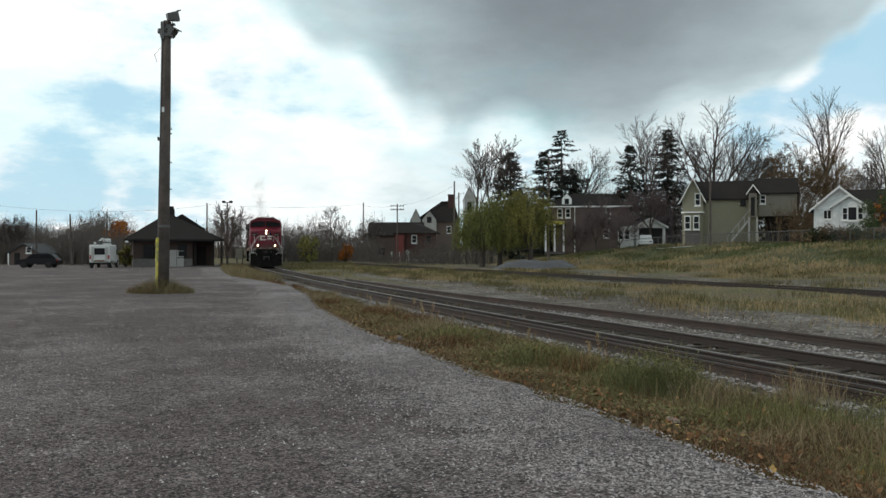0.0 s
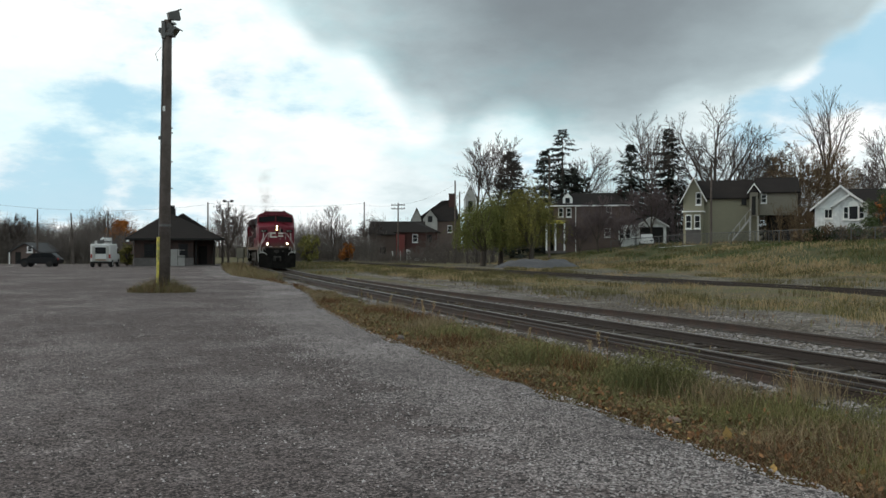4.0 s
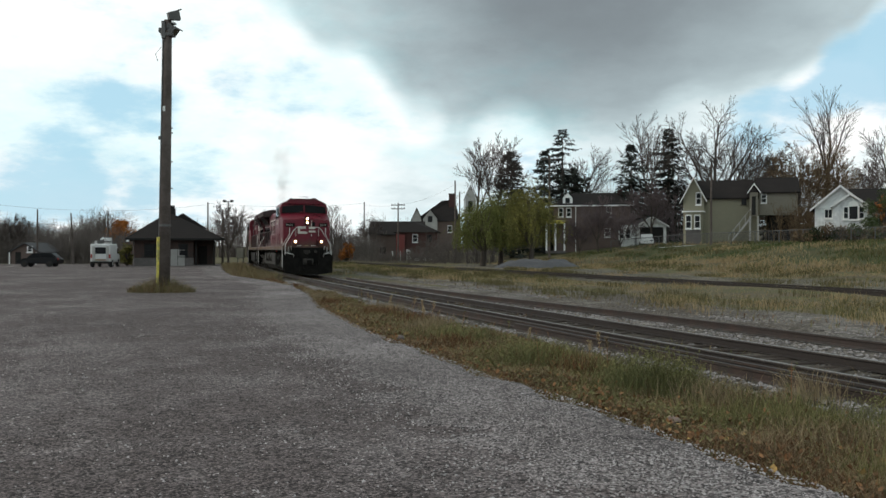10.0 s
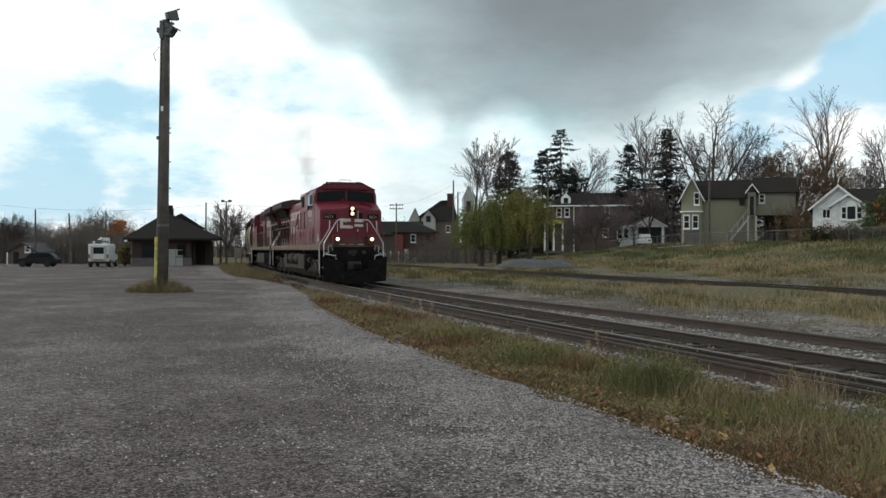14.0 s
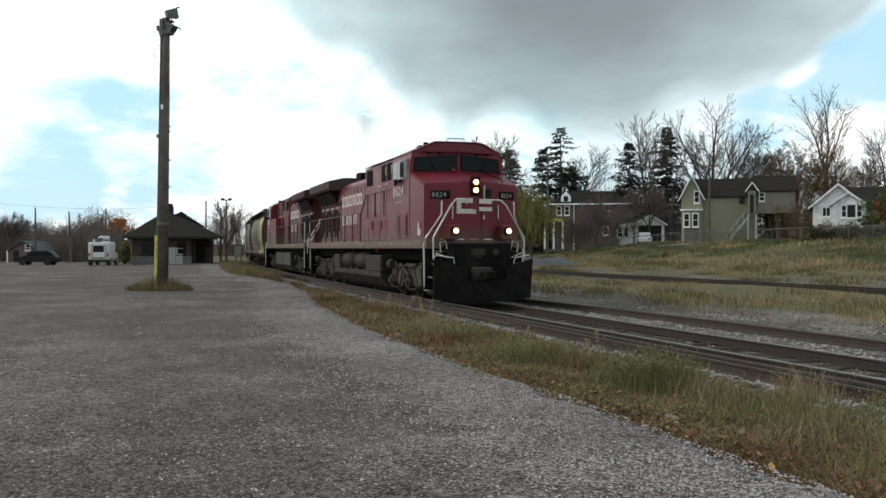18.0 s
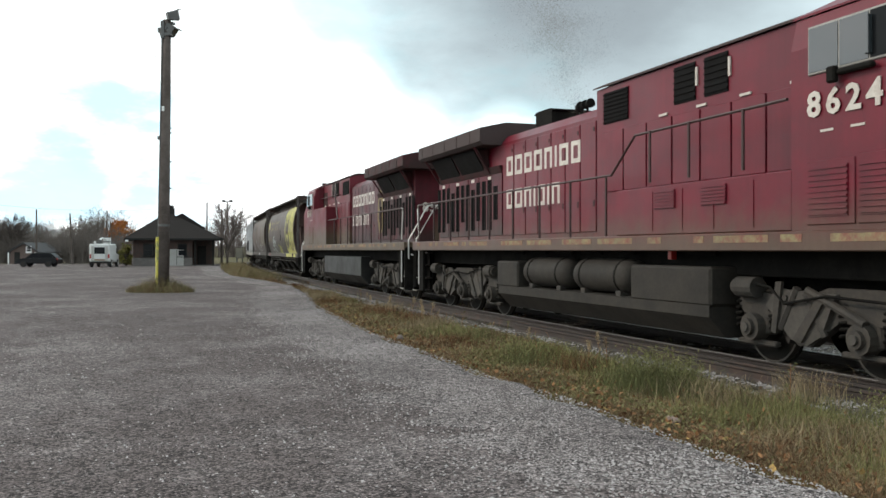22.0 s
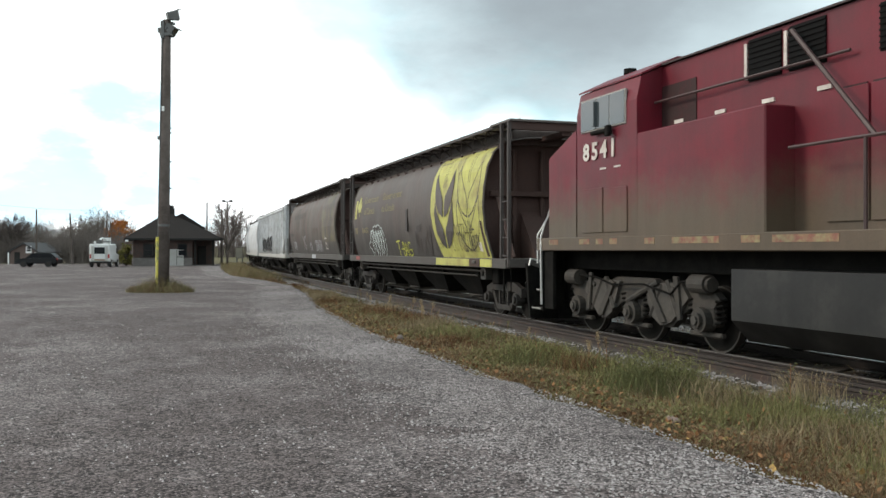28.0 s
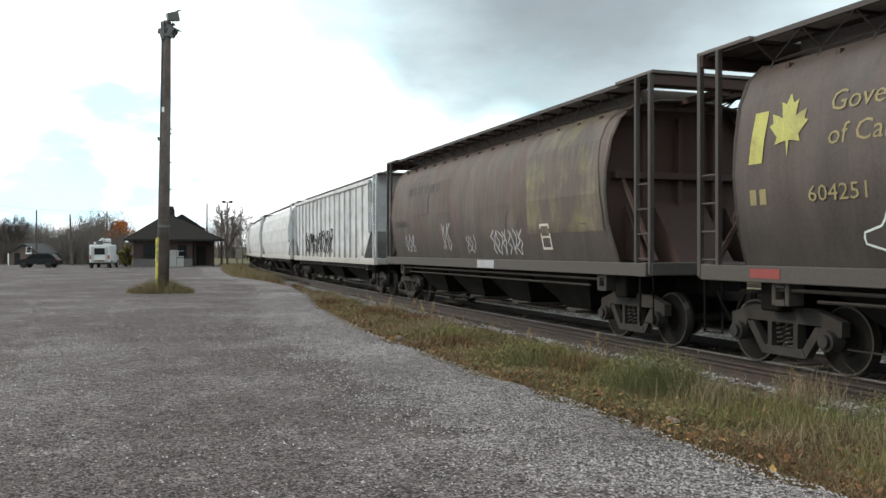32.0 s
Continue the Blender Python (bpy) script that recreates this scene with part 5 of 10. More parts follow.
def ladder(parent, x0, x1, y, z0, z1, rungs, mat):
    for x in (x0, x1):
        part("ladder_rail", B(x - 0.035, x + 0.035, y - 0.03, y + 0.03, z0, z1, 0.006), mat, parent)
    for k in range(rungs):
        z = z0 + (z1 - z0) * (k + 0.6) / (rungs + 0.4)
        part("rung", T([(x0, y, z), (x1, y, z)], 0.018, 5), mat, parent)


def car_frame(t, H, sill_mat, z_sill):
    """Centre sill, end platforms, couplers and trucks that every grain car has."""
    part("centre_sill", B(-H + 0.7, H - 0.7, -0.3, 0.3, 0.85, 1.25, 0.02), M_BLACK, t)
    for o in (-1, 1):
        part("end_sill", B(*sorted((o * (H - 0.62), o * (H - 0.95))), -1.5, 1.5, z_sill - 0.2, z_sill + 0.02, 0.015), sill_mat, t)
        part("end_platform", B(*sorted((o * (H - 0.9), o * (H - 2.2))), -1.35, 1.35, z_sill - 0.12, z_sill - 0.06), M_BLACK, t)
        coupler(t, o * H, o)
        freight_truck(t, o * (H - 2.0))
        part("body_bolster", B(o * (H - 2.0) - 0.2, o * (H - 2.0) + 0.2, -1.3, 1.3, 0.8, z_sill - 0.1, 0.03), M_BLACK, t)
        for side in (-1, 1):
            bm = bmesh.new()
            px, y0, y1 = o * (H - 2.4), *sorted((side * 1.2, side * 1.46))
            box(bm, px - 0.17, px - 0.09, y0, y1, 0.9, z_sill - 0.2, 0.012), box(bm, px + 0.09, px + 0.17, y0, y1, 0.9, z_sill - 0.2, 0.012)
            box(bm, px - 0.088, px + 0.088, y0, y1, 0.9, 0.98), box(bm, px - 0.088, px + 0.088, y0, y1, z_sill - 0.28, z_sill - 0.2)
            part("jacking_pad", bm, M_GEAR, t)
            x0, x1 = sorted((o * (H - 0.66), o * (H - 1.16)))
            y = side * 1.42
            part("stirrup_step", T([(x0 + 0.04, y, z_sill - 0.15), (x0 + 0.04, y, 0.42), (x1 - 0.04, y, 0.42), (x1 - 0.04, y, z_sill - 0.15)], 0.024, 5), M_BLACK, t)


def chutes(t, H, n, z_sill, mat):
    """Discharge chutes under the car, in a row."""
    span = 2 * (H - 3.1)
    for k in range(n):
        c = -H + 3.1 + span * (k + 0.5) / n
        w = span / n * 0.5
        bm = bmesh.new()
        hi = [bm.verts.new(v) for v in ((c - w, -1.35, z_sill - 0.2), (c + w, -1.35, z_sill - 0.2), (c + w, 1.35, z_sill - 0.2), (c - w, 1.35, z_sill - 0.2))]
        lo = [bm.verts.new(v) for v in ((c - w * 0.36, -0.8, 0.42), (c + w * 0.36, -0.8, 0.42), (c + w * 0.36, 0.8, 0.42), (c - w * 0.36, 0.8, 0.42))]
        for i in range(4):
            bm.faces.new((hi[i], hi[(i + 1) % 4], lo[(i + 1) % 4], lo[i]))
        bm.faces.new(lo), bm.faces.new(hi[::-1])
        bmesh.ops.recalc_face_normals(bm, faces=bm.faces)
        ch = part("discharge_chute", bm, mat, t)
        part("gate", B(c - 0.48, c + 0.48, -0.85, 0.85, 0.34, 0.43, 0.01), M_GEAR, ch)
        part("gate_shaft", T([(c + 0.5, -1.15, 0.4), (c + 0.5, 1.15, 0.4)], 0.025, 5), M_GEAR, ch)
    part("gate_rail", B(-H + 3.1, H - 3.1, -1.0, -0.98, 0.36, 0.38), M_TANK, t)
    part("brake_rod", T([(-H + 3, -1.36, 0.98), (H - 3, -1.36, 0.98)], 0.026, 6), M_TANK, t)
    part("train_line", T([(-H + 2.3, -1.4, z_sill - 0.29), (H - 2.3, -1.4, z_sill - 0.29)], 0.028, 6), M_TANK, t)


ROUND = [(1.38, 1.42), (1.46, 1.72), (1.55, 2.15), (1.6, 2.7), (1.58, 3.15), (1.51, 3.66), (1.36, 4.02), (1.1, 4.25), (0.55, 4.36), (0.0, 4.39)]


def on_round(v):
    """The point (y, z) and normal v metres up the curved side from its foot."""
    for (ya, za), (yb, zb) in zip(ROUND, ROUND[1:]):
        d = math.hypot(yb - ya, zb - za)
        if v <= d:
            f = v / d
            return ya + (yb - ya) * f, za + (zb - za) * f, (zb - za) / d, (ya - yb) / d
        v -= d
    return 0.0, 4.42, 0.0, 1.0


def smooth_round(v):
    ya = [on_round(max(0, v + d)) for d in (-0.12, 0, 0.12)]
    return tuple(sum(p[i] for p in ya) / 3 if i > 1 else ya[1][i] for i in range(4))


def wrap(x, v, side, lift):
    y, z, ny, nz = smooth_round(v)
    return (x, side * (y + ny * lift), z + nz * lift)


def decal(name, shape, mat, parent, side=-1, lift=0.012, label="", step=0.1):
    """A flat outline of (x, v) laid round the curved side of a car: it is cut into strips so that it follows the curve."""
    bm = bmesh.new()
    f = bm.faces.new([bm.verts.new((x, v, 0)) for x, v in shape])
    f.normal_update()
    bmesh.ops.triangulate(bm, faces=[f], ngon_method="EAR_CLIP")
    v0, v1 = min(p[1] for p in shape), max(p[1] for p in shape)
    k = v0 + step
    while k < v1:
        bmesh.ops.bisect_plane(bm, geom=list(bm.verts) + list(bm.edges) + list(bm.faces), plane_co=(0, k, 0), plane_no=(0, 1, 0))
        k += step
    for vert in bm.verts:
        vert.co = wrap(vert.co.x, vert.co.y, side, lift)
    return part(name, bm, mat, parent, label)


def wrapped_text(text, size, x, v, mat, parent, side=-1, slant=0.0, width=1.0, lift=0.012):
    cu = bpy.data.curves.new("text", "FONT")
    cu.body, cu.size, cu.resolution_u, cu.shear = text, size, 2, slant
    tmp = bpy.data.objects.new("text", cu)
    scene.collection.objects.link(tmp)
    me = bpy.data.meshes.new_from_object(tmp.evaluated_get(bpy.context.evaluated_depsgraph_get()))
    bpy.data.objects.remove(tmp), bpy.data.curves.remove(cu)
    for p in me.vertices:
        p.co = wrap(x + (-side) * p.co.x * width, v + p.co.y, side, lift)
    me.materials.clear()
    me.materials.append(mat)
    ob = new("lettering", me)
    ob.parent = parent
    return ob


def stroke(pts, w):
    """The outline of a painted stroke along points (x, v)."""
    left, right = [], []
    for i, p in enumerate(pts):
        a, b = pts[max(0, i - 1)], pts[min(len(pts) - 1, i + 1)]
        d = math.hypot(b[0] - a[0], b[1] - a[1]) or 1
        n = (-(b[1] - a[1]) / d * w / 2, (b[0] - a[0]) / d * w / 2)
        left.append((p[0] + n[0], p[1] + n[1])), right.append((p[0] - n[0], p[1] - n[1]))
    return left, right


def painted(pts, w, mat, parent, lift=0.016, side=-1, name="paint_stroke", label=""):
    fine = []
    for a, b in zip(pts, pts[1:]):
        k = max(1, math.ceil(math.hypot(b[0] - a[0], b[1] - a[1]) / 0.1))
        fine += [(a[0] + (b[0] - a[0]) * i / k, a[1] + (b[1] - a[1]) * i / k) for i in range(k)]
    pts = fine + [pts[-1]]
    left, right = stroke(pts, w)
    n = len(pts)
    verts = [wrap(x, v, side, lift) for x, v in left + right]
    faces = [(i, i + 1, n + i + 1, n + i) for i in range(n - 1)]
    return data_ob(name, verts, faces, mat, parent, label)


def end_cut(z):
    """How far the curved shell stops short of its end, by height: it is cut back below the shoulder."""
    return float(np.interp(z, (1.42, 1.75, 2.0, 2.4, 3.0, 3.5, 4.0, 4.3), (0.04, 0.08, 0.15, 0.18, 0.18, 0.12, 0.04, 0.0)))


def round_grain_car(label, paint, H, style):
    """A cylindrical covered hopper with its walkway, ladders and painted side."""
    t = thing("grain_car", pose(0, 0, 0), label, "freight car", "grain cars of the train")
    bx = H - 1.85
    prof = [(-y, z) for y, z in ROUND[:-1]] + [(y, z) for y, z in ROUND[::-1]]
    verts, faces = [], []
    n, k = 30, len(prof)
    rng = random.Random(label)
    for i in range(n + 1):
        x = -bx - 0.22 + (2 * bx + 0.22) * i / n
        for y, z in prof:
            dent = 0.012 * noise.noise(Vector((x * 0.9, z * 1.6, 3 if y < 0 else 8)))
            verts.append((x - end_cut(z) * max(0.0, x - bx + 1.4) / 1.4, y * (1 + dent), z))
    for i in range(n):
        for j in range(k - 1):
            a = i * k + j
            faces.append((a, a + k, a + k + 1, a + 1))
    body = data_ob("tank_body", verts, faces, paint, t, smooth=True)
    for o in (-1, 1):
        bm = bmesh.new()
        prism(bm, [(y * 0.985, z) for y, z in prof], *sorted((o * (bx - 0.32), o * (bx - 0.48))), "x")
        part("end_sheet", bm, M_CAREND, t, "rust-brown end sheet")
        bm = bmesh.new()
        for a, b in zip(prof, prof[1:]):
            tube(bm, [(q, *w) for q, w in ((bx - end_cut(a[1]) if o > 0 else -bx - 0.22, a), (bx - end_cut(b[1]) if o > 0 else -bx - 0.22, b))], 0.03, 4)
        part("end_rim", bm, paint, t)
        for y in (-0.75, 0.0, 0.75):
            part("end_stiffener", B(*sorted((o * (bx - 0.33), o * (bx - 0.2))), y - 0.05, y + 0.05, 1.45, 4.1, 0.01), M_CAREND, t)
        part("end_beam", B(*sorted((o * (bx - 0.33), o * (bx - 0.14))), -1.4, 1.4, 2.95, 3.08, 0.01), M_CAREND, t)
        part("end_beam", B(*sorted((o * (bx - 0.3), o * (H - 0.72))), -0.12, 0.12, 4.3, 4.42, 0.01), M_CAREND, t)
        for side in (-1, 1):
            part("end_brace", T([(o * (H - 0.8), side * 1.3, 1.45), (o * (bx - 0.5), side * 1.2, 3.3)], 0.05, 5), M_CAREND, t)
            part("end_gusset", P([(o * (bx - 0.33), 1.45), (o * (bx - 0.33), 2.5), (o * (bx + 0.4), 1.45)], *sorted((side * 1.05, side * 1.1)), "y"), M_CAREND, t)
        bm = bmesh.new()
        prism(bm, [(o * (bx - 0.34), 2.6), (o * (bx - 0.34), 1.3), (o * (bx + 0.75), 1.3)], -0.55, 0.55, "y")
        part("slope_brace", bm, M_CAREND, t)
        # posts and ladders that carry the walkway over the ends
        for side in (-1, 1):
            xo, xi = o * (H - 0.68), o * (H - 1.12)
            y = side * 1.48
            part("corner_post", B(xo - 0.04, xo + 0.04, y - 0.04, y + 0.04, 1.25, 4.58, 0.006), M_POST, t)
            part("inner_post", B(xi - 0.035, xi + 0.035, y - 0.04, y + 0.04, 1.25, 4.58, 0.006), M_POST, t)
            for q in range(4):
                part("rung", T([(xo, y, 1.5 + 0.42 * q), (xi, y, 1.5 + 0.42 * q)], 0.018, 5), M_POST, t)
        part("end_walkway", B(*sorted((o * (H - 0.6), o * (bx + 0.02))), -1.5, 1.5, 4.58, 4.64, 0.01), M_GALV, t)
        part("end_cross_bar", B(o * (H - 0.7) - 0.05, o * (H - 0.7) + 0.05, -1.5, 1.5, 4.4, 4.58, 0.01), M_CAREND, t)
        part("grab_iron", T([(o * (H - 1.5), -1.1, 4.6), (o * (H - 1.45), -1.1, 4.7), (o * (H - 0.9), -1.1, 4.7), (o * (H - 0.85), -1.1, 4.6)], 0.02, 5), M_STEEL, t)
        part("brake_wheel", D((o * (H - 0.85), 0.55, 2.2), "x", 0.28, 0.04, 16, 0.23), M_CAREND, t)
    for side in (-1, 1):
        y0, y1 = sorted((side * 0.86, side * 1.44))
        walkway = part("roof_walkway", B(-H + 0.7, H - 0.7, y0, y0 + 0.045, 4.55, 4.62), M_POST, t, "grating walkway along the roof")
        part("edge_rail", B(-H + 0.7, H - 0.7, y1 - 0.045, y1, 4.55, 4.62), M_POST, walkway)
        part("grating", B(-H + 0.7, H - 0.7, y0 + 0.046, y1 - 0.046, 4.595, 4.61), M_GRATE, walkway)
        x = -H + 0.75
        while x < H - 0.72:
            part("cross_bar", B(x, x + 0.05, y0 + 0.046, y1 - 0.046, 4.55, 4.592), M_POST, walkway)
            x += 0.92
        part("lower_rail", T([(-bx, side * 1.1, 4.31), (bx, side * 1.1, 4.31)], 0.022, 4), M_POST, t)
        x = -bx
        while x <= bx:
            part("walkway_bracket", T([(x, side * 1.42, 4.55), (x, side * 1.1, 4.31), (x, side * 1.16, 4.18)], 0.018, 4), M_POST, t)
            if x + 0.92 <= bx:
                part("diagonal_strut", T([(x, side * 1.1, 4.31), (x + 0.9, side * 1.42, 4.55)], 0.016, 4), M_POST, t)
            part("roof_hook", B(x + 0.42, x + 0.5, *sorted((side * 1.14, side * 1.26)), 4.06, 4.18), M_CAREND, t)
            x += 0.92
    part("hatch_coaming", B(-bx + 0.2, bx - 0.2, -0.82, 0.82, 4.22, 4.6, 0.02), paint, t)
    k = -bx + 0.6
    while k < bx - 0.6:
        part("roof_hatch", B(k, k + 1.3, -0.42, 0.42, 4.59, 4.64, 0.02), paint, t)
        k += 1.7
    for side in (-1, 1):
        y0, y1 = sorted((side * 1.42, side * 1.54))
        part("side_sill", B(-H + 0.75, H - 0.75, y0, y1, 1.2, 1.43, 0.012), M_SILL, t)
    car_frame(t, H, M_SILL, 1.42)
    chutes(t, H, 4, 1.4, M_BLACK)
    if style == 1:
        f = bx - 0.04  # front edge
        edge = [(f - 4.35 + 0.62 * (abs(v - 1.65) / 1.65) ** 2, v) for v in [0.285 * i for i in range(11)]]
        decal("wheat_panel", [(f - end_cut(on_round(v)[1]), v) for v in [0.02] + [0.15 * i for i in range(1, 20)]] + edge[::-1], M_YELLOW, t, label="bright yellow wheat panel painted on the side")
        part("yellow_sill_paint", B(f - 4.0, f + 0.3, -1.548, -1.541, 1.22, 1.41), M_YELLOW, t)
        c1, c2 = f - 3.15, f - 1.25
        # two ears of wheat, each of two pairs of leaves under long awns: filled on one, outlines on the other
        shape = [(0.04, 0.0), (0.3, 0.14), (0.52, 0.42), (0.6, 0.75), (0.61, 1.05), (0.57, 1.32), (0.44, 1.04), (0.26, 0.78), (0.1, 0.58), (0.04, 0.42)]
        for s_ in (-1, 1):
            for v in (0.25, 1.12):
                decal("wheat_leaf", [(c1 + s_ * u * 1.3, v + w) for u, w in shape], paint, t, lift=0.026)
                out = [(c2 + s_ * u * 1.35, v - 0.05 + w * 1.05) for u, w in shape]
                painted(out + out[:1], 0.036, paint, t)
            for c in (c1, c2):
                painted([(c + s_ * 0.06, 1.95), (c + s_ * 0.07 + 0.02, 2.3), (c + s_ * 0.07 + 0.1, 2.65), (c + s_ * 0.07 + 0.16, 2.82)], 0.024, paint, t)
                painted([(c + s_ * 0.76, 2.45), (c + s_ * 0.74 + 0.04, 2.65), (c + s_ * 0.68 + 0.08, 2.82)], 0.024, paint, t)
        part("rust_patch", B(f - 1.25, f - 0.5, -1.556, -1.549, 1.22, 1.41), M_CAREND, t, "rust-red patch on the sill")
        part("sill_bracket", B(f - 0.98, f - 0.76, -1.59, -1.557, 1.3, 1.37, 0.01), M_SILL, t)
        decal("rust_streak", [(f - 0.42, 0.95), (f - 0.3, 0.95), (f - 0.16, 0.3), (f - 0.12, 0.06), (f - 0.3, 0.06)], M_CAREND, t, lift=0.02)
        decal("white_label", [(f - 0.72, 0.2), (f - 0.5, 0.18), (f - 0.52, 0.42), (f - 0.7, 0.42)], M_WHITE, t, lift=0.02)
        # black scrawls over the foot of the ears
        rng = random.Random(4)
        for x0, v0, n_, w_, h_ in ((f - 3.95, 0.28, 4, 0.13, 0.16), (f - 2.6, 0.2, 6, 0.2, 0.5), (f - 2.35, 0.62, 5, 0.16, 0.3), (f - 1.7, 0.18, 7, 0.16, 0.45), (f - 1.5, 0.66, 4, 0.13, 0.34), (f - 1.05, 0.3, 3, 0.14, 0.3)):
            for q in range(n_):
                x, a0, sp = x0 + w_ * q, rng.uniform(0, 6.28), rng.uniform(3.0, 5.6)
                painted([(x + w_ * 0.62 * math.cos(a0 + sp * j / 8) + 0.05 * j / 8, v0 + h_ * (0.5 + 0.5 * math.sin(a0 + sp * j / 8)) + rng.uniform(-0.02, 0.02)) for j in range(9)], 0.014 if q % 3 else 0.024, M_POST, t, 0.03, name="graffiti")
        # flag, leaf and bilingual name
        b = lambda d: H - d
        decal("flag_bar", [(b(15.95), 1.42), (b(15.68), 1.42), (b(15.6), 2.12), (b(15.87), 2.12)], M_YELLOW, t)
        m = [(0, -0.34), (0.03, -0.12), (0.24, -0.16), (0.2, -0.06), (0.36, 0.1), (0.29, 0.13), (0.32, 0.26), (0.2, 0.22), (0.12, 0.18), (0.16, 0.4), (0.07, 0.36), (0, 0.5)]
        decal("maple_leaf", [(b(15.2) + x, 1.8 + y) for x, y in m] + [(b(15.2) - x, 1.8 + y) for x, y in m[::-1][1:-1]], M_YELLOW, t)
        wrapped_text("Government", 0.36, b(14.5), 1.95, M_FADEDYEL, t, slant=0.15, width=1.1)
        wrapped_text("of Canada", 0.36, b(14.5), 1.54, M_FADEDYEL, t, slant=0.15, width=1.1)
        wrapped_text("Gouvernement", 0.36, b(11.9), 1.95, M_FADEDYEL, t, slant=0.15, width=1.1)
        wrapped_text("du Canada", 0.36, b(11.9), 1.54, M_FADEDYEL, t, slant=0.15, width=1.1)
        wrapped_text("604251", 0.29, b(14.85), 0.86, M_FADEDYEL, t, width=1.2)
        for q in range(2):
            decal("mark_block", [(b(15.95 - 0.2 * q), 0.86), (b(15.82 - 0.2 * q), 0.86), (b(15.82 - 0.2 * q), 1.07), (b(15.95 - 0.2 * q), 1.07)], M_FADEDYEL, t)
        # spray paint: a white-edged dark bubble figure, yellow letters, a black scrawl
        cx, cv = b(12.65), 0.5
        hull = [(cx + (1.05 + 0.08 * abs(math.sin(4.5 * q)) + (0.22 if abs(q - math.pi) < 0.2 else 0)) * math.cos(q), cv - 0.06 + (0.6 + 0.09 * abs(math.sin(6 * q))) * math.sin(q) + 0.06 * math.cos(q)) for q in [2 * math.pi * i / 60 for i in range(60)]]
        decal("graffiti_fill", hull, M_POST, t, lift=0.012)
        painted(hull + hull[:1], 0.028, M_TAGWHITE, t, 0.018, name="graffiti", label="white spray-painted outline")
        for j in range(5):
            x = cx - 0.66 + 0.34 * j
            painted([(x + 0.2 - 0.06 * i + 0.08 * math.sin(1.3 * i + j), cv + 0.45 - 0.17 * i) for i in range(7)], 0.022, M_TAGWHITE, t, 0.02, name="graffiti")
            painted([(x + 0.14 * math.cos(q) - 0.1 * math.sin(q), cv + 0.4 * math.sin(q)) for q in [0.45 * i for i in range(12 if j % 2 else 9)]], 0.03, M_TAGWHITE, t, 0.02, name="graffiti")
            painted([(x - 0.18, cv + 0.42), (x + 0.04, cv + 0.2), (x + 0.1, cv - 0.3)], 0.028, M_TAGWHITE, t, 0.02, name="graffiti")
        painted([(b(11.35) + 0.22 * math.cos(q), 0.5 + 0.26 * math.sin(q)) for q in [0.5 * i for i in range(13)]], 0.025, M_SILL, t, name="graffiti")
        arc = lambda u, v, ru, rv, q0, q1: [(b(u) + ru * math.cos(q0 + (q1 - q0) * i / 9), v + rv * math.sin(q0 + (q1 - q0) * i / 9)) for i in range(10)]
        L = lambda *p: [(b(u), v) for u, v in p]
        for pts in (L((10.25, 0.52), (9.72, 0.55)), L((9.98, 0.53), (9.92, 0.05)), L((9.66, 0.27), (9.5, 0.29)), L((9.42, 0.06), (9.4, 0.5)), arc(9.4, 0.39, 0.2, 0.11, 1.57, -1.57), arc(9.4, 0.17, 0.24, 0.12, 1.57, -1.57),
                    L((9.14, 0.05), (8.97, 0.5), (8.8, 0.05)), L((9.08, 0.22), (8.86, 0.22)), arc(8.5, 0.27, 0.22, 0.23, 0.9, 5.4), L((8.52, 0.25), (8.28, 0.25), (8.28, 0.06))):
            painted([(b(10.25) + (x - b(10.25)) * 0.84, v - 0.02) for x, v in pts], 0.045, M_TAGYEL, t, 0.018, name="graffiti", label="yellow spray-painted letter stroke")
        rng = random.Random(7)
        for i in range(7):
            u = 8.05 - 0.24 * i
            painted([(b(u + rng.uniform(-0.15, 0.15)), 0.08), (b(u - 0.1), 0.5 + rng.uniform(-0.15, 0.15)), (b(u - 0.22), 0.75 + rng.uniform(-0.2, 0.2))], 0.04 if i % 3 else 0.16, M_POST, t, 0.014, name="graffiti")
        painted([(b(7.75), 0.85), (b(7.3), 0.9)], 0.2, M_POST, t, 0.014, name="graffiti")
        part("red_placard", B(b(16.0), b(15.4), -1.548, -1.541, 1.26, 1.39), surface("faded_red_placard", (0.2, 0.03, 0.025), 0.6, vary=0.3), t)
        part("data_plate", B(b(8.82), b(8.62), -1.62, -1.585, 2.22, 2.9), M_POST, t)
    else:
        b = lambda d: H - d
        worn = surface("worn_olive_remnant", (0.125, 0.112, 0.055), 0.68, stain=0.7, vary=0.4, second=(0.078, 0.06, 0.05), share=0.75, streak=0.8)
        for x, w in ((2.25, 3.3),):
            edge = [(b(x) + 0.1 * math.sin(v * 2.1), v) for v in (0.6, 1.0, 1.5, 2.0, 2.5, 2.9, 3.15)]
            decal("yellow_remnant", edge + [(u - w - 0.12 * math.sin(3 * v), v) for u, v in edge[::-1]], worn, t, label="worn yellow paint remnant")
        decal("yellow_remnant", [(b(2.1), 2.86), (b(6.4), 2.95), (b(9.5), 3.05), (b(9.5), 3.16), (b(2.1), 3.2)], worn, t, label="worn yellow paint along the roof edge")
        rust = surface("rust_bloom", (0.085, 0.052, 0.043), 0.75, stain=0.8, vary=0.5, second=(0.08, 0.064, 0.053), share=0.8, streak=0.6)
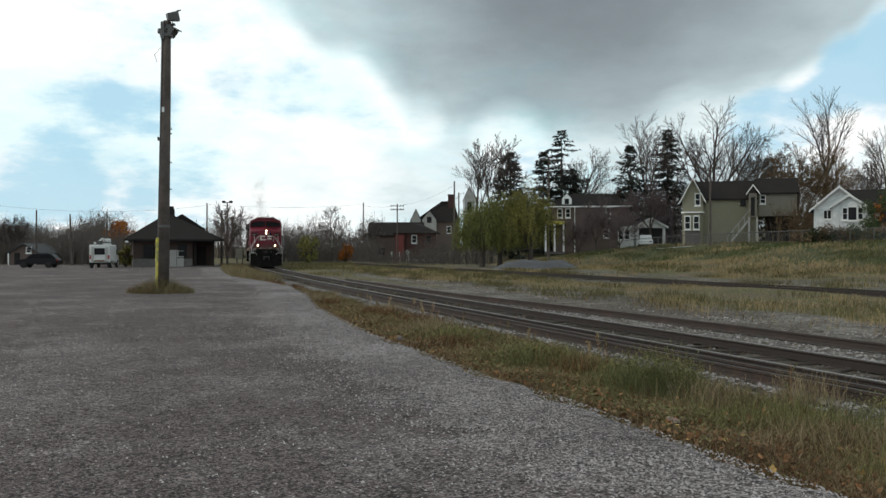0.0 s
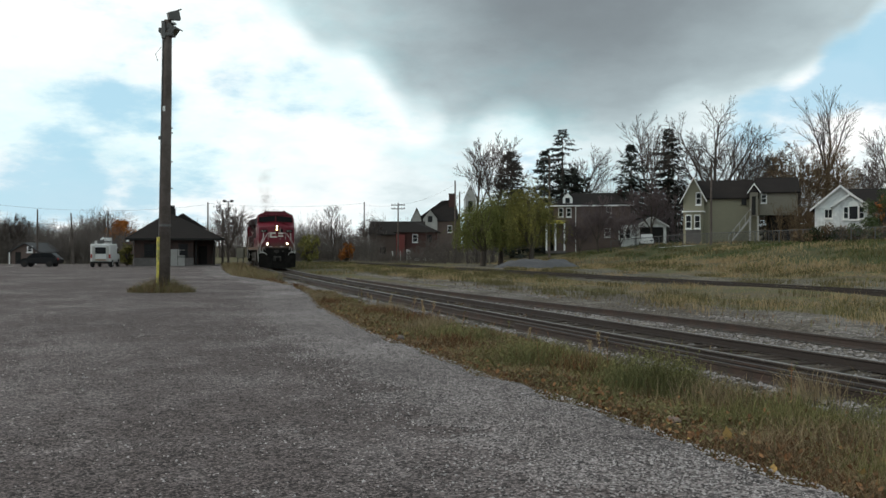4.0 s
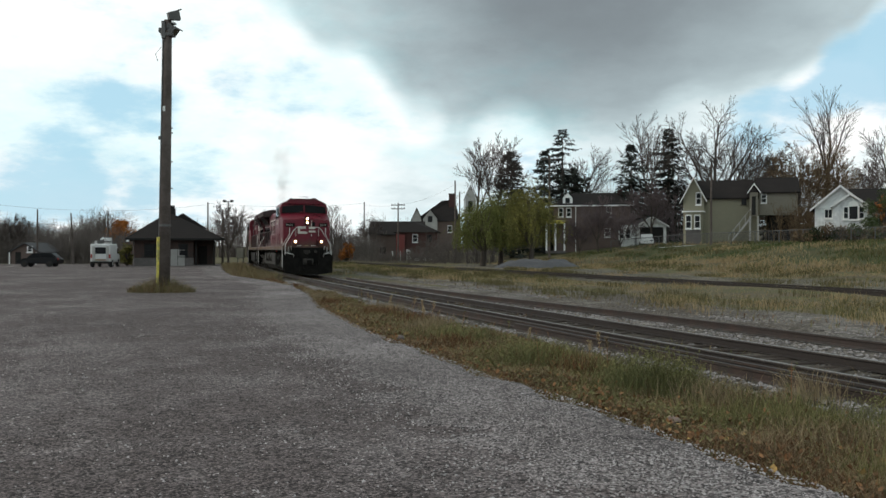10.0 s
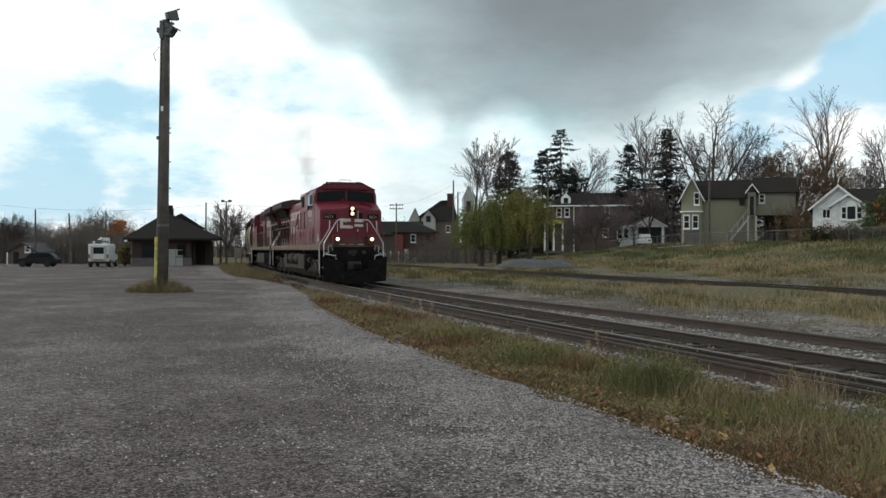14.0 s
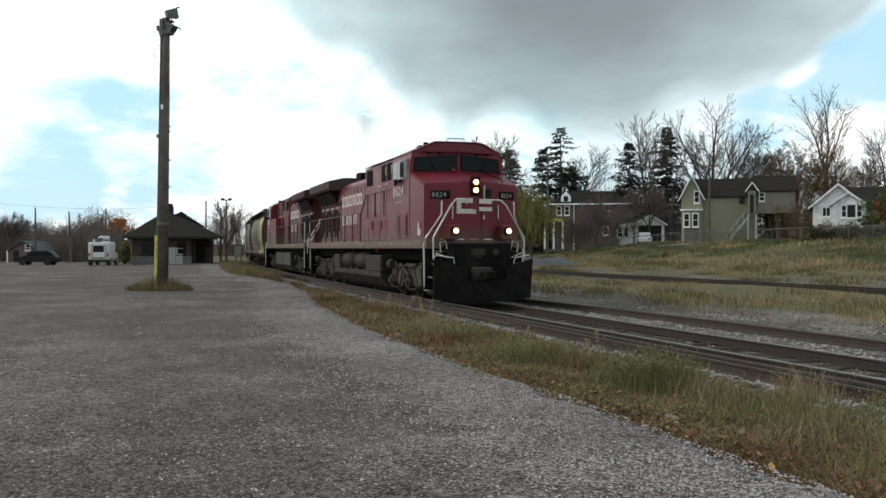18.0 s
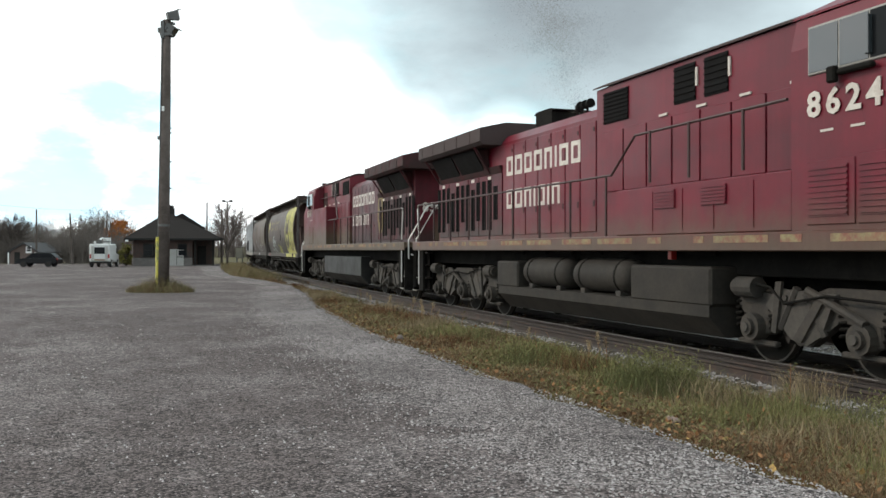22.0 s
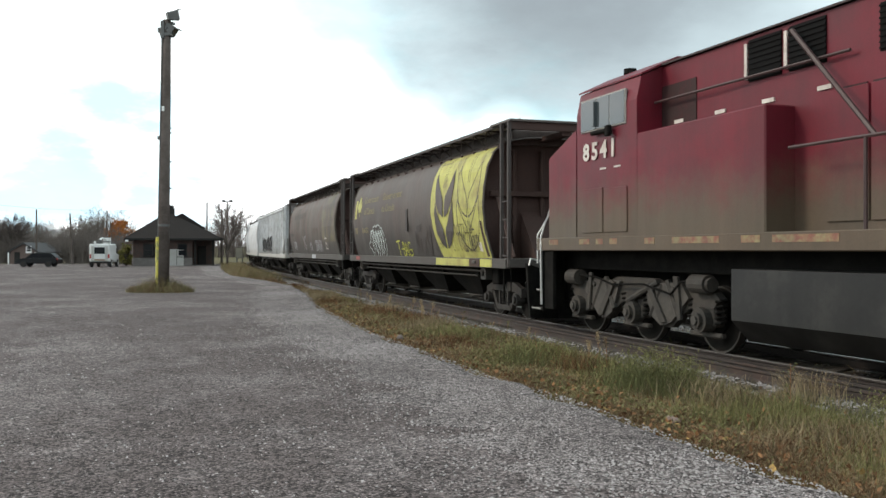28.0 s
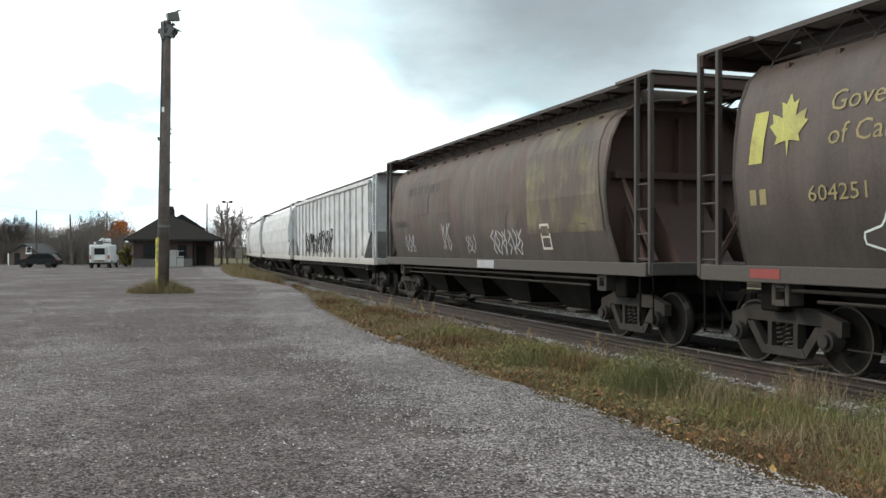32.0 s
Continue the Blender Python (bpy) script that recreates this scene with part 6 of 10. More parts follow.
        for x, w, v0, v1 in ((8.2, 1.6, 0.5, 1.3), (11.6, 1.0, 0.3, 2.2), (14.0, 1.5, 1.3, 2.5), (6.6, 0.7, 0.5, 1.1)):
            edge = [(b(x) + 0.12 * math.sin(v * 5), v) for v in [v0 + (v1 - v0) * i / 6 for i in range(7)]]
            decal("rust_patch", edge + [(u + w + 0.15 * math.sin(7 * v), v) for u, v in edge[::-1]], rust, t, lift=0.008, label="rusty patch on the curved side")
        PALE = surface("pale_spray", (0.36, 0.36, 0.38), 0.6, vary=0.4)
        rng = random.Random(12)
        for x, v, w, h, m in ((14.9, 0.2, 1.0, 0.5, M_TAGWHITE), (11.2, 0.25, 0.7, 0.7, M_TAGWHITE), (9.4, 0.2, 0.7, 0.4, M_TAGWHITE), (7.6, 0.15, 1.9, 0.55, M_TAGWHITE)):
            for j in range(int(w / 0.16)):
                u = b(x) + 0.16 * j
                painted([(u + rng.uniform(-0.14, 0.14), v + h * q / 4 + rng.uniform(-0.04, 0.04)) for q in range(5)], 0.04, PALE, t, name="graffiti")
        for x0, x1, v0, v1 in ((4.9, 4.45, 0.25, 0.3), (4.9, 4.45, 0.75, 0.8), (4.9, 4.85, 0.25, 0.8), (4.5, 4.45, 0.25, 0.8), (4.9, 4.45, 0.5, 0.54)):
            decal("white_frame", [(b(x0), v0), (b(x1), v0), (b(x1), v1), (b(x0), v1)], M_WHITE, t)
        for q in range(6):
            decal("faded_block", [(b(14.6 - 0.55 * q), 1.9), (b(14.25 - 0.55 * q), 1.9), (b(14.25 - 0.55 * q), 2.15), (b(14.6 - 0.55 * q), 2.15)], M_SILL, t)
        for q in range(6):
            decal("mark_block", [(b(16.0 - 0.22 * q), 0.98), (b(15.86 - 0.22 * q), 0.98), (b(15.86 - 0.22 * q), 1.16), (b(16.0 - 0.22 * q), 1.16)], M_SILL, t)
        part("pale_sill_paint", B(b(8.6), b(7.5), -1.548, -1.541, 1.22, 1.41), surface("pale_sill_spray", (0.3, 0.3, 0.32), 0.6, vary=0.5), t)
    return t


def white_grain_car(label, H, ribbed):
    """A white covered hopper: ribbed flat sides, or smooth rounded ones."""
    t = thing("grain_car", pose(0, 0, 0), label, "freight car", "grain cars of the train")
    bx = H - 1.5
    low, top = 1.35, 4.4
    if ribbed:
        prof = [(-1.52, low), (-1.54, 4.12), (-1.35, 4.34), (-0.6, 4.48), (0.6, 4.48), (1.35, 4.34), (1.54, 4.12), (1.52, low)]
    else:
        prof = [(-1.46, low), (-1.58, 2.2), (-1.6, 3.0), (-1.5, 3.75), (-1.25, 4.2), (-0.7, 4.44), (0.7, 4.44), (1.25, 4.2), (1.5, 3.75), (1.6, 3.0), (1.58, 2.2), (1.46, low)]
    # the ends slope in towards the foot
    bm = bmesh.new()
    secs = [(-bx, 0.45), (-bx + 1.1, 0.0), (bx - 1.1, 0.0), (bx, 0.45)]
    rings = []
    for x, up in secs:
        rings.append([bm.verts.new((x, y, z if z > 2.0 else low + up * 2.2)) for y, z in prof])
    for a, b in zip(rings, rings[1:]):
        for j in range(len(prof) - 1):
            bm.faces.new((a[j], b[j], b[j + 1], a[j + 1]))
        bm.faces.new((a[-1], b[-1], b[0], a[0]))
    bm.faces.new(rings[0]), bm.faces.new(rings[-1][::-1])
    bmesh.ops.recalc_face_normals(bm, faces=bm.faces)
    part("body", bm, M_CARWHITE, t)
    if ribbed:
        for side in (-1, 1):
            for k in range(17):
                x = -bx + 0.12 + (2 * bx - 0.24) * k / 16
                z0 = low if 1 < k < 15 else low + (0.95 if k in (0, 16) else 0.1)
                a, b = sorted((side * 1.53, side * 1.6))
                part("side_rib", P([(x - 0.05, z0), (x + 0.05, z0), (x + 0.04, 4.12), (x - 0.04, 4.12)], a, b, "y"), M_CARWHITE, t)
            a, b = sorted((side * 1.5, side * 1.62))
            part("top_chord", B(-bx, bx, a, b, 4.1, 4.24, 0.015), M_CARWHITE, t)
    for side in (-1, 1):
        a, b = sorted((side * 1.44, side * 1.56))
        part("side_sill", B(-H + 0.75, H - 0.75, a, b, 1.12, 1.36, 0.012), M_CARWHITE, t)
        y0, y1 = sorted((side * 0.7, side * 1.0))
        part("roof_walkway", B(-H + 0.8, H - 0.8, y0, y1, 4.52, 4.56, 0.006), M_GALV, t)
        for o in (-1, 1):
            xo, xi = o * (H - 0.7), o * (H - 1.15)
            ladder(t, min(xo, xi), max(xo, xi), side * 1.5, 1.2, 4.4, 8, M_CARWHITE)
            part("end_brace", T([(o * (H - 0.8), side * 1.45, 1.35), (o * (bx - 0.05), side * 1.45, 3.4)], 0.05, 5), M_CARWHITE, t)
    for o in (-1, 1):
        part("end_platform_top", B(*sorted((o * (H - 0.65), o * (bx + 0.02))), -1.4, 1.4, 4.4, 4.45, 0.01), M_GALV, t)
        part("corner_post", B(o * (H - 0.75) - 0.05, o * (H - 0.75) + 0.05, -0.1, 0.1, 1.2, 4.4), M_CARWHITE, t)
    part("roof_hatch", B(-bx + 0.5, bx - 0.5, -0.4, 0.4, 4.45, 4.56, 0.03), M_CARWHITE, t)
    car_frame(t, H, M_CARWHITE, 1.34)
    chutes(t, H, 3, 1.34, M_BLACK)
    if ribbed:
        rng = random.Random(8)
        y = -1.612
        for j in range(22):
            x, z = -5.2 + 0.34 * j, 1.48 + rng.uniform(0, 0.15)
            h = rng.uniform(0.5, 1.0)
            pts = [(x + 0.2 * math.sin(2.2 * q + j) + rng.uniform(-0.08, 0.08), y, z + h * (0.5 - 0.5 * math.cos(0.9 * q)) + 0.03 * q) for q in range(6)]
            part("graffiti", T(pts, 0.022, 4), M_TAGBLACK, t, "black spray-painted scrawl")
    return t


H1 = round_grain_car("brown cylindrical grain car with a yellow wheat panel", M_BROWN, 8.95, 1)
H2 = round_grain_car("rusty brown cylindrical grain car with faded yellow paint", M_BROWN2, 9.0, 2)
H3 = white_grain_car("white ribbed grain car with black graffiti along its foot", 10.6, True)
H4 = white_grain_car("white smooth-sided grain car", 10.2, False)
tagged(H4, "white smooth-sided grain car behind the ribbed one")
TRAIN += [(H1, 44.7, 62.55), (H2, 62.55, 80.6), (H3, 80.6, 102.0), (H4, 102.0, 122.5)]
for k_ in range(3):
    TRAIN.append((white_grain_car("white smooth-sided grain car behind the ribbed one", 10.3, False), 122.5 + 20.7 * k_, 143.2 + 20.7 * k_))

# ---- materials of the surroundings ----
M_BARK = surface("grey_brown_bark", (0.072, 0.06, 0.052), 0.95, grain=10, stain=1, vary=0.4, bump=0.4, spec=0.1)
M_TWIG = surface("bare_twigs", (0.085, 0.07, 0.064), 0.95, grain=4, stain=0.4, vary=0.3, bump=0, per_piece=0.5, spec=0.1)
M_TWIGBROWN = surface("russet_twigs", (0.15, 0.105, 0.065), 0.95, grain=4, stain=0.4, vary=0.3, bump=0, per_piece=0.6, spec=0.1)
# lightened: some of the distance haze is mixed into these twigs
M_TWIGDARK = surface("dark_thicket_twigs", (0.105, 0.085, 0.077), 0.95, grain=4, stain=0.3, vary=0.3, bump=0, per_piece=0.6, spec=0.1)
M_TWIGPURPLE = surface("purple_brown_twigs", (0.125, 0.097, 0.098), 0.95, grain=4, stain=0.3, vary=0.3, bump=0, per_piece=0.5, spec=0.1)
# paler than the near twigs, with the haze put into the colour
M_WOODS = surface("hazy_woods_twigs", (0.12, 0.103, 0.093), 0.95, grain=4, stain=0.1, vary=0.4, bump=0, per_piece=0.5, spec=0.1)
# needle colour raised a little to take in haze
M_NEEDLE = surface("dark_conifer_needles", (0.04, 0.045, 0.038), 0.9, grain=6, stain=0.5, vary=0.4, bump=0, per_piece=0.6, spec=0.1)
M_WILLOW = surface("yellow_green_leaves", (0.2, 0.18, 0.05), 0.85, grain=3, stain=0.35, vary=0.4, bump=0, per_piece=0.8, second=(0.13, 0.125, 0.04), share=0.5, spec=0.15)
M_ORANGE = surface("orange_autumn_leaves", (0.36, 0.13, 0.03), 0.85, grain=3, stain=0.5, vary=0.4, bump=0, per_piece=0.7, spec=0.15)
M_EVERGREEN = surface("shrub_leaves", (0.045, 0.06, 0.025), 0.85, grain=3, stain=0.5, vary=0.4, bump=0, per_piece=0.7, spec=0.15)
M_POLEWOOD = surface("weathered_pole_wood", (0.12, 0.1, 0.09), 0.9, grain=12, stain=0.6, vary=0.4, bump=0.4, second=(0.075, 0.06, 0.053), share=0.5, spec=0.2)
M_GUARD = surface("yellow_pole_guard", (0.62, 0.52, 0.07), 0.7, grain=20, stain=2, vary=0.35, bump=0.1, second=(0.25, 0.24, 0.1), share=0.4)
M_FIXTURE = surface("grey_lamp_housing", (0.11, 0.11, 0.107), 0.6, 0.3, vary=0.25, bump=0.1)
M_BRICK = surface("dark_red_brick", (0.066, 0.03, 0.026), 0.9, grain=9, stain=0.6, vary=0.35, bump=0.3, per_piece=0.25)
M_BRICKBROWN = surface("brown_brick", (0.115, 0.082, 0.07), 0.9, grain=9, stain=0.6, vary=0.35, bump=0.3)
M_FIELDSTONE = surface("grey_foundation_stone", (0.11, 0.1, 0.095), 0.9, grain=5, stain=1.2, vary=0.45, bump=0.4, per_piece=0.4)
M_SLATE = surface("dark_roof_shingle", (0.022, 0.019, 0.018), 0.95, grain=8, stain=0.6, vary=0.4, bump=0.3, spec=0.08)
M_SLATEGREY = surface("grey_roof_shingle", (0.05, 0.048, 0.05), 0.9, grain=8, stain=0.6, vary=0.35, bump=0.3)
M_TRIM = surface("white_house_trim", (0.78, 0.78, 0.76), 0.6, vary=0.15, bump=0.05)
M_SIDING = surface("white_siding", (0.78, 0.79, 0.78), 0.65, grain=12, stain=0.8, vary=0.14, bump=0.1)
M_WHITESTONE = surface("pale_stone_veneer", (0.62, 0.63, 0.63), 0.8, grain=4, stain=2.2, vary=0.4, bump=0.4)
M_CREAM = surface("olive_cream_siding", (0.215, 0.2, 0.14), 0.75, grain=12, stain=0.7, vary=0.2, bump=0.15)
M_BEIGE = surface("beige_siding", (0.19, 0.172, 0.135), 0.75, grain=12, stain=0.7, vary=0.2, bump=0.15)
M_GREYTRIM = surface("weathered_grey_trim", (0.36, 0.35, 0.33), 0.75, grain=10, stain=1, vary=0.25, bump=0.1)
M_WILLOWDARK = surface("dull_green_leaves", (0.1, 0.105, 0.032), 0.85, grain=3, stain=0.35, vary=0.4, bump=0, per_piece=0.8, spec=0.15)
M_PANE = glass("window_glass", (0.012, 0.013, 0.015), 0.1, 0.14)
M_DARK = surface("dark_recess", (0.012, 0.011, 0.01), 0.9, vary=0.2, bump=0)
M_FENCE = surface("galvanised_fence", (0.1, 0.1, 0.1), 0.6, 0.3, vary=0.2, bump=0)
M_GREYPILE = surface("grey_gravel_heap", (0.065, 0.065, 0.07), 0.95, grain=6, stain=0.9, vary=0.4, bump=0.7, dist=0.06)
M_CARPAINT = surface("black_car_paint", (0.008, 0.008, 0.009), 0.4, vary=0.1, bump=0, spec=0.2)
M_VANWHITE = surface("white_van_paint", (0.55, 0.55, 0.54), 0.4, grain=10, stain=1.2, vary=0.15, bump=0)
M_TYRE = surface("black_tyre", (0.015, 0.015, 0.015), 0.9, vary=0.2, bump=0.1)
M_DRIVE = surface("pale_concrete_drive", (0.3, 0.29, 0.27), 0.9, grain=5, stain=0.8, vary=0.25, bump=0.1)


# ---- trees ----
class Web:
    """Thin limbs gathered in one mesh."""

    def __init__(self):
        self.v, self.f = [], []

    def limb(self, a, b, ra, rb, sides=4):
        d = (b - a).normalized()
        p = d.cross(Vector((0.3, 0.1, 1)) if abs(d.z) < 0.95 else Vector((1, 0, 0))).normalized()
        q = d.cross(p)
        i = len(self.v)
        for c, r in ((a, ra), (b, rb)):
            for k in range(sides):
                w = 2 * math.pi * k / sides
                self.v.append(c + (p * math.cos(w) + q * math.sin(w)) * r)
        for k in range(sides):
            j = (k + 1) % sides
            self.f.append((i + k, i + j, i + sides + j, i + sides + k))

    def spike(self, a, b, r):
        d = (b - a).normalized()
        p = d.cross(Vector((0.3, 0.1, 1)) if abs(d.z) < 0.95 else Vector((1, 0, 0))).normalized() * r
        q = d.cross(p)
        i = len(self.v)
        self.v += [a + p, a - p * 0.5 + q * 0.87, a - p * 0.5 - q * 0.87, b]
        self.f += [(i, i + 1, i + 3), (i + 1, i + 2, i + 3), (i + 2, i, i + 3)]

    def leaf(self, c, d, n, l, w):
        s = d.cross(n).normalized() * w
        i = len(self.v)
        self.v += [c - s * 0.2, c + d * l * 0.45 - s, c + d * l, c + d * l * 0.45 + s]
        self.f.append((i, i + 1, i + 2, i + 3))


def rand_dir(rng):
    while True:
        v = Vector((rng.uniform(-1, 1), rng.uniform(-1, 1), rng.uniform(-1, 1)))
        if 0.05 < v.length < 1:
            return v.normalized()


def bare_tree(x, y, h, label, seed, spread=0.9, fork=0.3, levels=4, mat=None, name="bare_tree", leaves=None, thick=0.02, kids=4):
    """A leafless tree: the trunk parts into limbs, along which branches, twigs and twiglets grow, each thinner than the last."""
    rng = random.Random(seed)
    h -= gz(x, y)
    t = thing(name, pose(x, y, gz(x, y) - 0.1), label, "tree", "trees")
    trunk, crown, foliage = Web(), Web(), Web()

    def aside(d, angle, turn):
        """The direction d bent by an angle, turned about d."""
        a = d.cross(Vector((0.2, 0.1, 1)) if abs(d.z) < 0.95 else Vector((1, 0, 0))).normalized()
        b = d.cross(a)
        return (d * math.cos(angle) + (a * math.cos(turn) + b * math.sin(turn)) * math.sin(angle)).normalized()

    def grow(p, d, length, r, level):
        w = trunk if level <= 1 else crown
        if level >= 4:
            crown.spike(p, p + (d + rand_dir(rng) * 0.15 + Vector((0, 0, 0.1))).normalized() * length, 0.027)
            if leaves and rng.random() < 0.5:
                foliage.leaf(p + d * length * 0.7, rand_dir(rng), rand_dir(rng), rng.uniform(0.12, 0.26), 0.08)
            return
        n = (5, 7, 5, 4)[level]
        turn = rng.uniform(0, 6.283)
        for k in range(n):
            f = (k + 1) / n
            d = (d + rand_dir(rng) * (0.12 if level < 2 else 0.13) + Vector((0, 0, 0.05))).normalized()
            q = p + d * length / n
            ra, rb = r * (1 - 0.7 * (k / n)), r * (1 - 0.7 * f)
            w.limb(p, q, max(ra, 0.024), max(rb, 0.018), 7 if level == 0 else (5 if level == 1 else 3))
            p = q
            if level < levels and f > 0.21:
                for _ in range(2):
                    turn += 2.4 + rng.uniform(-0.5, 0.5)
                    ln = length * (0.6, 0.6, 0.62, 0.6)[level] * (1.1 - 0.62 * f) * rng.uniform(0.65, 1.15)
                    grow(p, aside(d, rng.uniform(0.4, 0.8) * min(1.15, 0.55 + 0.45 * spread), turn), ln, max(ra * 0.5, 0.011), level + 1)

    p, d, r = Vector((0, 0, 0)), Vector((0, 0, 1)), h * thick
    for k in range(4):
        d = (d + rand_dir(rng) * 0.05).normalized()
        q = p + d * h * fork / 4
        trunk.limb(p, q, r * (1.15 - 0.06 * k), r * (1.15 - 0.06 * (k + 1)), 8)
        p = q
    turn = rng.uniform(0, 6.283)
    for k in range(kids):
        turn += 6.283 / kids + rng.uniform(-0.4, 0.4)
        grow(p, aside(d, (0.16 if k == 0 else rng.uniform(0.3, 0.6)) * spread, turn), h * (1 - fork) * (1.0 if k == 0 else rng.uniform(0.75, 0.98)), r * (0.72 if k == 0 else 0.58), 1)
    k = h / max(v.z for v in crown.v)
    for w in (trunk, crown, foliage):
        w.v = [v * k for v in w.v]
    data_ob("trunk", trunk.v, trunk.f, M_BARK, t, smooth=True)
    data_ob("crown", crown.v, crown.f, mat or M_TWIG, t)
    if foliage.v:
        data_ob("foliage", foliage.v, foliage.f, leaves, t)
    return t


def conifer(x, y, h, label, seed, width=0.2, gaps=0.3):
    """A spruce: drooping boughs in whorls, thinning towards the top."""
    rng = random.Random(seed)
    h -= gz(x, y)
    t = thing("conifer", pose(x, y, gz(x, y) - 0.1), label, "tree", "trees")
    trunk, crown = Web(), Web()
    trunk.limb(Vector((0, 0, 0)), Vector((0, 0, h * 0.97)), h * 0.018, 0.03, 7)
    z = h * 0.06
    while z < h * 0.985:
        f = 1 - z / h
        r = h * width * 1.35 * (f ** 0.85) * rng.uniform(0.6, 1.15) + 0.2
        for k in range(rng.randint(4, 7)):
            if rng.random() < gaps * 0.4:
                continue
            a = rng.uniform(0, 6.283)
            l = r * rng.uniform(0.6, 1.12)
            out = Vector((math.cos(a), math.sin(a), 0))
            p = Vector((0, 0, z))
            n = max(3, int(l / 0.35))
            for j in range(n):
                u = (j + 1) / n
                q = Vector((0, 0, z)) + out * l * u + Vector((0, 0, -l * 0.3 * u + l * 0.22 * u * u))
                crown.limb(p, q, 0.03 * (1.1 - u) + 0.01, 0.03 * (1 - u) + 0.008, 3)
                side = out.cross(Vector((0, 0, 1)))
                for s in (-1, 1):
                    for _ in range(2):
                        d = (out * rng.uniform(0.2, 0.9) + side * s * rng.uniform(0.4, 1) + Vector((0, 0, rng.uniform(-0.7, 0.05)))).normalized()
                        crown.leaf(q + rand_dir(rng) * 0.12, d, Vector((0, 0, 1)) + rand_dir(rng) * 0.6, rng.uniform(0.5, 1.05) * (0.5 + 0.5 * f) + 0.15, rng.uniform(0.09, 0.18))
                p = q
        z += h * 0.026 * rng.uniform(0.7, 1.5) * (0.6 + f)
    data_ob("trunk", trunk.v, trunk.f, M_BARK, t, smooth=True)
    data_ob("crown", crown.v, crown.f, M_NEEDLE, t)
    return t


def leafy(name, x, y, h, r, label, mat, seed, n=3500, size=0.28, droop=0.6, category="tree"):
    """A leafy tree or shrub: stems inside clumps of many small hanging leaves with gaps between them."""
    rng = random.Random(seed)
    if category == "tree":
        h -= gz(x, y)
    t = thing(name, pose(x, y, gz(x, y) - 0.1), label, category, "trees" if category == "tree" else "shrubs")
    stems, crown = Web(), Web()
    clumps = []
    for k in range(26):
        a, f = rng.uniform(0, 6.283), rng.uniform(0.1, 1.0)
        rr = r * (0.25 + 0.75 * math.sin(math.pi * min(1, f * 0.95)) ** 0.6) * rng.uniform(0.35, 0.92)
        c = Vector((math.cos(a) * rr, math.sin(a) * rr, h * (0.1 + 0.82 * f)))
        clumps.append((c, rng.uniform(0.22, 0.42) * r))
        stems.limb(Vector((0, 0, h * 0.12 * rng.random())), c, h * 0.012 + 0.03, 0.02, 4)
    for k in range(n):
        c, cr = rng.choice(clumps)
        p = c + rand_dir(rng) * cr * rng.uniform(0.3, 1.0) ** 0.5
        d = (rand_dir(rng) * (1 - droop * 0.6) + Vector((0, 0, -droop))).normalized()
        crown.leaf(p, d, rand_dir(rng), size * rng.uniform(0.6, 1.6), size * rng.uniform(0.2, 0.45))
    data_ob("stem_tangle", stems.v, stems.f, M_BARK, t)["kind"] = "stuff"
    data_ob("crown", crown.v, crown.f, mat, t)
    return t


def willow(x, y, h, r, label, mat, seed, n=420):
    """A willow: limbs rise from a short trunk, and strands of narrow leaves hang from a broken dome."""
    rng = random.Random(seed)
    h -= gz(x, y)
    t = thing("willow", pose(x, y, gz(x, y) - 0.1), label, "tree", "trees")
    trunk, limbs, crown = Web(), Web(), Web()
    trunk.limb(Vector((0, 0, 0)), Vector((0.1, 0, h * 0.24)), 0.32, 0.24, 8)
    tips = []
    for k in range(26):
        a, f = rng.uniform(0, 6.283), rng.uniform(0.05, 0.95) ** 0.6
        tip = Vector((math.cos(a) * r * f, math.sin(a) * r * f, h * (0.98 - 0.42 * f * f) * rng.uniform(0.8, 1.0)))
        mid = Vector((tip.x * 0.45, tip.y * 0.45, h * 0.24 + (tip.z - h * 0.24) * 0.62))
        limbs.limb(Vector((0.1, 0, h * 0.22)), mid, 0.1, 0.06, 4)
        limbs.limb(mid, tip, 0.06, 0.02, 4)
        tips.append((mid, tip))
    for k in range(n):
        mid, tip = rng.choice(tips)
        p = mid.lerp(tip, rng.uniform(0.25, 1.1)) + rand_dir(rng) * r * 0.2
        out = Vector((p.x, p.y, 0)).normalized() if p.length > 0.1 else Vector((1, 0, 0))
        d = (out * rng.uniform(0, 0.5) + rand_dir(rng) * 0.35 + Vector((0, 0, rng.uniform(-0.2, 0.35)))).normalized()
        for j in range(rng.randint(12, 44)):
            p = p + d * 0.11
            if p.z < h * (0.12 + 0.22 * rng.random()):
                break
            d = (d + Vector((0, 0, -0.17)) + rand_dir(rng) * 0.1).normalized()
            for _ in range(2):
                crown.leaf(p + rand_dir(rng) * 0.1, (d + rand_dir(rng) * 0.8).normalized(), rand_dir(rng), rng.uniform(0.1, 0.22), rng.uniform(0.02, 0.045))
    data_ob("trunk", trunk.v, trunk.f, M_BARK, t, smooth=True)
    data_ob("limb_tangle", limbs.v, limbs.f, M_BARK, t)["kind"] = "stuff"
    data_ob("crown", crown.v, crown.f, mat, t)
    return t


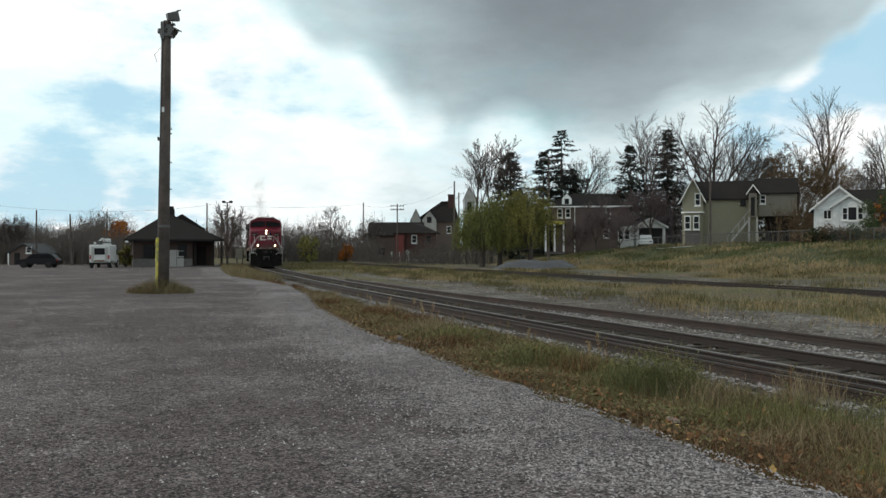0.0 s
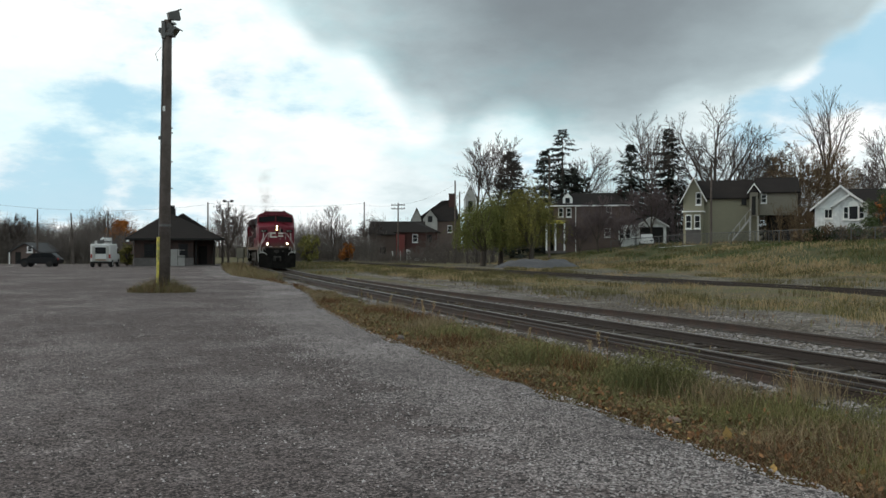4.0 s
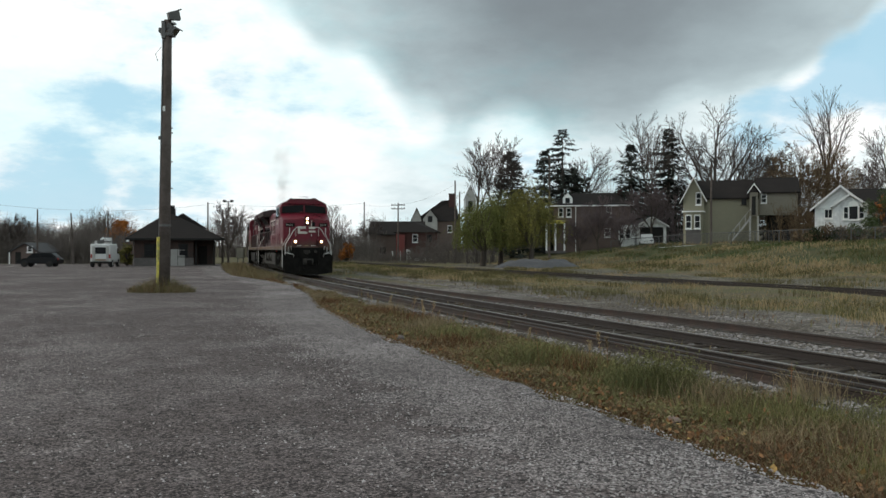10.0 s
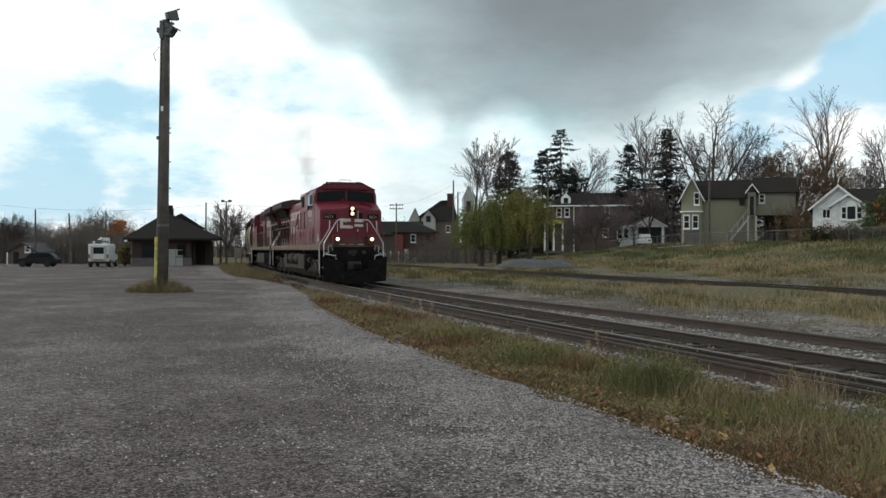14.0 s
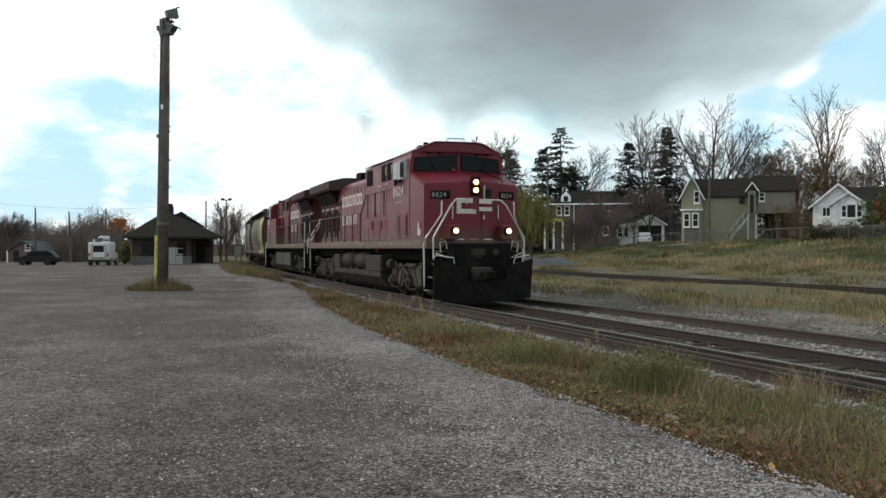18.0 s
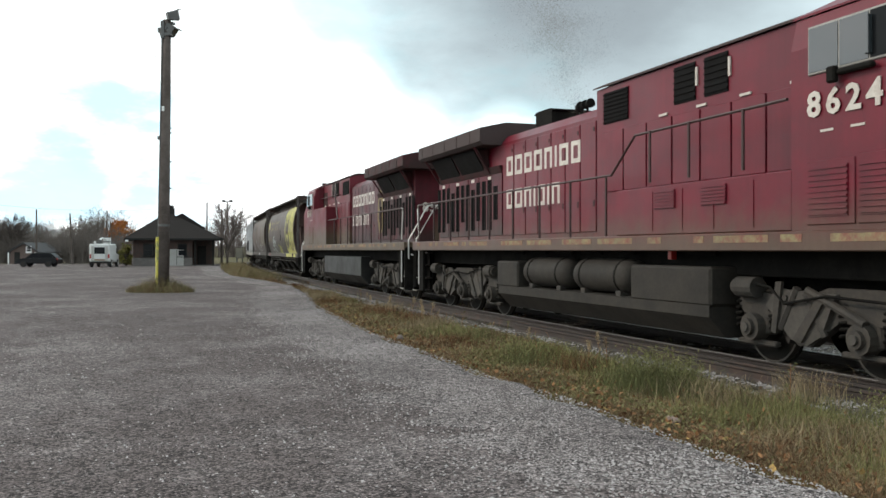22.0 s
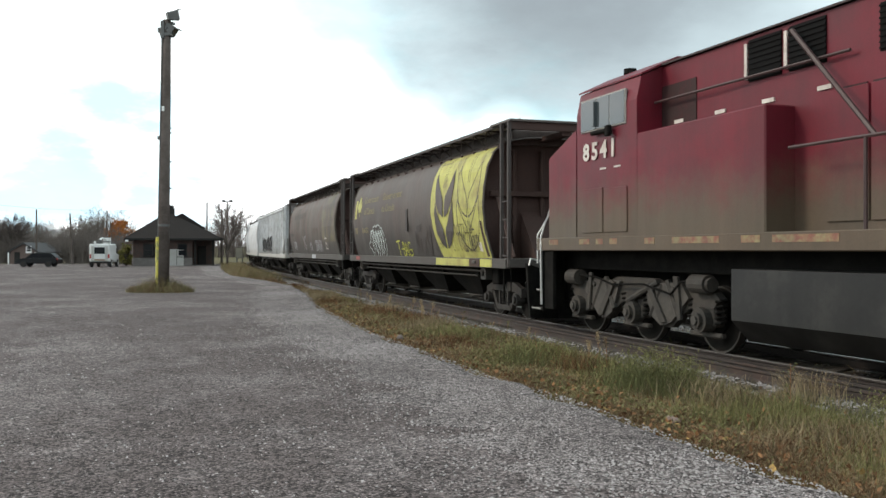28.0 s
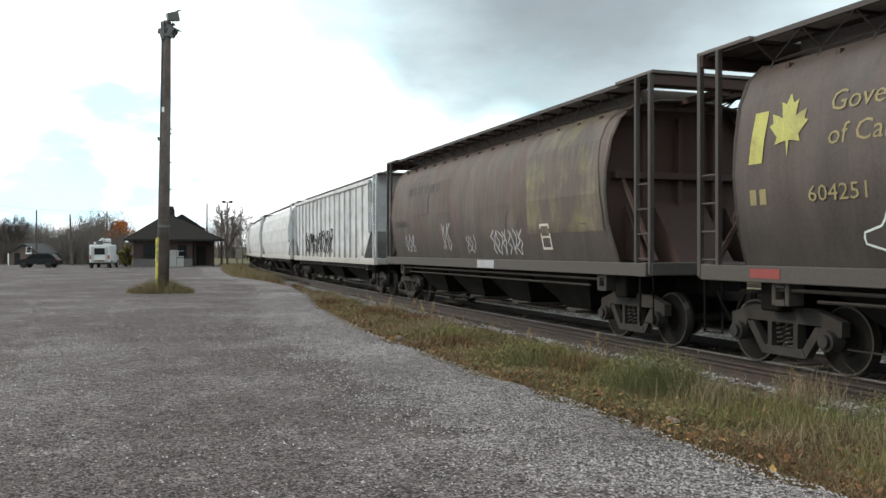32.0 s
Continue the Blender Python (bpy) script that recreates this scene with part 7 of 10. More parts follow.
def thicket(name, x0, x1, y0, y1, h0, h1, n, label, mat, seed, twigs=9):
    """A tangle of bare stems that nobody could count."""
    rng = random.Random(seed)
    w = Web()
    for _ in range(n):
        u = rng.random()
        x, y = x0 + (x1 - x0) * u + rng.uniform(-2, 2), y0 + (y1 - y0) * u + rng.uniform(-4, 5)
        h = rng.uniform(h0, h1) * (0.72 + 0.5 * noise.noise(Vector((x * 0.12, y * 0.12, seed))) + 0.2)
        p = Vector((x, y, gz(x, y) - 0.1))
        d = Vector((rng.uniform(-0.18, 0.18), rng.uniform(-0.18, 0.18), 1)).normalized()
        r = 0.008 * h + 0.012
        m = p + d * h * 0.45
        q = m + (d + rand_dir(rng) * 0.25).normalized() * h * 0.55
        w.limb(p, m, r, r * 0.6, 3), w.limb(m, q, r * 0.6, 0.012, 3)
        for k in range(twigs):
            f = rng.uniform(0.2, 0.98)
            a = p.lerp(m, f / 0.45) if f < 0.45 else m.lerp(q, (f - 0.45) / 0.55)
            dd = (rand_dir(rng) + Vector((0, 0, 0.7))).normalized()
            b = a + dd * h * rng.uniform(0.1, 0.26)
            w.spike(a, b, 0.022)
            for _k in range(3):
                c = a.lerp(b, rng.uniform(0.3, 0.9))
                w.spike(c, c + (dd + rand_dir(rng) * 0.8).normalized() * h * rng.uniform(0.05, 0.13), 0.014)
    tagged(data_ob(name, w.v, w.f, mat), label, "woods", kind="stuff")


# ---- poles ----
def light_pole():
    x, y = -11.63, 37.3
    t = thing("light_pole", pose(x, y, -0.13), "tall weathered wooden light pole with two floodlights", "pole")
    part("pole", T([(0, 0, 0), (0.06, 0, 4), (0.13, 0, 8), (0.17, 0, 11.3)], 0.25, 14, 0.155), M_POLEWOOD, t, smooth=True)
    bm = bmesh.new()
    tube(bm, [(-0.2, -0.12, 0.0), (-0.19, -0.12, 1.2), (-0.18, -0.12, 2.3)], 0.085, 8)
    part("guard", bm, M_GUARD, t, "yellow-painted cable guard")
    part("conduit", T([(-0.16, -0.12, 2.3), (-0.1, -0.13, 5), (0.0, -0.1, 10.9)], 0.03, 6), M_FIXTURE, t)
    part("band", D((0.04, 0, 2.78), "z", 0.25, 0.1, 14), M_FIXTURE, t)
    part("tag_plate", B(0.02, 0.12, -0.22, -0.2, 7.5, 7.7), M_TRIM, t)
    for z in (4.3, 5.4, 6.6, 6.8):
        part("step_bolt", T([(0.1, 0, z), (0.36, 0, z + 0.02)], 0.03, 6), M_FIXTURE, t)
    part("insulator", D((-0.12, -0.1, 6.4), "z", 0.08, 0.14, 8), M_FIXTURE, t)
    part("bracket", B(0.02, 0.5, -0.08, 0.08, 11.12, 11.2, 0.01), M_FIXTURE, t)
    part("bracket", B(-0.08, 0.42, -0.2, 0.2, 10.62, 10.76, 0.02), M_FIXTURE, t)
    part("mount_plate", B(-0.04, 0.12, -0.22, 0.22, 10.5, 11.24, 0.02), M_FIXTURE, t)
    part("junction_box", B(-0.2, -0.06, -0.1, 0.1, 10.78, 10.98, 0.02), M_FIXTURE, t)
    for p, r, s in (((0.43, -0.1, 11.45), (8, -14, 24), 0.22), ((0.34, 0.0, 10.92), (0, 38, -14), 0.2)):
        f = part("floodlight", P([(-s, -s * 0.55), (s, -s * 0.95), (s, s * 0.95), (-s, s * 0.75)], -s, s, "y"), M_FIXTURE, t, "boxy grey floodlight")
        f.matrix_basis = pose(*p, *r)
        part("lens", B(s + 0.002, s + 0.02, -s * 0.85, s * 0.85, -s * 0.8, s * 0.8), M_GLASSPALE, f)
        part("visor", B(s, s + 0.14, -s, s, s * 0.9, s * 0.95 + 0.02), M_FIXTURE, f)
        part("yoke", T([(-0.05, -s - 0.03, 0), (-0.12, -s - 0.03, -s - 0.06), (-0.12, s + 0.03, -s - 0.06), (-0.05, s + 0.03, 0)], 0.02, 5), M_FIXTURE, f)
    part("hanging_wire", T([(-0.1, 0, 10.2), (-0.35, 0, 9.9), (-0.25, 0, 9.6)], 0.012, 4), M_FIXTURE, t)


light_pole()


def utility_pole(x, y, h, lean, arms, label, r=0.14):
    z = gz(x, y)
    t = thing("utility_pole", pose(x, y, z - 0.1), label, "pole", "utility poles")
    part("pole", T([(0, 0, 0), (lean * h, 0, h)], r, 8, r * 0.65), M_POLEWOOD, t)
    for k in range(arms):
        zz = h - 0.35 - 0.6 * k
        part("crossarm", B(lean * zz - 1.1, lean * zz + 1.1, -0.06, 0.06, zz - 0.06, zz + 0.06, 0.01), M_POLEWOOD, t)
        for q in (-1.0, -0.55, 0.55, 1.0):
            part("insulator", D((lean * zz + q, 0, zz + 0.14), "z", 0.06, 0.16, 8), M_FIXTURE, t)
    return t


for px_, far_, top_, lean_, arms_, lb in (
        (-50.69, 112, 6.78, 0.0, 0, "weathered wooden utility pole by the woods"),
        (-44.53, 108, 6.12, -0.05, 0, "leaning wooden utility pole by the woods"),
        (-44.88, 120, 6.92, 0.0, 0, "weathered wooden utility pole by the woods"),
        (-32.84, 125, 8.32, 0.0, 0, "thin wooden utility pole behind the station"),
        (-25.62, 104, 6.41, 0.0, 0, "short wooden pole beside the station"),
        (-13.29, 150, 9.75, 0.0, 0, "wooden utility pole beside the line"),
        (-7.38, 145, 9.29, 0.0, 2, "wooden utility pole with crossarms"),
        (1.51, 120, 10.99, 0.0, 0, "tall wooden utility pole near the willow"),
        (2.25, 128, 10.01, 0.0, 0, "wooden utility pole near the willow"),
        (12.69, 108, 12.98, 0.0, 1, "tall wooden utility pole in front of the brick house"),
        (29.73, 100, 11.19, 0.005, 1, "wooden utility pole before the cream house"),
        (-47.29, 95, 4.27, 0.04, 0, "leaning white-painted post at the edge of the lot")):
    utility_pole(px_, far_, top_ - gz(px_, far_), lean_, arms_, lb)


def yard_lamp():
    x, y = -24.01, 100
    t = thing("yard_lamp", pose(x, y, gz(x, y)), "dark pole with a double floodlight head", "lamp")
    h = 7.04 - gz(x, y)
    part("pole", T([(0, 0, 0), (0, 0, h)], 0.1, 8, 0.07), M_POLEWOOD, t)
    part("crossbar", B(-0.5, 0.5, -0.05, 0.05, h - 0.12, h - 0.02), M_FIXTURE, t)
    for s in (-1, 1):
        part("lamp_head", B(s * 0.4 - 0.16, s * 0.4 + 0.16, -0.2, 0.2, h - 0.08, h + 0.14, 0.03), M_DARK, t)
    s = thing("signal_box", pose(-22.63, 100, gz(-22.63, 100)), "small pale metal cabinet on posts beside the line", "cabinet")
    part("housing", B(-0.4, 0.4, -0.25, 0.25, 0.95, 2.1, 0.03), M_BEIGE, s)
    part("door", B(-0.33, 0.33, -0.275, -0.25, 1.02, 2.02, 0.01), M_BEIGE, s)
    for q in (-0.3, 0.3):
        part("leg", B(q - 0.05, q + 0.05, -0.06, 0.06, 0, 0.97), M_FIXTURE, s)


yard_lamp()


def wire(a, b, sag, parent_label):
    a, b = Vector(a), Vector(b)
    pts = [a.lerp(b, k / 12) - Vector((0, 0, sag * 4 * (k / 12) * (1 - k / 12))) for k in range(13)]
    tagged(mesh_ob("overhead_wire", T(pts, 0.011, 4), M_DARK), parent_label, "wire", "overhead wires")


wire((-32.84, 125, 8.08), (-13.29, 150, 9.37), 0.5, "thin black overhead wire between poles")
wire((-13.29, 150, 9.18), (-7.38, 145, 8.93), 0.3, "thin black overhead wire between poles")
wire((-7.38, 145, 8.93), (1.51, 120, 10.39), 0.6, "thin black overhead wire between poles")
wire((-54.76, 110, 7.17), (-32.84, 125, 7.92), 0.8, "thin black overhead wire between poles")


# ---- buildings ----
def window(parent, cx, cz, w, h, y, frame=None, bars=1, sill=True):
    """A framed sash window on a wall that faces -y."""
    f = part("window", B(cx - w / 2 - 0.1, cx + w / 2 + 0.1, y - 0.06, y + 0.02, cz - h / 2 - 0.1, cz + h / 2 + 0.1, 0.01), frame or M_TRIM, parent)
    n = bars + 1
    for k in range(n):
        z0 = cz - h / 2 + h * k / n
        part("pane", B(cx - w / 2, cx + w / 2, y - 0.075, y - 0.055, z0 + 0.03, z0 + h / n - 0.03), M_PANE, f)
    if sill:
        part("sill", B(cx - w / 2 - 0.16, cx + w / 2 + 0.16, y - 0.14, y, cz - h / 2 - 0.18, cz - h / 2 - 0.1, 0.01), frame or M_TRIM, f)
    return f


def gable_roof(parent, x0, x1, y0, y1, eave, ridge, axis, mat, over=0.35, thick=0.16, trim=None):
    """Two slopes with thickness; the ridge runs along the axis."""
    for s in (-1, 1):
        bm = bmesh.new()
        if axis == "x":
            m, hw = (y0 + y1) / 2, (y1 - y0) / 2
            k = (ridge - eave) / hw
            prism(bm, [(m, ridge), (m + s * (hw + over), eave - k * over), (m + s * (hw + over), eave - k * over + thick), (m, ridge + thick)], x0 - over, x1 + over, "x")
        else:
            m, hw = (x0 + x1) / 2, (x1 - x0) / 2
            k = (ridge - eave) / hw
            prism(bm, [(m, ridge), (m + s * (hw + over), eave - k * over), (m + s * (hw + over), eave - k * over + thick), (m, ridge + thick)], y0 - over, y1 + over, "y")
        part("roof", bm, mat, parent)
        if trim and axis == "y":
            bm = bmesh.new()
            prism(bm, [(m, ridge - 0.02), (m + s * (hw + over), eave - k * over - 0.02), (m + s * (hw + over), eave - k * over + thick + 0.06), (m, ridge + thick + 0.06)], y0 - over - 0.06, y0 - over, "y")
            part("bargeboard", bm, trim, parent)


def gable_wall(parent, x0, x1, y0, y1, z0, eave, ridge, axis, mat):
    bm = bmesh.new()
    if axis == "y":
        prism(bm, [(x0, z0), (x1, z0), (x1, eave), ((x0 + x1) / 2, ridge), (x0, eave)], y0, y1, "y")
    else:
        prism(bm, [(y0, z0), (y1, z0), (y1, eave), ((y0 + y1) / 2, ridge), (y0, eave)], x0, x1, "x")
    part("wall", bm, mat, parent)


# one dark brick tone for every wall of the station
M_STATIONBRICK = surface("dark_station_brick", (0.062, 0.036, 0.03), 0.9, grain=24, stain=1.5, vary=0.4, bump=0.2, second=(0.045, 0.034, 0.03), share=0.5)


def station():
    d = 97.0
    x0, x1 = -33.41, -24.63
    c, w = (x0 + x1) / 2, (x1 - x0) / 2 * 0.955
    z = -0.15
    t = thing("station_building", pose(c, d, z, 0, 0, 19.5), "low dark brick railway station with a broad hipped roof", "station")
    e, r = 2.95, 5.91 - z
    dep = 16.0
    part("wall", B(-w, w * 0.45, 0, dep, 0.9, e), M_STATIONBRICK, t)
    part("foundation", B(-w - 0.05, w * 0.45 + 0.03, -0.05, dep, 0, 0.92, 0.02), M_FIELDSTONE, t)
    part("wall", B(w * 0.45, w, 2.2, dep, 0, e), M_STATIONBRICK, t, "recessed dark porch wall")
    part("porch_floor", B(w * 0.45, w, 0, 2.25, 0, 0.12), M_FIELDSTONE, t)
    for q in (0.52, 0.98):
        part("porch_post", B(w * q - 0.09, w * q + 0.09, 0.02, 0.2, 0.1, e), M_DARK, t)
    part("porch_door", B(w * 0.62, w * 0.84, 2.13, 2.2, 0.1, 2.2, 0.01), M_DARK, t)
    o = 0.9
    lo = [(-w - o, -o), (w + o, -o), (w + o, dep + o), (-w - o, dep + o)]
    bm = bmesh.new()
    a = [bm.verts.new((x, y, e - 0.1)) for x, y in lo]
    b = [bm.verts.new((x, y, e + 0.08)) for x, y in lo]
    g = [bm.verts.new((-0.45, 5.2, r)), bm.verts.new((-0.45, dep - 5.2, r))]
    bm.faces.new(a[::-1])
    for i in range(4):
        bm.faces.new((a[i], a[(i + 1) % 4], b[(i + 1) % 4], b[i]))
    bm.faces.new((b[0], b[1], g[0])), bm.faces.new((b[2], b[3], g[1])), bm.faces.new((b[1], b[2], g[1], g[0])), bm.faces.new((b[3], b[0], g[0], g[1]))
    bmesh.ops.recalc_face_normals(bm, faces=bm.faces)
    part("roof", bm, M_SLATE, t, "dark hipped shingle roof")
    part("fascia", B(-w - o - 0.03, w + o + 0.03, -o - 0.05, -o - 0.002, e - 0.14, e + 0.06), M_DARK, t)
    part("chimney", B(-0.42, 0.3, 4.9, 5.6, r - 0.8, r + 0.42, 0.03), M_DARK, t)
    part("chimney_cap", B(-0.34, 0.22, 5.0, 5.5, r + 0.42, r + 0.75, 0.05), M_DARK, t)
    bm = bmesh.new()
    prism(bm, [(-1.2, r - 1.35), (3.7, r - 1.9), (1.05, r - 0.16)], 3.9, 9.0, "y")
    part("dormer_roof", bm, M_SLATE, t)
    part("service_door", B(-w + (-29.69 - -33.41), -w + (-28.23 - -33.41), -0.09, -0.01, 0.05, 1.85, 0.02), M_GREYTRIM, t, "pale grey double service door")
    part("door_split", B(-w + (-28.96 - -33.41) - 0.03, -w + (-28.96 - -33.41) + 0.03, -0.1, -0.02, 0.1, 1.8), M_FIXTURE, t)
    for q in (0.18, 0.3):
        window(t, -w + 2 * w * q, 1.75, 0.8, 1.2, -0.02, M_DARK)
    window(t, w * 0.2, 1.75, 0.8, 1.2, -0.02, M_DARK)
    part("eave_lamp", B(-w - o + 0.1, -w - o + 0.4, -o - 0.12, -o, e - 0.3, e - 0.12), M_TRIM, t)


station()


def parked_car(x, y, turn, label, body, length=4.4, tall=1.5):
    t = thing("parked_car", pose(x, y, -0.115 if x < 0 else gz(x, y) + 0.02, 0, 0, turn), label, "car")
    L, h = length / 2, tall
    bm = P([(-L, 0.35), (-L + 0.05, 0.75), (-L + 0.9, 0.92), (L - 0.3, 0.95), (L, 0.8), (L, 0.35)], -0.86, 0.86, "y")
    bmesh.ops.bevel(bm, geom=list(bm.edges), offset=0.06, segments=2, affect="EDGES")
    part("body", bm, body, t)
    bm = P([(-L + 0.9, 0.9), (-L + 1.6, h), (L - 0.7, h), (L - 0.15, 0.93)], -0.72, 0.72, "y")
    bmesh.ops.bevel(bm, geom=list(bm.edges), offset=0.07, segments=2, affect="EDGES")
    part("cabin", bm, body, t)
    for s in (-1, 1):
        a, b = sorted((s * 0.722, s * 0.735))
        part("side_window", P([(-L + 1.15, 0.96), (-L + 1.7, h - 0.1), (0.2, h - 0.1), (0.2, 0.96)], a, b, "y"), M_PANE, t)
        part("side_window", P([(0.28, 0.96), (0.28, h - 0.1), (L - 0.85, h - 0.1), (L - 0.45, 0.98)], a, b, "y"), M_PANE, t)
        for q in (-L + 0.8, L - 0.85):
            wl = part("wheel", D((q, s * 0.8, 0.33), "y", 0.33, 0.2, 18), M_TYRE, t)
            part("rim", D((q, s * 0.905, 0.33), "y", 0.19, 0.02, 14), M_TANK, wl)
    part("headlight", B(-L - 0.01, -L + 0.1, -0.75, -0.4, 0.62, 0.76, 0.02), M_GLASSPALE, t)
    part("tail_light", B(L - 0.08, L + 0.01, -0.8, -0.5, 0.7, 0.9, 0.02), M_AMBER, t)
    part("bumper", B(-L - 0.06, -L + 0.1, -0.8, 0.8, 0.3, 0.5, 0.04), body, t)
    return t


parked_car(-41.35, 92, 4, "dark parked hatchback seen from its side", M_CARPAINT, 4.1, 1.45)
parked_car(25.50, 113, 78, "small white car parked by the garage", M_VANWHITE, 3.8, 1.5)["group"] = ""


def service_van():
    t = thing("service_van", pose(-34.70, 92, -0.115, 0, 0, 100), "white utility van with a roof rack and dark rear window", "van")
    bm = B(-2.3, 1.1, -0.98, 0.98, 0.55, 2.35, 0.08)
    part("body", bm, M_VANWHITE, t)
    bm = P([(1.1, 0.5), (2.7, 0.5), (2.75, 1.2), (2.0, 1.35), (1.5, 2.05), (1.1, 2.1)], -0.95, 0.95, "y")
    part("cab", bm, M_VANWHITE, t)
    part("rear_window", B(-2.325, -2.3, -0.5, 0.5, 1.35, 2.0), M_PANE, t)
    part("rear_door", B(-2.315, -2.295, -0.85, -0.02, 0.65, 2.2, 0.01), M_VANWHITE, t)
    part("bumper", B(-2.45, -2.25, -0.9, 0.9, 0.4, 0.56, 0.02), M_DARK, t)
    for s in (-1, 1):
        part("cab_window", P([(1.3, 1.35), (1.9, 1.35), (1.5, 1.9), (1.3, 1.9)], *sorted((s * 0.952, s * 0.965)), "y"), M_PANE, t)
        part("tail_light", B(-2.33, -2.3, *sorted((s * 0.75, s * 0.95)), 0.9, 1.3), M_AMBER, t)
        for q in (-1.5, 1.9):
            wl = part("wheel", D((q, s * 0.9, 0.38), "y", 0.38, 0.24, 18), M_TYRE, t)
            part("rim", D((q, s * 1.025, 0.38), "y", 0.22, 0.02, 14), M_STEEL, wl)
        part("rack_rail", T([(-2.2, s * 0.8, 2.55), (1.2, s * 0.8, 2.55)], 0.03, 5), M_FIXTURE, t)
        part("locker", B(-2.0, 0.4, *sorted((s * 0.98, s * 1.02)), 0.7, 1.5, 0.02), M_VANWHITE, t)
    for q in (-2.0, -0.5, 1.0):
        part("rack_bar", T([(q, -0.8, 2.35), (q, -0.8, 2.55), (q, 0.8, 2.55), (q, 0.8, 2.35)], 0.025, 5), M_FIXTURE, t)
    part("ladder", B(-2.2, 1.0, -0.4, -0.05, 2.56, 2.64), M_FIXTURE, t)
    part("boom", T([(-1.9, 0.1, 2.7), (-0.2, 0.15, 2.95), (1.4, 0.1, 2.75)], 0.09, 8), M_VANWHITE, t, "white lifting boom folded on the roof")
    part("boom_pedestal", B(-1.95, -1.55, -0.12, 0.32, 2.35, 2.75, 0.03), M_FIXTURE, t)
    part("bucket", B(1.2, 1.8, -0.35, 0.35, 2.3, 3.0, 0.05), M_VANWHITE, t)
    for q in (-0.78, 0.55):
        part("rear_bin", B(-2.42, -2.32, q, q + 0.24, 0.62, 2.1, 0.02), M_GREYTRIM, t, "grey equipment bin on the rear")
    part("tow_hitch", B(-2.6, -2.4, -0.1, 0.1, 0.42, 0.55, 0.02), M_DARK, t)
    part("mud_flap", B(-2.2, -2.17, -0.98, -0.7, 0.1, 0.5), M_TYRE, t)
    part("mud_flap", B(-2.2, -2.17, 0.7, 0.98, 0.1, 0.5), M_TYRE, t)
    part("hazard_panel", B(-2.335, -2.326, -0.5, 0.5, 0.66, 0.82), M_STRIPE, t)
    part("beacon", D((-2.0, 0.5, 2.5), "z", 0.12, 0.25, 10), M_VANWHITE, t)


service_van()


def shed():
    x, y = -52.23, 112
    t = thing("small_house", pose(x, y, gz(x, y)), "small dark house with a white gable window among trees", "house")
    gable_wall(t, -1.7, 1.7, 0, 6, 0, 1.6, 2.6, "y", M_BRICKBROWN)
    gable_roof(t, -1.7, 1.7, 0, 6, 1.6, 2.6, "y", M_SLATEGREY)
    window(t, 0.6, 1.9, 0.5, 0.6, -0.01)
    part("door", B(-1.2, -0.5, -0.05, 0.0, 0.05, 1.55, 0.01), M_DARK, t)
    for q in (-1.65, 1.65):
        part("porch_post", B(q - 0.06, q + 0.06, -0.7, -0.58, 0, 1.5), M_TRIM, t)


shed()


def white_house():
    d = 95.0
    x0 = 39.17
    z = gz(x0 + 4, d + 3) - 0.3
    zt = lambda v: v - z
    t = thing("white_house", pose(x0, d, z, 0, 0, -25) @ Matrix.Diagonal((0.9, 1, 1, 1)), "white bungalow with a stone front, arched bay and dark roof", "house", "houses on the rise")
    w1 = 45.14 - x0
    eave, ridge = zt(6.12), zt(8.27)
    gable_wall(t, 0, w1 - 0.4, 0.9, 12, 0, eave, ridge, "y", M_SIDING)
    part("stone_front", B(0.02, w1 - 0.42, 0.84, 0.9, 0, eave - 0.05), M_WHITESTONE, t)
    gable_roof(t, 0, w1 - 0.4, 0.9, 12, eave, ridge, "y", M_SLATE, 0.5, 0.14, M_TRIM)
    bx0, bx1 = 41.20 - x0, 44.84 - x0
    be, br = zt(6.18), zt(7.31)
    gable_wall(t, bx0, bx1, -0.6, 1.0, 0, be, br, "y", M_WHITESTONE)
    gable_roof(t, bx0, bx1, -0.6, 1.2, be, br, "y", M_SLATE, 0.3, 0.12, M_TRIM)
    gable_wall(t, w1 - 0.4, w1 + 9, 3.0, 10, 0, eave, ridge - 0.05, "x", M_SIDING)
    gable_roof(t, 2.6, w1 + 9, 2.0, 11, eave, ridge - 0.05, "x", M_SLATE, 0.3)
    window(t, 40.66 - x0, zt(5.46), 0.75, 0.9, 0.84, None, 0)
    part("mullion", B(40.66 - x0 - 0.03, 40.66 - x0 + 0.03, 0.74, 0.8, zt(4.98), zt(5.94)), M_TRIM, t)
    for px, w in ((42.57, 0.42), (43.35, 0.85), (44.19, 0.42)):
        window(t, px - x0, zt(5.46), w, 1.35 if w > 0.5 else 1.2, -0.6, None, 0 if w > 0.5 else 1)
    part("arched_top", D((43.35 - x0, -0.62, zt(6.18)), "y", 0.55, 0.06, 20), M_TRIM, t)


white_house()


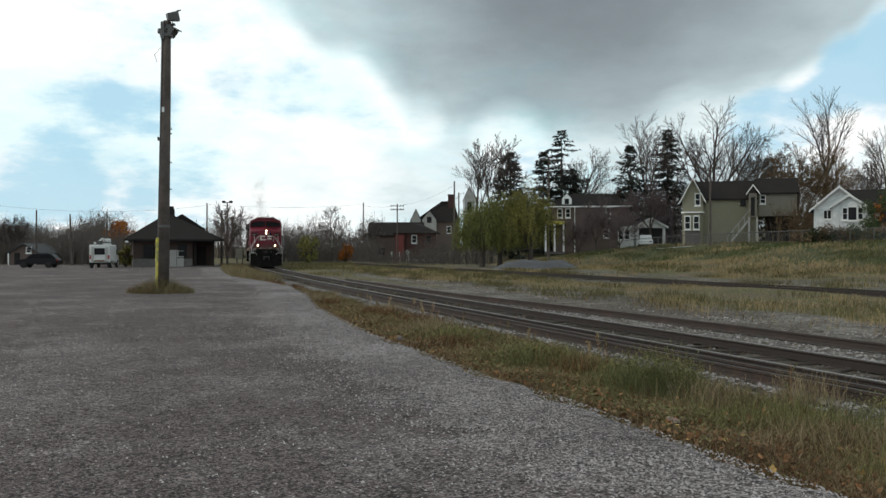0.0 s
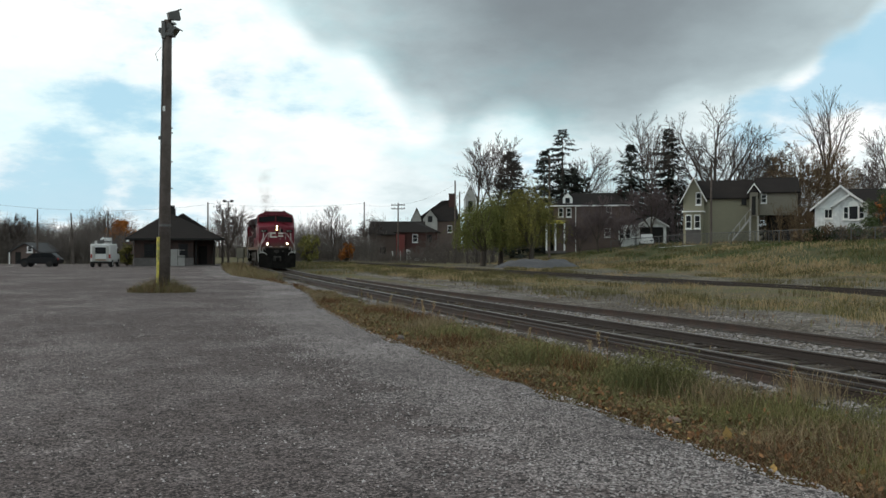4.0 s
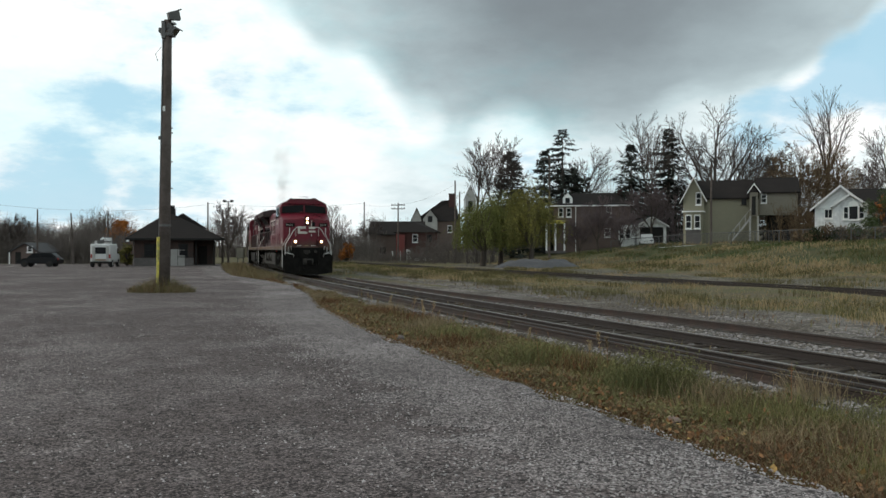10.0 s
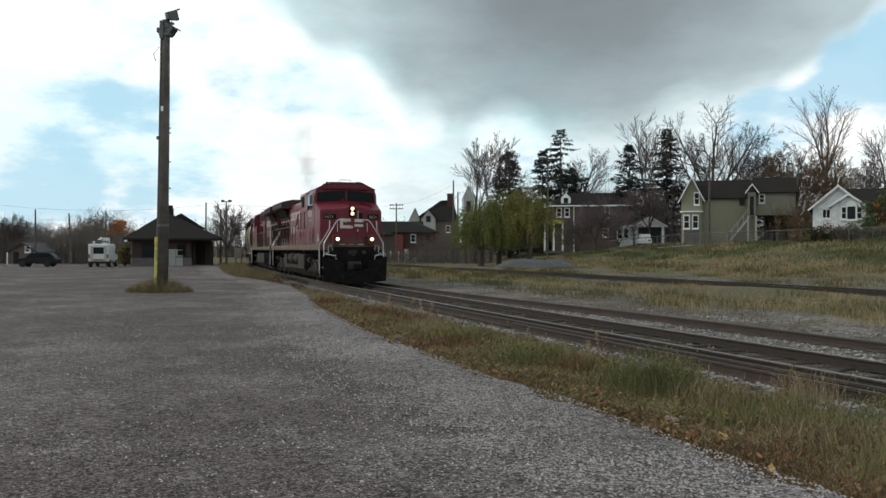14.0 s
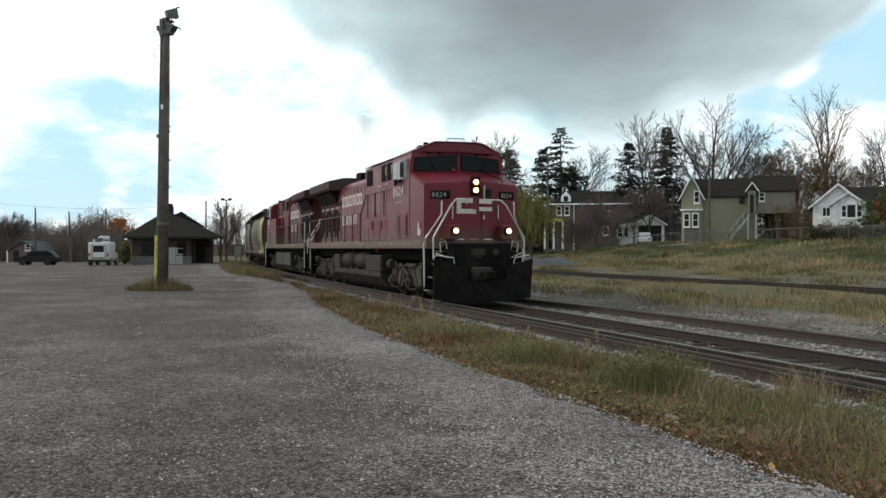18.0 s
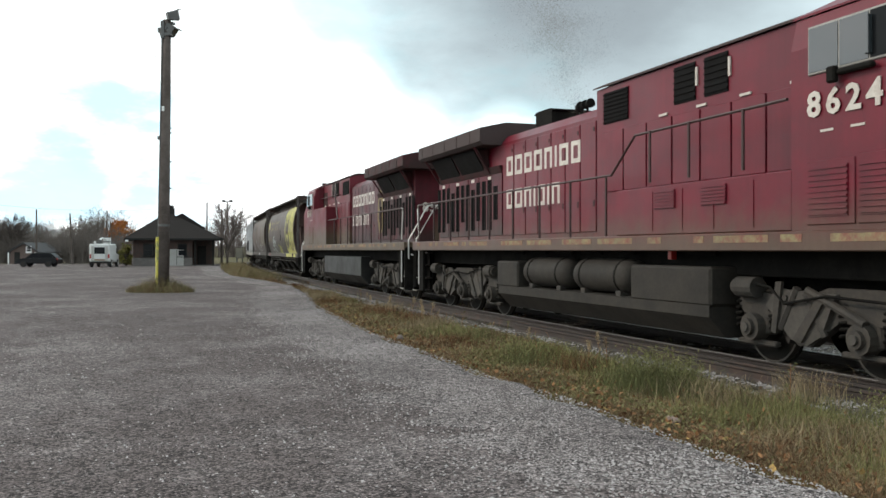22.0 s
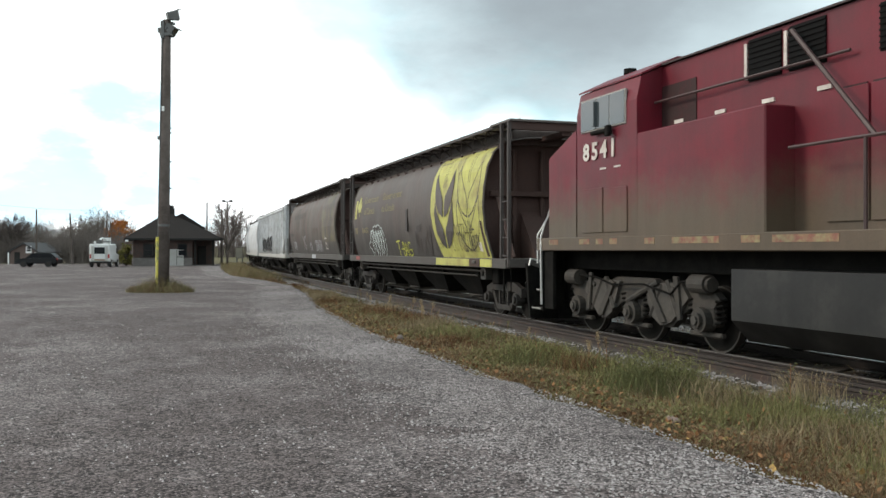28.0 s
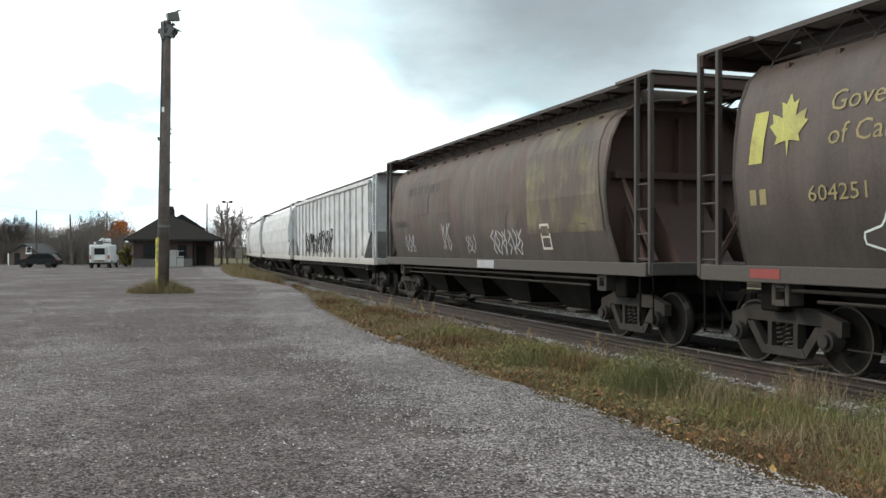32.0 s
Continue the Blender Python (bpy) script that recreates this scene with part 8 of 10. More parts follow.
def cream_house():
    d = 105.0
    x0, x1 = 27.98, 30.49
    z = gz(x0 + 3, d + 2) - 0.3
    zt = lambda v: v - z
    t = thing("cream_house", pose(x0, d, z, 0, 0, -17) @ Matrix.Diagonal((0.93, 1, 1, 1)), "two-storey cream clapboard house with a bay and outside stairs", "house", "houses on the rise")
    w = x1 - x0
    eave, ridge = zt(7.71), zt(9.95)
    gable_wall(t, 0, w, 0, 6, 0, eave, ridge, "y", M_CREAM)
    gable_roof(t, 0, w, 0, 6, eave, ridge, "y", M_SLATE, 0.35, 0.14, M_TRIM)
    window(t, 29.83 - x0, zt(7.58), 0.5, 1.3, 0.0)
    # bay below
    bt = zt(5.99)
    part("bay", P([(0.05, -0.3), (0.35, -0.9), (w - 0.35, -0.9), (w - 0.05, -0.3), (w - 0.05, 0.02), (0.05, 0.02)], 0, bt, "z"), M_CREAM, t)
    part("bay_roof", P([(-0.15, -0.4), (0.25, -1.1), (w - 0.25, -1.1), (w + 0.15, -0.4), (w + 0.15, 0.02), (-0.15, 0.02)], bt, bt + 0.14, "z"), M_TRIM, t)
    for px in (28.64, 29.70):
        window(t, px - x0, zt(4.87), 0.55, 1.45, -0.9)
    part("bay_base", B(0.35, w - 0.35, -0.93, -0.88, 0, zt(3.95)), M_FIELDSTONE, t)
    # long wing
    x2 = 37.02 - x0
    gable_wall(t, w, x2, 1.2, 7.5, 0, zt(7.71), zt(9.82), "x", M_CREAM)
    gable_roof(t, w - 1.4, x2, 1.2, 7.5, zt(7.71), zt(9.82), "x", M_SLATE, 0.3)
    # rear part on posts, with a landing
    x3 = 41.45 - x0
    part("wall", B(x2, x3, 0.6, 6.5, zt(5.60), zt(8.24)), M_BEIGE, t)
    # solid near-black wall whose colour stands for the shade of an open carport
    part("wall", B(x2 + 1.2, x3, 1.6, 6.5, 0, zt(5.60) - 0.004), M_DARK, t, "dark wall painted as the shade of a carport under the rear part")
    gable_roof(t, x2, x3, 0.6, 6.5, zt(8.24), zt(9.95), "x", M_SLATE, 0.3)
    part("stair_porch", B(35.90 - x0, 36.83 - x0, -0.6, 0.7, zt(5.47), zt(8.17)), M_BEIGE, t)
    gable_roof(t, 35.70 - x0, 37.02 - x0, -0.7, 1.0, zt(8.17), zt(9.03), "y", M_SLATE, 0.15, 0.1, M_TRIM)
    part("upper_door", B(36.10 - x0, 36.56 - x0, -0.66, -0.6, zt(5.60), zt(7.71), 0.01), M_DARK, t)
    window(t, 37.55 - x0, zt(7.51), 0.5, 0.9, 0.6)
    window(t, 35.24 - x0, zt(7.31), 0.4, 0.7, 1.2, M_DARK)
    for px in (35.90, 36.83):
        part("porch_post", B(px - x0 - 0.09, px - x0 + 0.09, -0.6, -0.42, 0, zt(5.47)), M_GREYTRIM, t)
    # the stairs fall to the side
    xa, za, xb, zb = 36.03 - x0, zt(5.47), 33.39 - x0, 0.25
    for y in (-0.6, 0.4):
        bm = P([(xa, za), (xb, zb), (xb, zb - 0.3), (xa, za - 0.3)], y, y + 0.06, "y")
        part("stringer", bm, M_GREYTRIM, t)
        bm = P([(xa, za + 0.95), (xb, zb + 0.95), (xb, zb + 0.83), (xa, za + 0.83)], y, y + 0.05, "y")
        part("stair_rail", bm, M_GREYTRIM, t)
        for k in range(5):
            f = k / 4
            part("baluster", B(xa + (xb - xa) * f - 0.03, xa + (xb - xa) * f + 0.03, y, y + 0.05, za + (zb - za) * f, za + (zb - za) * f + 0.9), M_GREYTRIM, t)
    for k in range(12):
        f = (k + 0.5) / 12
        part("tread", B(xa + (xb - xa) * f - 0.14, xa + (xb - xa) * f + 0.14, -0.54, 0.4, za + (zb - za) * f - 0.02, za + (zb - za) * f + 0.02), M_BEIGE, t)


cream_house()


def brick_house():
    d = 122.0
    x0 = 14.88
    z = gz(x0 + 4, d + 3) - 0.4
    zt = lambda v: v - z
    t = thing("brick_house", pose(x0, d, z, 0, 0, -9), "two-storey brown brick house with a dormer and columned porch", "house", "houses on the rise")
    w = 25.15 - x0
    eave = zt(7.47)
    part("wall", B(0, w, 0, 8, 0, eave), M_BRICKBROWN, t)
    bm = bmesh.new()
    o = 0.5
    a = [bm.verts.new(v) for v in ((-o, -o, eave), (w + o, -o, eave), (w + o, 8 + o, eave), (-o, 8 + o, eave))]
    b = [bm.verts.new((v.co.x, v.co.y, eave + 0.16)) for v in a]
    g = [bm.verts.new((2.6, 4, zt(9.54))), bm.verts.new((w - 2.0, 4, zt(9.54)))]
    bm.faces.new(a[::-1])
    for i in range(4):
        bm.faces.new((a[i], a[(i + 1) % 4], b[(i + 1) % 4], b[i]))
    bm.faces.new((b[0], b[1], g[1], g[0])), bm.faces.new((b[1], b[2], g[1])), bm.faces.new((b[2], b[3], g[0], g[1])), bm.faces.new((b[3], b[0], g[0]))
    bmesh.ops.recalc_face_normals(bm, faces=bm.faces)
    part("roof", bm, M_SLATE, t)
    part("eave_board", B(-o - 0.03, w + o, -o - 0.05, -o - 0.002, eave + 0.0, eave + 0.18), M_TRIM, t)
    dx = 16.79 - x0
    dm = part("dormer", P([(dx - 0.65, eave + 0.3), (dx + 0.65, eave + 0.3), (dx + 0.65, eave + 1.2), (dx, eave + 1.9), (dx - 0.65, eave + 1.2)], 0.2, 3.0, "y"), M_TRIM, t, "white gabled dormer")
    part("dormer_pane", B(dx - 0.3, dx + 0.3, 0.16, 0.19, eave + 0.5, eave + 1.2), M_PANE, dm)
    for px in (15.87, 16.95):
        window(t, px - x0, zt(6.70), 0.5, 1.1, 0.0)
    window(t, 22.31 - x0, zt(6.70), 0.5, 1.3, 0.0)
    window(t, 22.08 - x0, zt(3.94), 0.6, 1.0, 0.0)
    part("drain_pipe", T([(17.87 - x0, -0.08, 0), (17.87 - x0, -0.08, eave)], 0.06, 6), M_TRIM, t)
    px0, px1 = 13.88 - x0, 16.56 - x0
    part("porch_roof", B(px0, px1, -2.2, 0.0, zt(5.17), zt(5.55), 0.02), M_GUARD, t)
    for q in (px0 + 0.15, (px0 + px1) / 2, px1 - 0.15):
        part("porch_column", B(q - 0.12, q + 0.12, -2.1, -1.86, 0.3, zt(5.17)), M_TRIM, t)
    part("porch_floor", B(px0, px1, -2.2, 0.0, 0, 0.35), M_FIELDSTONE, t)
    part("chimney", B(w - 1.6, w - 0.9, 3.6, 4.3, eave + 1.0, zt(9.92), 0.03), M_BRICK, t)
    part("side_porch", B(23.69 - x0, 25.61 - x0, -2.6, -0.1, 0, zt(4.86), 0.02), M_SIDING, t)
    for px in (23.85, 24.69):
        window(t, px - x0, zt(3.71), 0.5, 1.2, -2.6, M_TRIM)


brick_house()


def garage():
    d = 118.0
    x0 = 25.37
    z = gz(x0 + 2, d + 3) - 0.2
    zt = lambda v: v - z
    t = thing("garage", pose(x0, d, z), "white gabled garage with a dark door", "garage")
    w = 29.22 - x0
    gable_wall(t, 0, w, 0, 6, 0, zt(4.75), zt(5.87), "y", M_SIDING)
    gable_roof(t, 0, w, 0, 6, zt(4.75), zt(5.87), "y", M_SLATEGREY, 0.3, 0.12, M_TRIM)
    part("garage_door", B(0.4, w - 0.4, -0.05, -0.002, 0, zt(4.61), 0.01), M_DARK, t)


garage()


def town():
    """Buildings across the line, among the poles."""
    d = 165.0
    x0 = -13.38
    z = gz(x0 + 4, d) - 0.3
    zt = lambda v: v - z
    t = thing("long_building", pose(x0, d, z), "long low building with a grey shingle roof", "building")
    w = -4.04 - x0
    part("wall", B(0, w, 0, 9, 0, zt(4.54)), M_BRICKBROWN, t)
    gable_roof(t, 0, w, 0, 9, zt(4.54), zt(6.82), "x", M_SLATE, 0.5)
    for k in range(2):
        window(t, 2.2 + k * w / 2.3, 1.9, 0.8, 1.0, 0.0, M_DARK)
    d = 150.0
    x0 = -8.0
    z = gz(x0 + 4, d) - 0.3
    t = thing("red_building", pose(x0, d, z), "low dark red brick building with a hipped roof", "building")
    w = 6.9
    e, top = 4.55 - z, 6.3 - z
    part("wall", B(0, w, 0, 9, 0, e), M_BRICK, t)
    part("wing", B(0.1, 1.5, -1.4, -0.004, 0, e - 0.4), surface("bright_red_brick", (0.17, 0.045, 0.04), 0.9, grain=9, stain=0.8, vary=0.3), t, "brighter red wing")
    bm = bmesh.new()
    o = 0.6
    lo = [bm.verts.new(v) for v in ((-o, -o, e), (w + o, -o, e), (w + o, 9 + o, e), (-o, 9 + o, e))]
    rg = [bm.verts.new((w * 0.42, 3.4, top)), bm.verts.new((w * 0.58, 5.6, top))]
    bm.faces.new(lo[::-1])
    bm.faces.new((lo[0], lo[1], rg[0])), bm.faces.new((lo[1], lo[2], rg[1], rg[0])), bm.faces.new((lo[2], lo[3], rg[1])), bm.faces.new((lo[3], lo[0], rg[0], rg[1]))
    bmesh.ops.recalc_face_normals(bm, faces=bm.faces)
    part("roof", bm, M_SLATE, t, "dark hipped roof")
    window(t, 3.2, e - 1.0, 0.7, 1.2, 0.0)
    window(t, 5.6, e - 1.0, 0.6, 1.0, 0.0, M_DARK)
    part("door", B(1.75, 2.4, -0.06, -0.002, 0.3, 2.2, 0.01), M_TRIM, t)
    part("loading_ramp", B(3.0, 6.2, -2.0, -0.02, 0, 0.7, 0.02), M_TRIM, t)
    for q in (-0.4, 0.9):
        part("gate_post", B(q - 0.07, q + 0.07, -3.2, -3.06, 0, 1.9), M_TRIM, t)
    d = 215.0
    x0 = -7.57
    z = gz(x0 + 4, d) - 0.5
    zt = lambda v: v - z
    t = thing("large_house", pose(x0, d, z), "large old house with steep dark roofs and a pale gable", "house")
    w = 11.2
    part("wall", B(0.6, w, 0, 12, 0, zt(8.4)), M_BRICKBROWN, t)
    bm = bmesh.new()
    lo = [bm.verts.new(v) for v in ((0.2, -0.4, zt(8.4)), (w + 0.4, -0.4, zt(8.4)), (w + 0.4, 12.4, zt(8.4)), (0.2, 12.4, zt(8.4)))]
    rg = [bm.verts.new((7.2, 5.4, zt(13.7))), bm.verts.new((w - 1.0, 6.4, zt(13.9)))]
    bm.faces.new(lo[::-1])
    bm.faces.new((lo[0], lo[1], rg[1], rg[0])), bm.faces.new((lo[1], lo[2], rg[1])), bm.faces.new((lo[2], lo[3], rg[0], rg[1])), bm.faces.new((lo[3], lo[0], rg[0]))
    bmesh.ops.recalc_face_normals(bm, faces=bm.faces)
    part("roof", bm, M_SLATE, t, "steep dark hipped roof")
    gable_wall(t, 2.6, 6.0, -1.2, 5, 0, zt(9.0), zt(11.2), "y", M_GREYTRIM)
    gable_roof(t, 2.6, 6.0, -1.2, 6, zt(9.0), zt(11.2), "y", M_SLATE, 0.3)
    gable_wall(t, 0.0, 2.2, -0.6, 5, 0, zt(9.2), zt(11.5), "y", M_GREYTRIM)
    gable_roof(t, 0.0, 2.2, -0.6, 6, zt(9.2), zt(11.5), "y", M_SLATE, 0.3)
    part("chimney", B(w - 2.4, w - 0.9, 4, 5.5, zt(12.0), zt(15.1), 0.04), M_BRICK, t)
    part("chimney_cap", B(w - 2.5, w - 0.8, 3.9, 5.6, zt(15.1), zt(15.35), 0.02), M_FIELDSTONE, t)
    window(t, 4.3, zt(9.0), 0.9, 1.2, -1.2, M_DARK)
    window(t, 9.0, zt(6.6), 0.9, 1.5, 0.0)
    d = 225.0
    x0 = 5.09
    z = gz(x0 + 2, d) - 0.5
    zt = lambda v: v - z
    t = thing("stone_tower", pose(x0, d, z), "pale stone tower with a pointed gable and pinnacles", "tower")
    w = 8.20 - x0
    gable_wall(t, 0, w, 0, 4, 0, zt(14.37), zt(17.76), "y", M_GREYTRIM)
    gable_roof(t, 0, w, 0, 4, zt(14.37), zt(17.76), "y", M_SLATEGREY, 0.15)
    for q in (0.2, w - 0.2):
        part("pinnacle", T([(q, -0.1, zt(11.54)), (q, -0.1, zt(15.36))], 0.3, 6, 0.05), M_WHITESTONE, t)
    window(t, w / 2, zt(12.53), 0.9, 2.4, 0.0, M_DARK)


town()


def fence():
    """Chain-link fence along the top of the bank: each post, the rail and the wire."""
    t = thing("chain_link_fence", pose(0, 0, 0), "galvanised chain-link fence along the grassy bank", "fence")
    pts = []
    for px in range(0, 13):
        f = px / 12
        d = 108 - 14 * min(1, f * 2) - 14 * max(0, f * 2 - 1)
        x = (1080 + 510 * f - 784) / 1591 * d
        pts.append(Vector((x, d, gz(x, d))))
    for p in pts:
        part("post", T([p - Vector((0, 0, 0.2)), p + Vector((0, 0, 1.4))], 0.05, 6), M_FENCE, t)
    for a, b in zip(pts, pts[1:]):
        part("top_rail", T([a + Vector((0, 0, 1.35)), b + Vector((0, 0, 1.35))], 0.035, 5), M_FENCE, t)
        w = Web()
        n = 34
        for k in range(-8, n):
            for s in (0, 8):
                f0, f1 = (k + s) / n, (k + 8 - s) / n
                if 0 <= f0 <= 1 and 0 <= f1 <= 1:
                    w.limb(a.lerp(b, f0) + Vector((0, 0, 0.05)), a.lerp(b, f1) + Vector((0, 0, 1.33)), 0.0035, 0.0035, 3)
        data_ob("mesh_wire", w.v, w.f, M_FENCE, t)


fence()


def heap():
    x, y = 9.39, 90.0
    bm = bmesh.new()
    bmesh.ops.create_grid(bm, x_segments=40, y_segments=24, size=1)
    for v in bm.verts:
        u, w = v.co.x, v.co.y
        h = max(0.0, 1 - (u * u + w * w) ** 0.5) ** 0.8 * 1.9
        h = min(h, 0.95 + 0.1 * noise.noise(Vector((u * 5, w * 5, 9))))
        h *= 0.8 + 0.35 * noise.noise(Vector((u * 3, w * 3, 2)))
        v.co = Vector((u * 4.8, w * 3.2, h * 1.15 - 0.12 + 0.04 * noise.noise(Vector((u * 14, w * 14, 6)))))
    tagged(mesh_ob("gravel_mound", bm, M_GREYPILE, smooth=True), "mound of dark grey gravel in the grass", "gravel mound").matrix_basis = pose(x, y, gz(x, y))
    for x0, y0, x1, y1, wd in ((32.50, 93, 38.35, 93, 1.0), (24.67, 103, 28.00, 101, 0.9)):
        verts, faces = [], []
        for k in range(21):
            f = k / 20
            cx, cy = x0 + (x1 - x0) * f, y0 + (y1 - y0) * f
            for o in (-wd, 0, wd):
                verts.append((cx - o * 0.2, cy + o, gz(cx - o * 0.2, cy + o) + 0.05))
        for k in range(20):
            for j in range(2):
                a = k * 3 + j
                faces.append((a, a + 3, a + 4, a + 1))
        tagged(data_ob("driveway", verts, faces, M_DRIVE), "pale concrete drive across the bank", "driveway", kind="structure")


heap()

# ---- trees and woods ----
bare_tree(4.4, 120, 16.9, "tall bare tree with upright limbs above the willow", 31, 0.75, 0.42, 4, thick=0.013, kids=3)
bare_tree(6.35, 118, 17.3, "tall bare tree with a fan of upright limbs above the willow", 32, 0.8, 0.4, 4, thick=0.015, kids=4)
bare_tree(19.2, 112, 8.6, "low purple-brown bare tree before the brick house", 47, 1.2, 0.25, 4, mat=M_TWIGPURPLE, kids=5)
bare_tree(26.37, 114, 10.24, "purple-brown bare tree before the garage", 48, 1.1, 0.3, 4, mat=M_TWIGPURPLE, kids=5)
bare_tree(40.65, 110, 9.38, "russet bare tree beside the cream house", 49, 1.1, 0.3, 4, mat=M_TWIGBROWN)
bare_tree(22.4, 150, 19.5, "bare tree behind the brick house", 33, 1.2, 0.25, 4, kids=5)
bare_tree(29.4, 130, 22.07, "tall slender bare tree among conifers", 34, 0.7, 0.35, 4, thick=0.013)
bare_tree(38.46, 128, 23.36, "large spreading bare tree behind the cream house", 35, 1.3, 0.3, 4, mat=M_BARK, thick=0.024, kids=6)
bare_tree(46.75, 135, 19.4, "bare tree behind the cream house", 36, 1.1, kids=6)
bare_tree(49.84, 118, 23.6, "tall open bare tree behind the white house", 37, 0.85, 0.5, 3, mat=M_BARK, thick=0.014, kids=4)
bare_tree(44.2, 112, 15.51, "brown-leaved tree between the houses", 38, 1.2, 0.25, 4, mat=M_TWIGBROWN, leaves=M_TWIGBROWN, kids=7)
bare_tree(50.6, 115, 16.2, "brown-leaved tree behind the white house", 39, 1.2, 0.25, 4, mat=M_TWIGBROWN, leaves=M_TWIGBROWN, kids=7)
bare_tree(55.03, 110, 17.33, "bare tree beyond the white house", 40, 1.0)
bare_tree(35.9, 140, 16.33, "bare tree behind the cream house", 41, 1.1)
bare_tree(61.77, 130, 14.88, "bare tree beyond the white house", 42, 1.1)
bare_tree(-27.61, 115, 8.14, "bare tree beside the station", 43, 1.0, 0.25)
bare_tree(-18.48, 150, 9.37, "bare tree across the line", 44, 1.2, 0.22)
bare_tree(-12.97, 160, 8.08, "bare tree across the line", 45, 1.2, 0.22)
bare_tree(-57.62, 120, 6.77, "bare tree at the edge of the woods", 46, 1.1, 0.25)
conifer(9.35, 125, 15.78, "dark conifer above the willow", 51, 0.3, 0.4)
conifer(17.42, 132, 19.89, "tall dark spruce behind the brick house", 52, 0.36, 0.9)
conifer(19.3, 136, 14.6, "broad dark spruce behind the brick house", 57, 0.42, 0.3)
conifer(14.54, 130, 16.35, "dark spruce behind the brick house", 53, 0.24)
conifer(26.08, 125, 16.57, "dark spruce with open boughs", 54, 0.32, 0.7)
conifer(33.02, 132, 19.89, "tall dark spruce with dense boughs", 55, 0.28, 0.1)
conifer(50.86, 140, 16.33, "dark spruce behind the houses", 56, 0.32)
willow(6.3, 100, 8.5, 3.9, "broad dull green willow with drooping foliage", M_WILLOWDARK, 61, 620)
willow(4.2, 97, 7.2, 2.9, "dull green willow with drooping foliage", M_WILLOWDARK, 62, 420)
willow(9.3, 96, 8.9, 3.0, "yellow-green willow with drooping foliage", M_WILLOW, 63, 620)
leafy("autumn_tree", -46.50, 128, 5.98, 2.6, "orange-leaved autumn tree by the station", M_ORANGE, 64, 6000, 0.26, 0.3)
leafy("shrub", 43.9, 90, 5.4, 1.9, "rounded dark green shrub beside the white house", M_EVERGREEN, 65, 5000, 0.16, 0.2, "shrub")
leafy("shrub", 45.2, 91, 5.0, 1.4, "orange autumn shrub beside the white house", M_ORANGE, 85, 2200, 0.16, 0.2, "shrub")
leafy("shrub", -15.14, 140, 3.0, 1.3, "orange autumn shrub across the line", M_ORANGE, 66, 900, 0.25, 0.2, "shrub")
leafy("shrub", -19.53, 130, 4.0, 1.8, "yellow-green shrub beside the line", M_WILLOW, 67, 1500, 0.25, 0.2, "shrub")
leafy("shrub", -34.62, 98, 2.6, 0.9, "yellowish shrub at the station's corner", M_WILLOW, 68, 900, 0.2, 0.2, "shrub")
leafy("shrub", 38.38, 91, 1.0, 1.6, "dark clipped shrub before the white house", M_EVERGREEN, 69, 1500, 0.16, 0.1, "shrub")
leafy("shrub", 40.95, 91, 0.9, 1.5, "dark clipped shrub before the white house", M_EVERGREEN, 70, 1500, 0.16, 0.1, "shrub")
for k_ in range(9):
    leafy("shrub", (1425 + 17 * k_ - 784) / 1591 * (88 - 0.3 * k_), 88 - 0.3 * k_, 1.2 + 0.3 * (k_ % 3), 1.2, "dark tangled shrub behind the fence", M_EVERGREEN if k_ % 2 else M_TWIGBROWN, 90 + k_, 900, 0.16, 0.1, "shrub")
thicket("woods", -82.40, -48.31, 150, 140, 5.0, 6.9, 1100, "dense bare autumn woods along the lot", M_WOODS, 71, 12)
thicket("woods", -68.12, -40.72, 124, 118, 3.0, 5.0, 1000, "dense bare undergrowth along the lot", M_WOODS, 72, 12)
thicket("woods", -54.22, -8.05, 190, 200, 6.0, 9.0, 800, "bare woods beyond the station", M_TWIGDARK, 73)
thicket("woods", -26.30, -11.69, 150, 150, 3.5, 5.5, 600, "tangled bare scrub across the line", M_WOODS, 74)
bare_tree(22.2, 113, 7.4, "round purple-brown bare shrub tree before the brick house", 75, 1.5, 0.12, 4, mat=M_TWIGPURPLE, kids=6)
bare_tree(17.2, 114, 6.2, "round purple-brown bare shrub tree before the brick house", 86, 1.5, 0.12, 4, mat=M_TWIGPURPLE, kids=6)
thicket("woods", 27.05, 34.40, 130, 128, 4.0, 7.0, 170, "bare purple-brown shrubs behind the garage", M_TWIGPURPLE, 80)
thicket("woods", 38.85, 40.98, 102, 100, 3.5, 5.5, 160, "russet scrub between the houses", M_TWIGBROWN, 76)
thicket("woods", 6.22, 97.88, 160, 150, 8.0, 12.0, 1200, "bare woods behind the houses", M_WOODS, 77)
thicket("woods", -11.95, 0.82, 132, 118, 0.9, 1.9, 420, "low tan scrub before the brick buildings", M_WOODS, 81)
thicket("woods", -2.99, 5.25, 140, 110, 2.0, 4.5, 260, "bare scrub beside the line", M_WOODS, 78)
thicket("woods", -260, 300, 420, 430, 10.0, 17.0, 900, "far wooded skyline", M_WOODS, 79, 6)

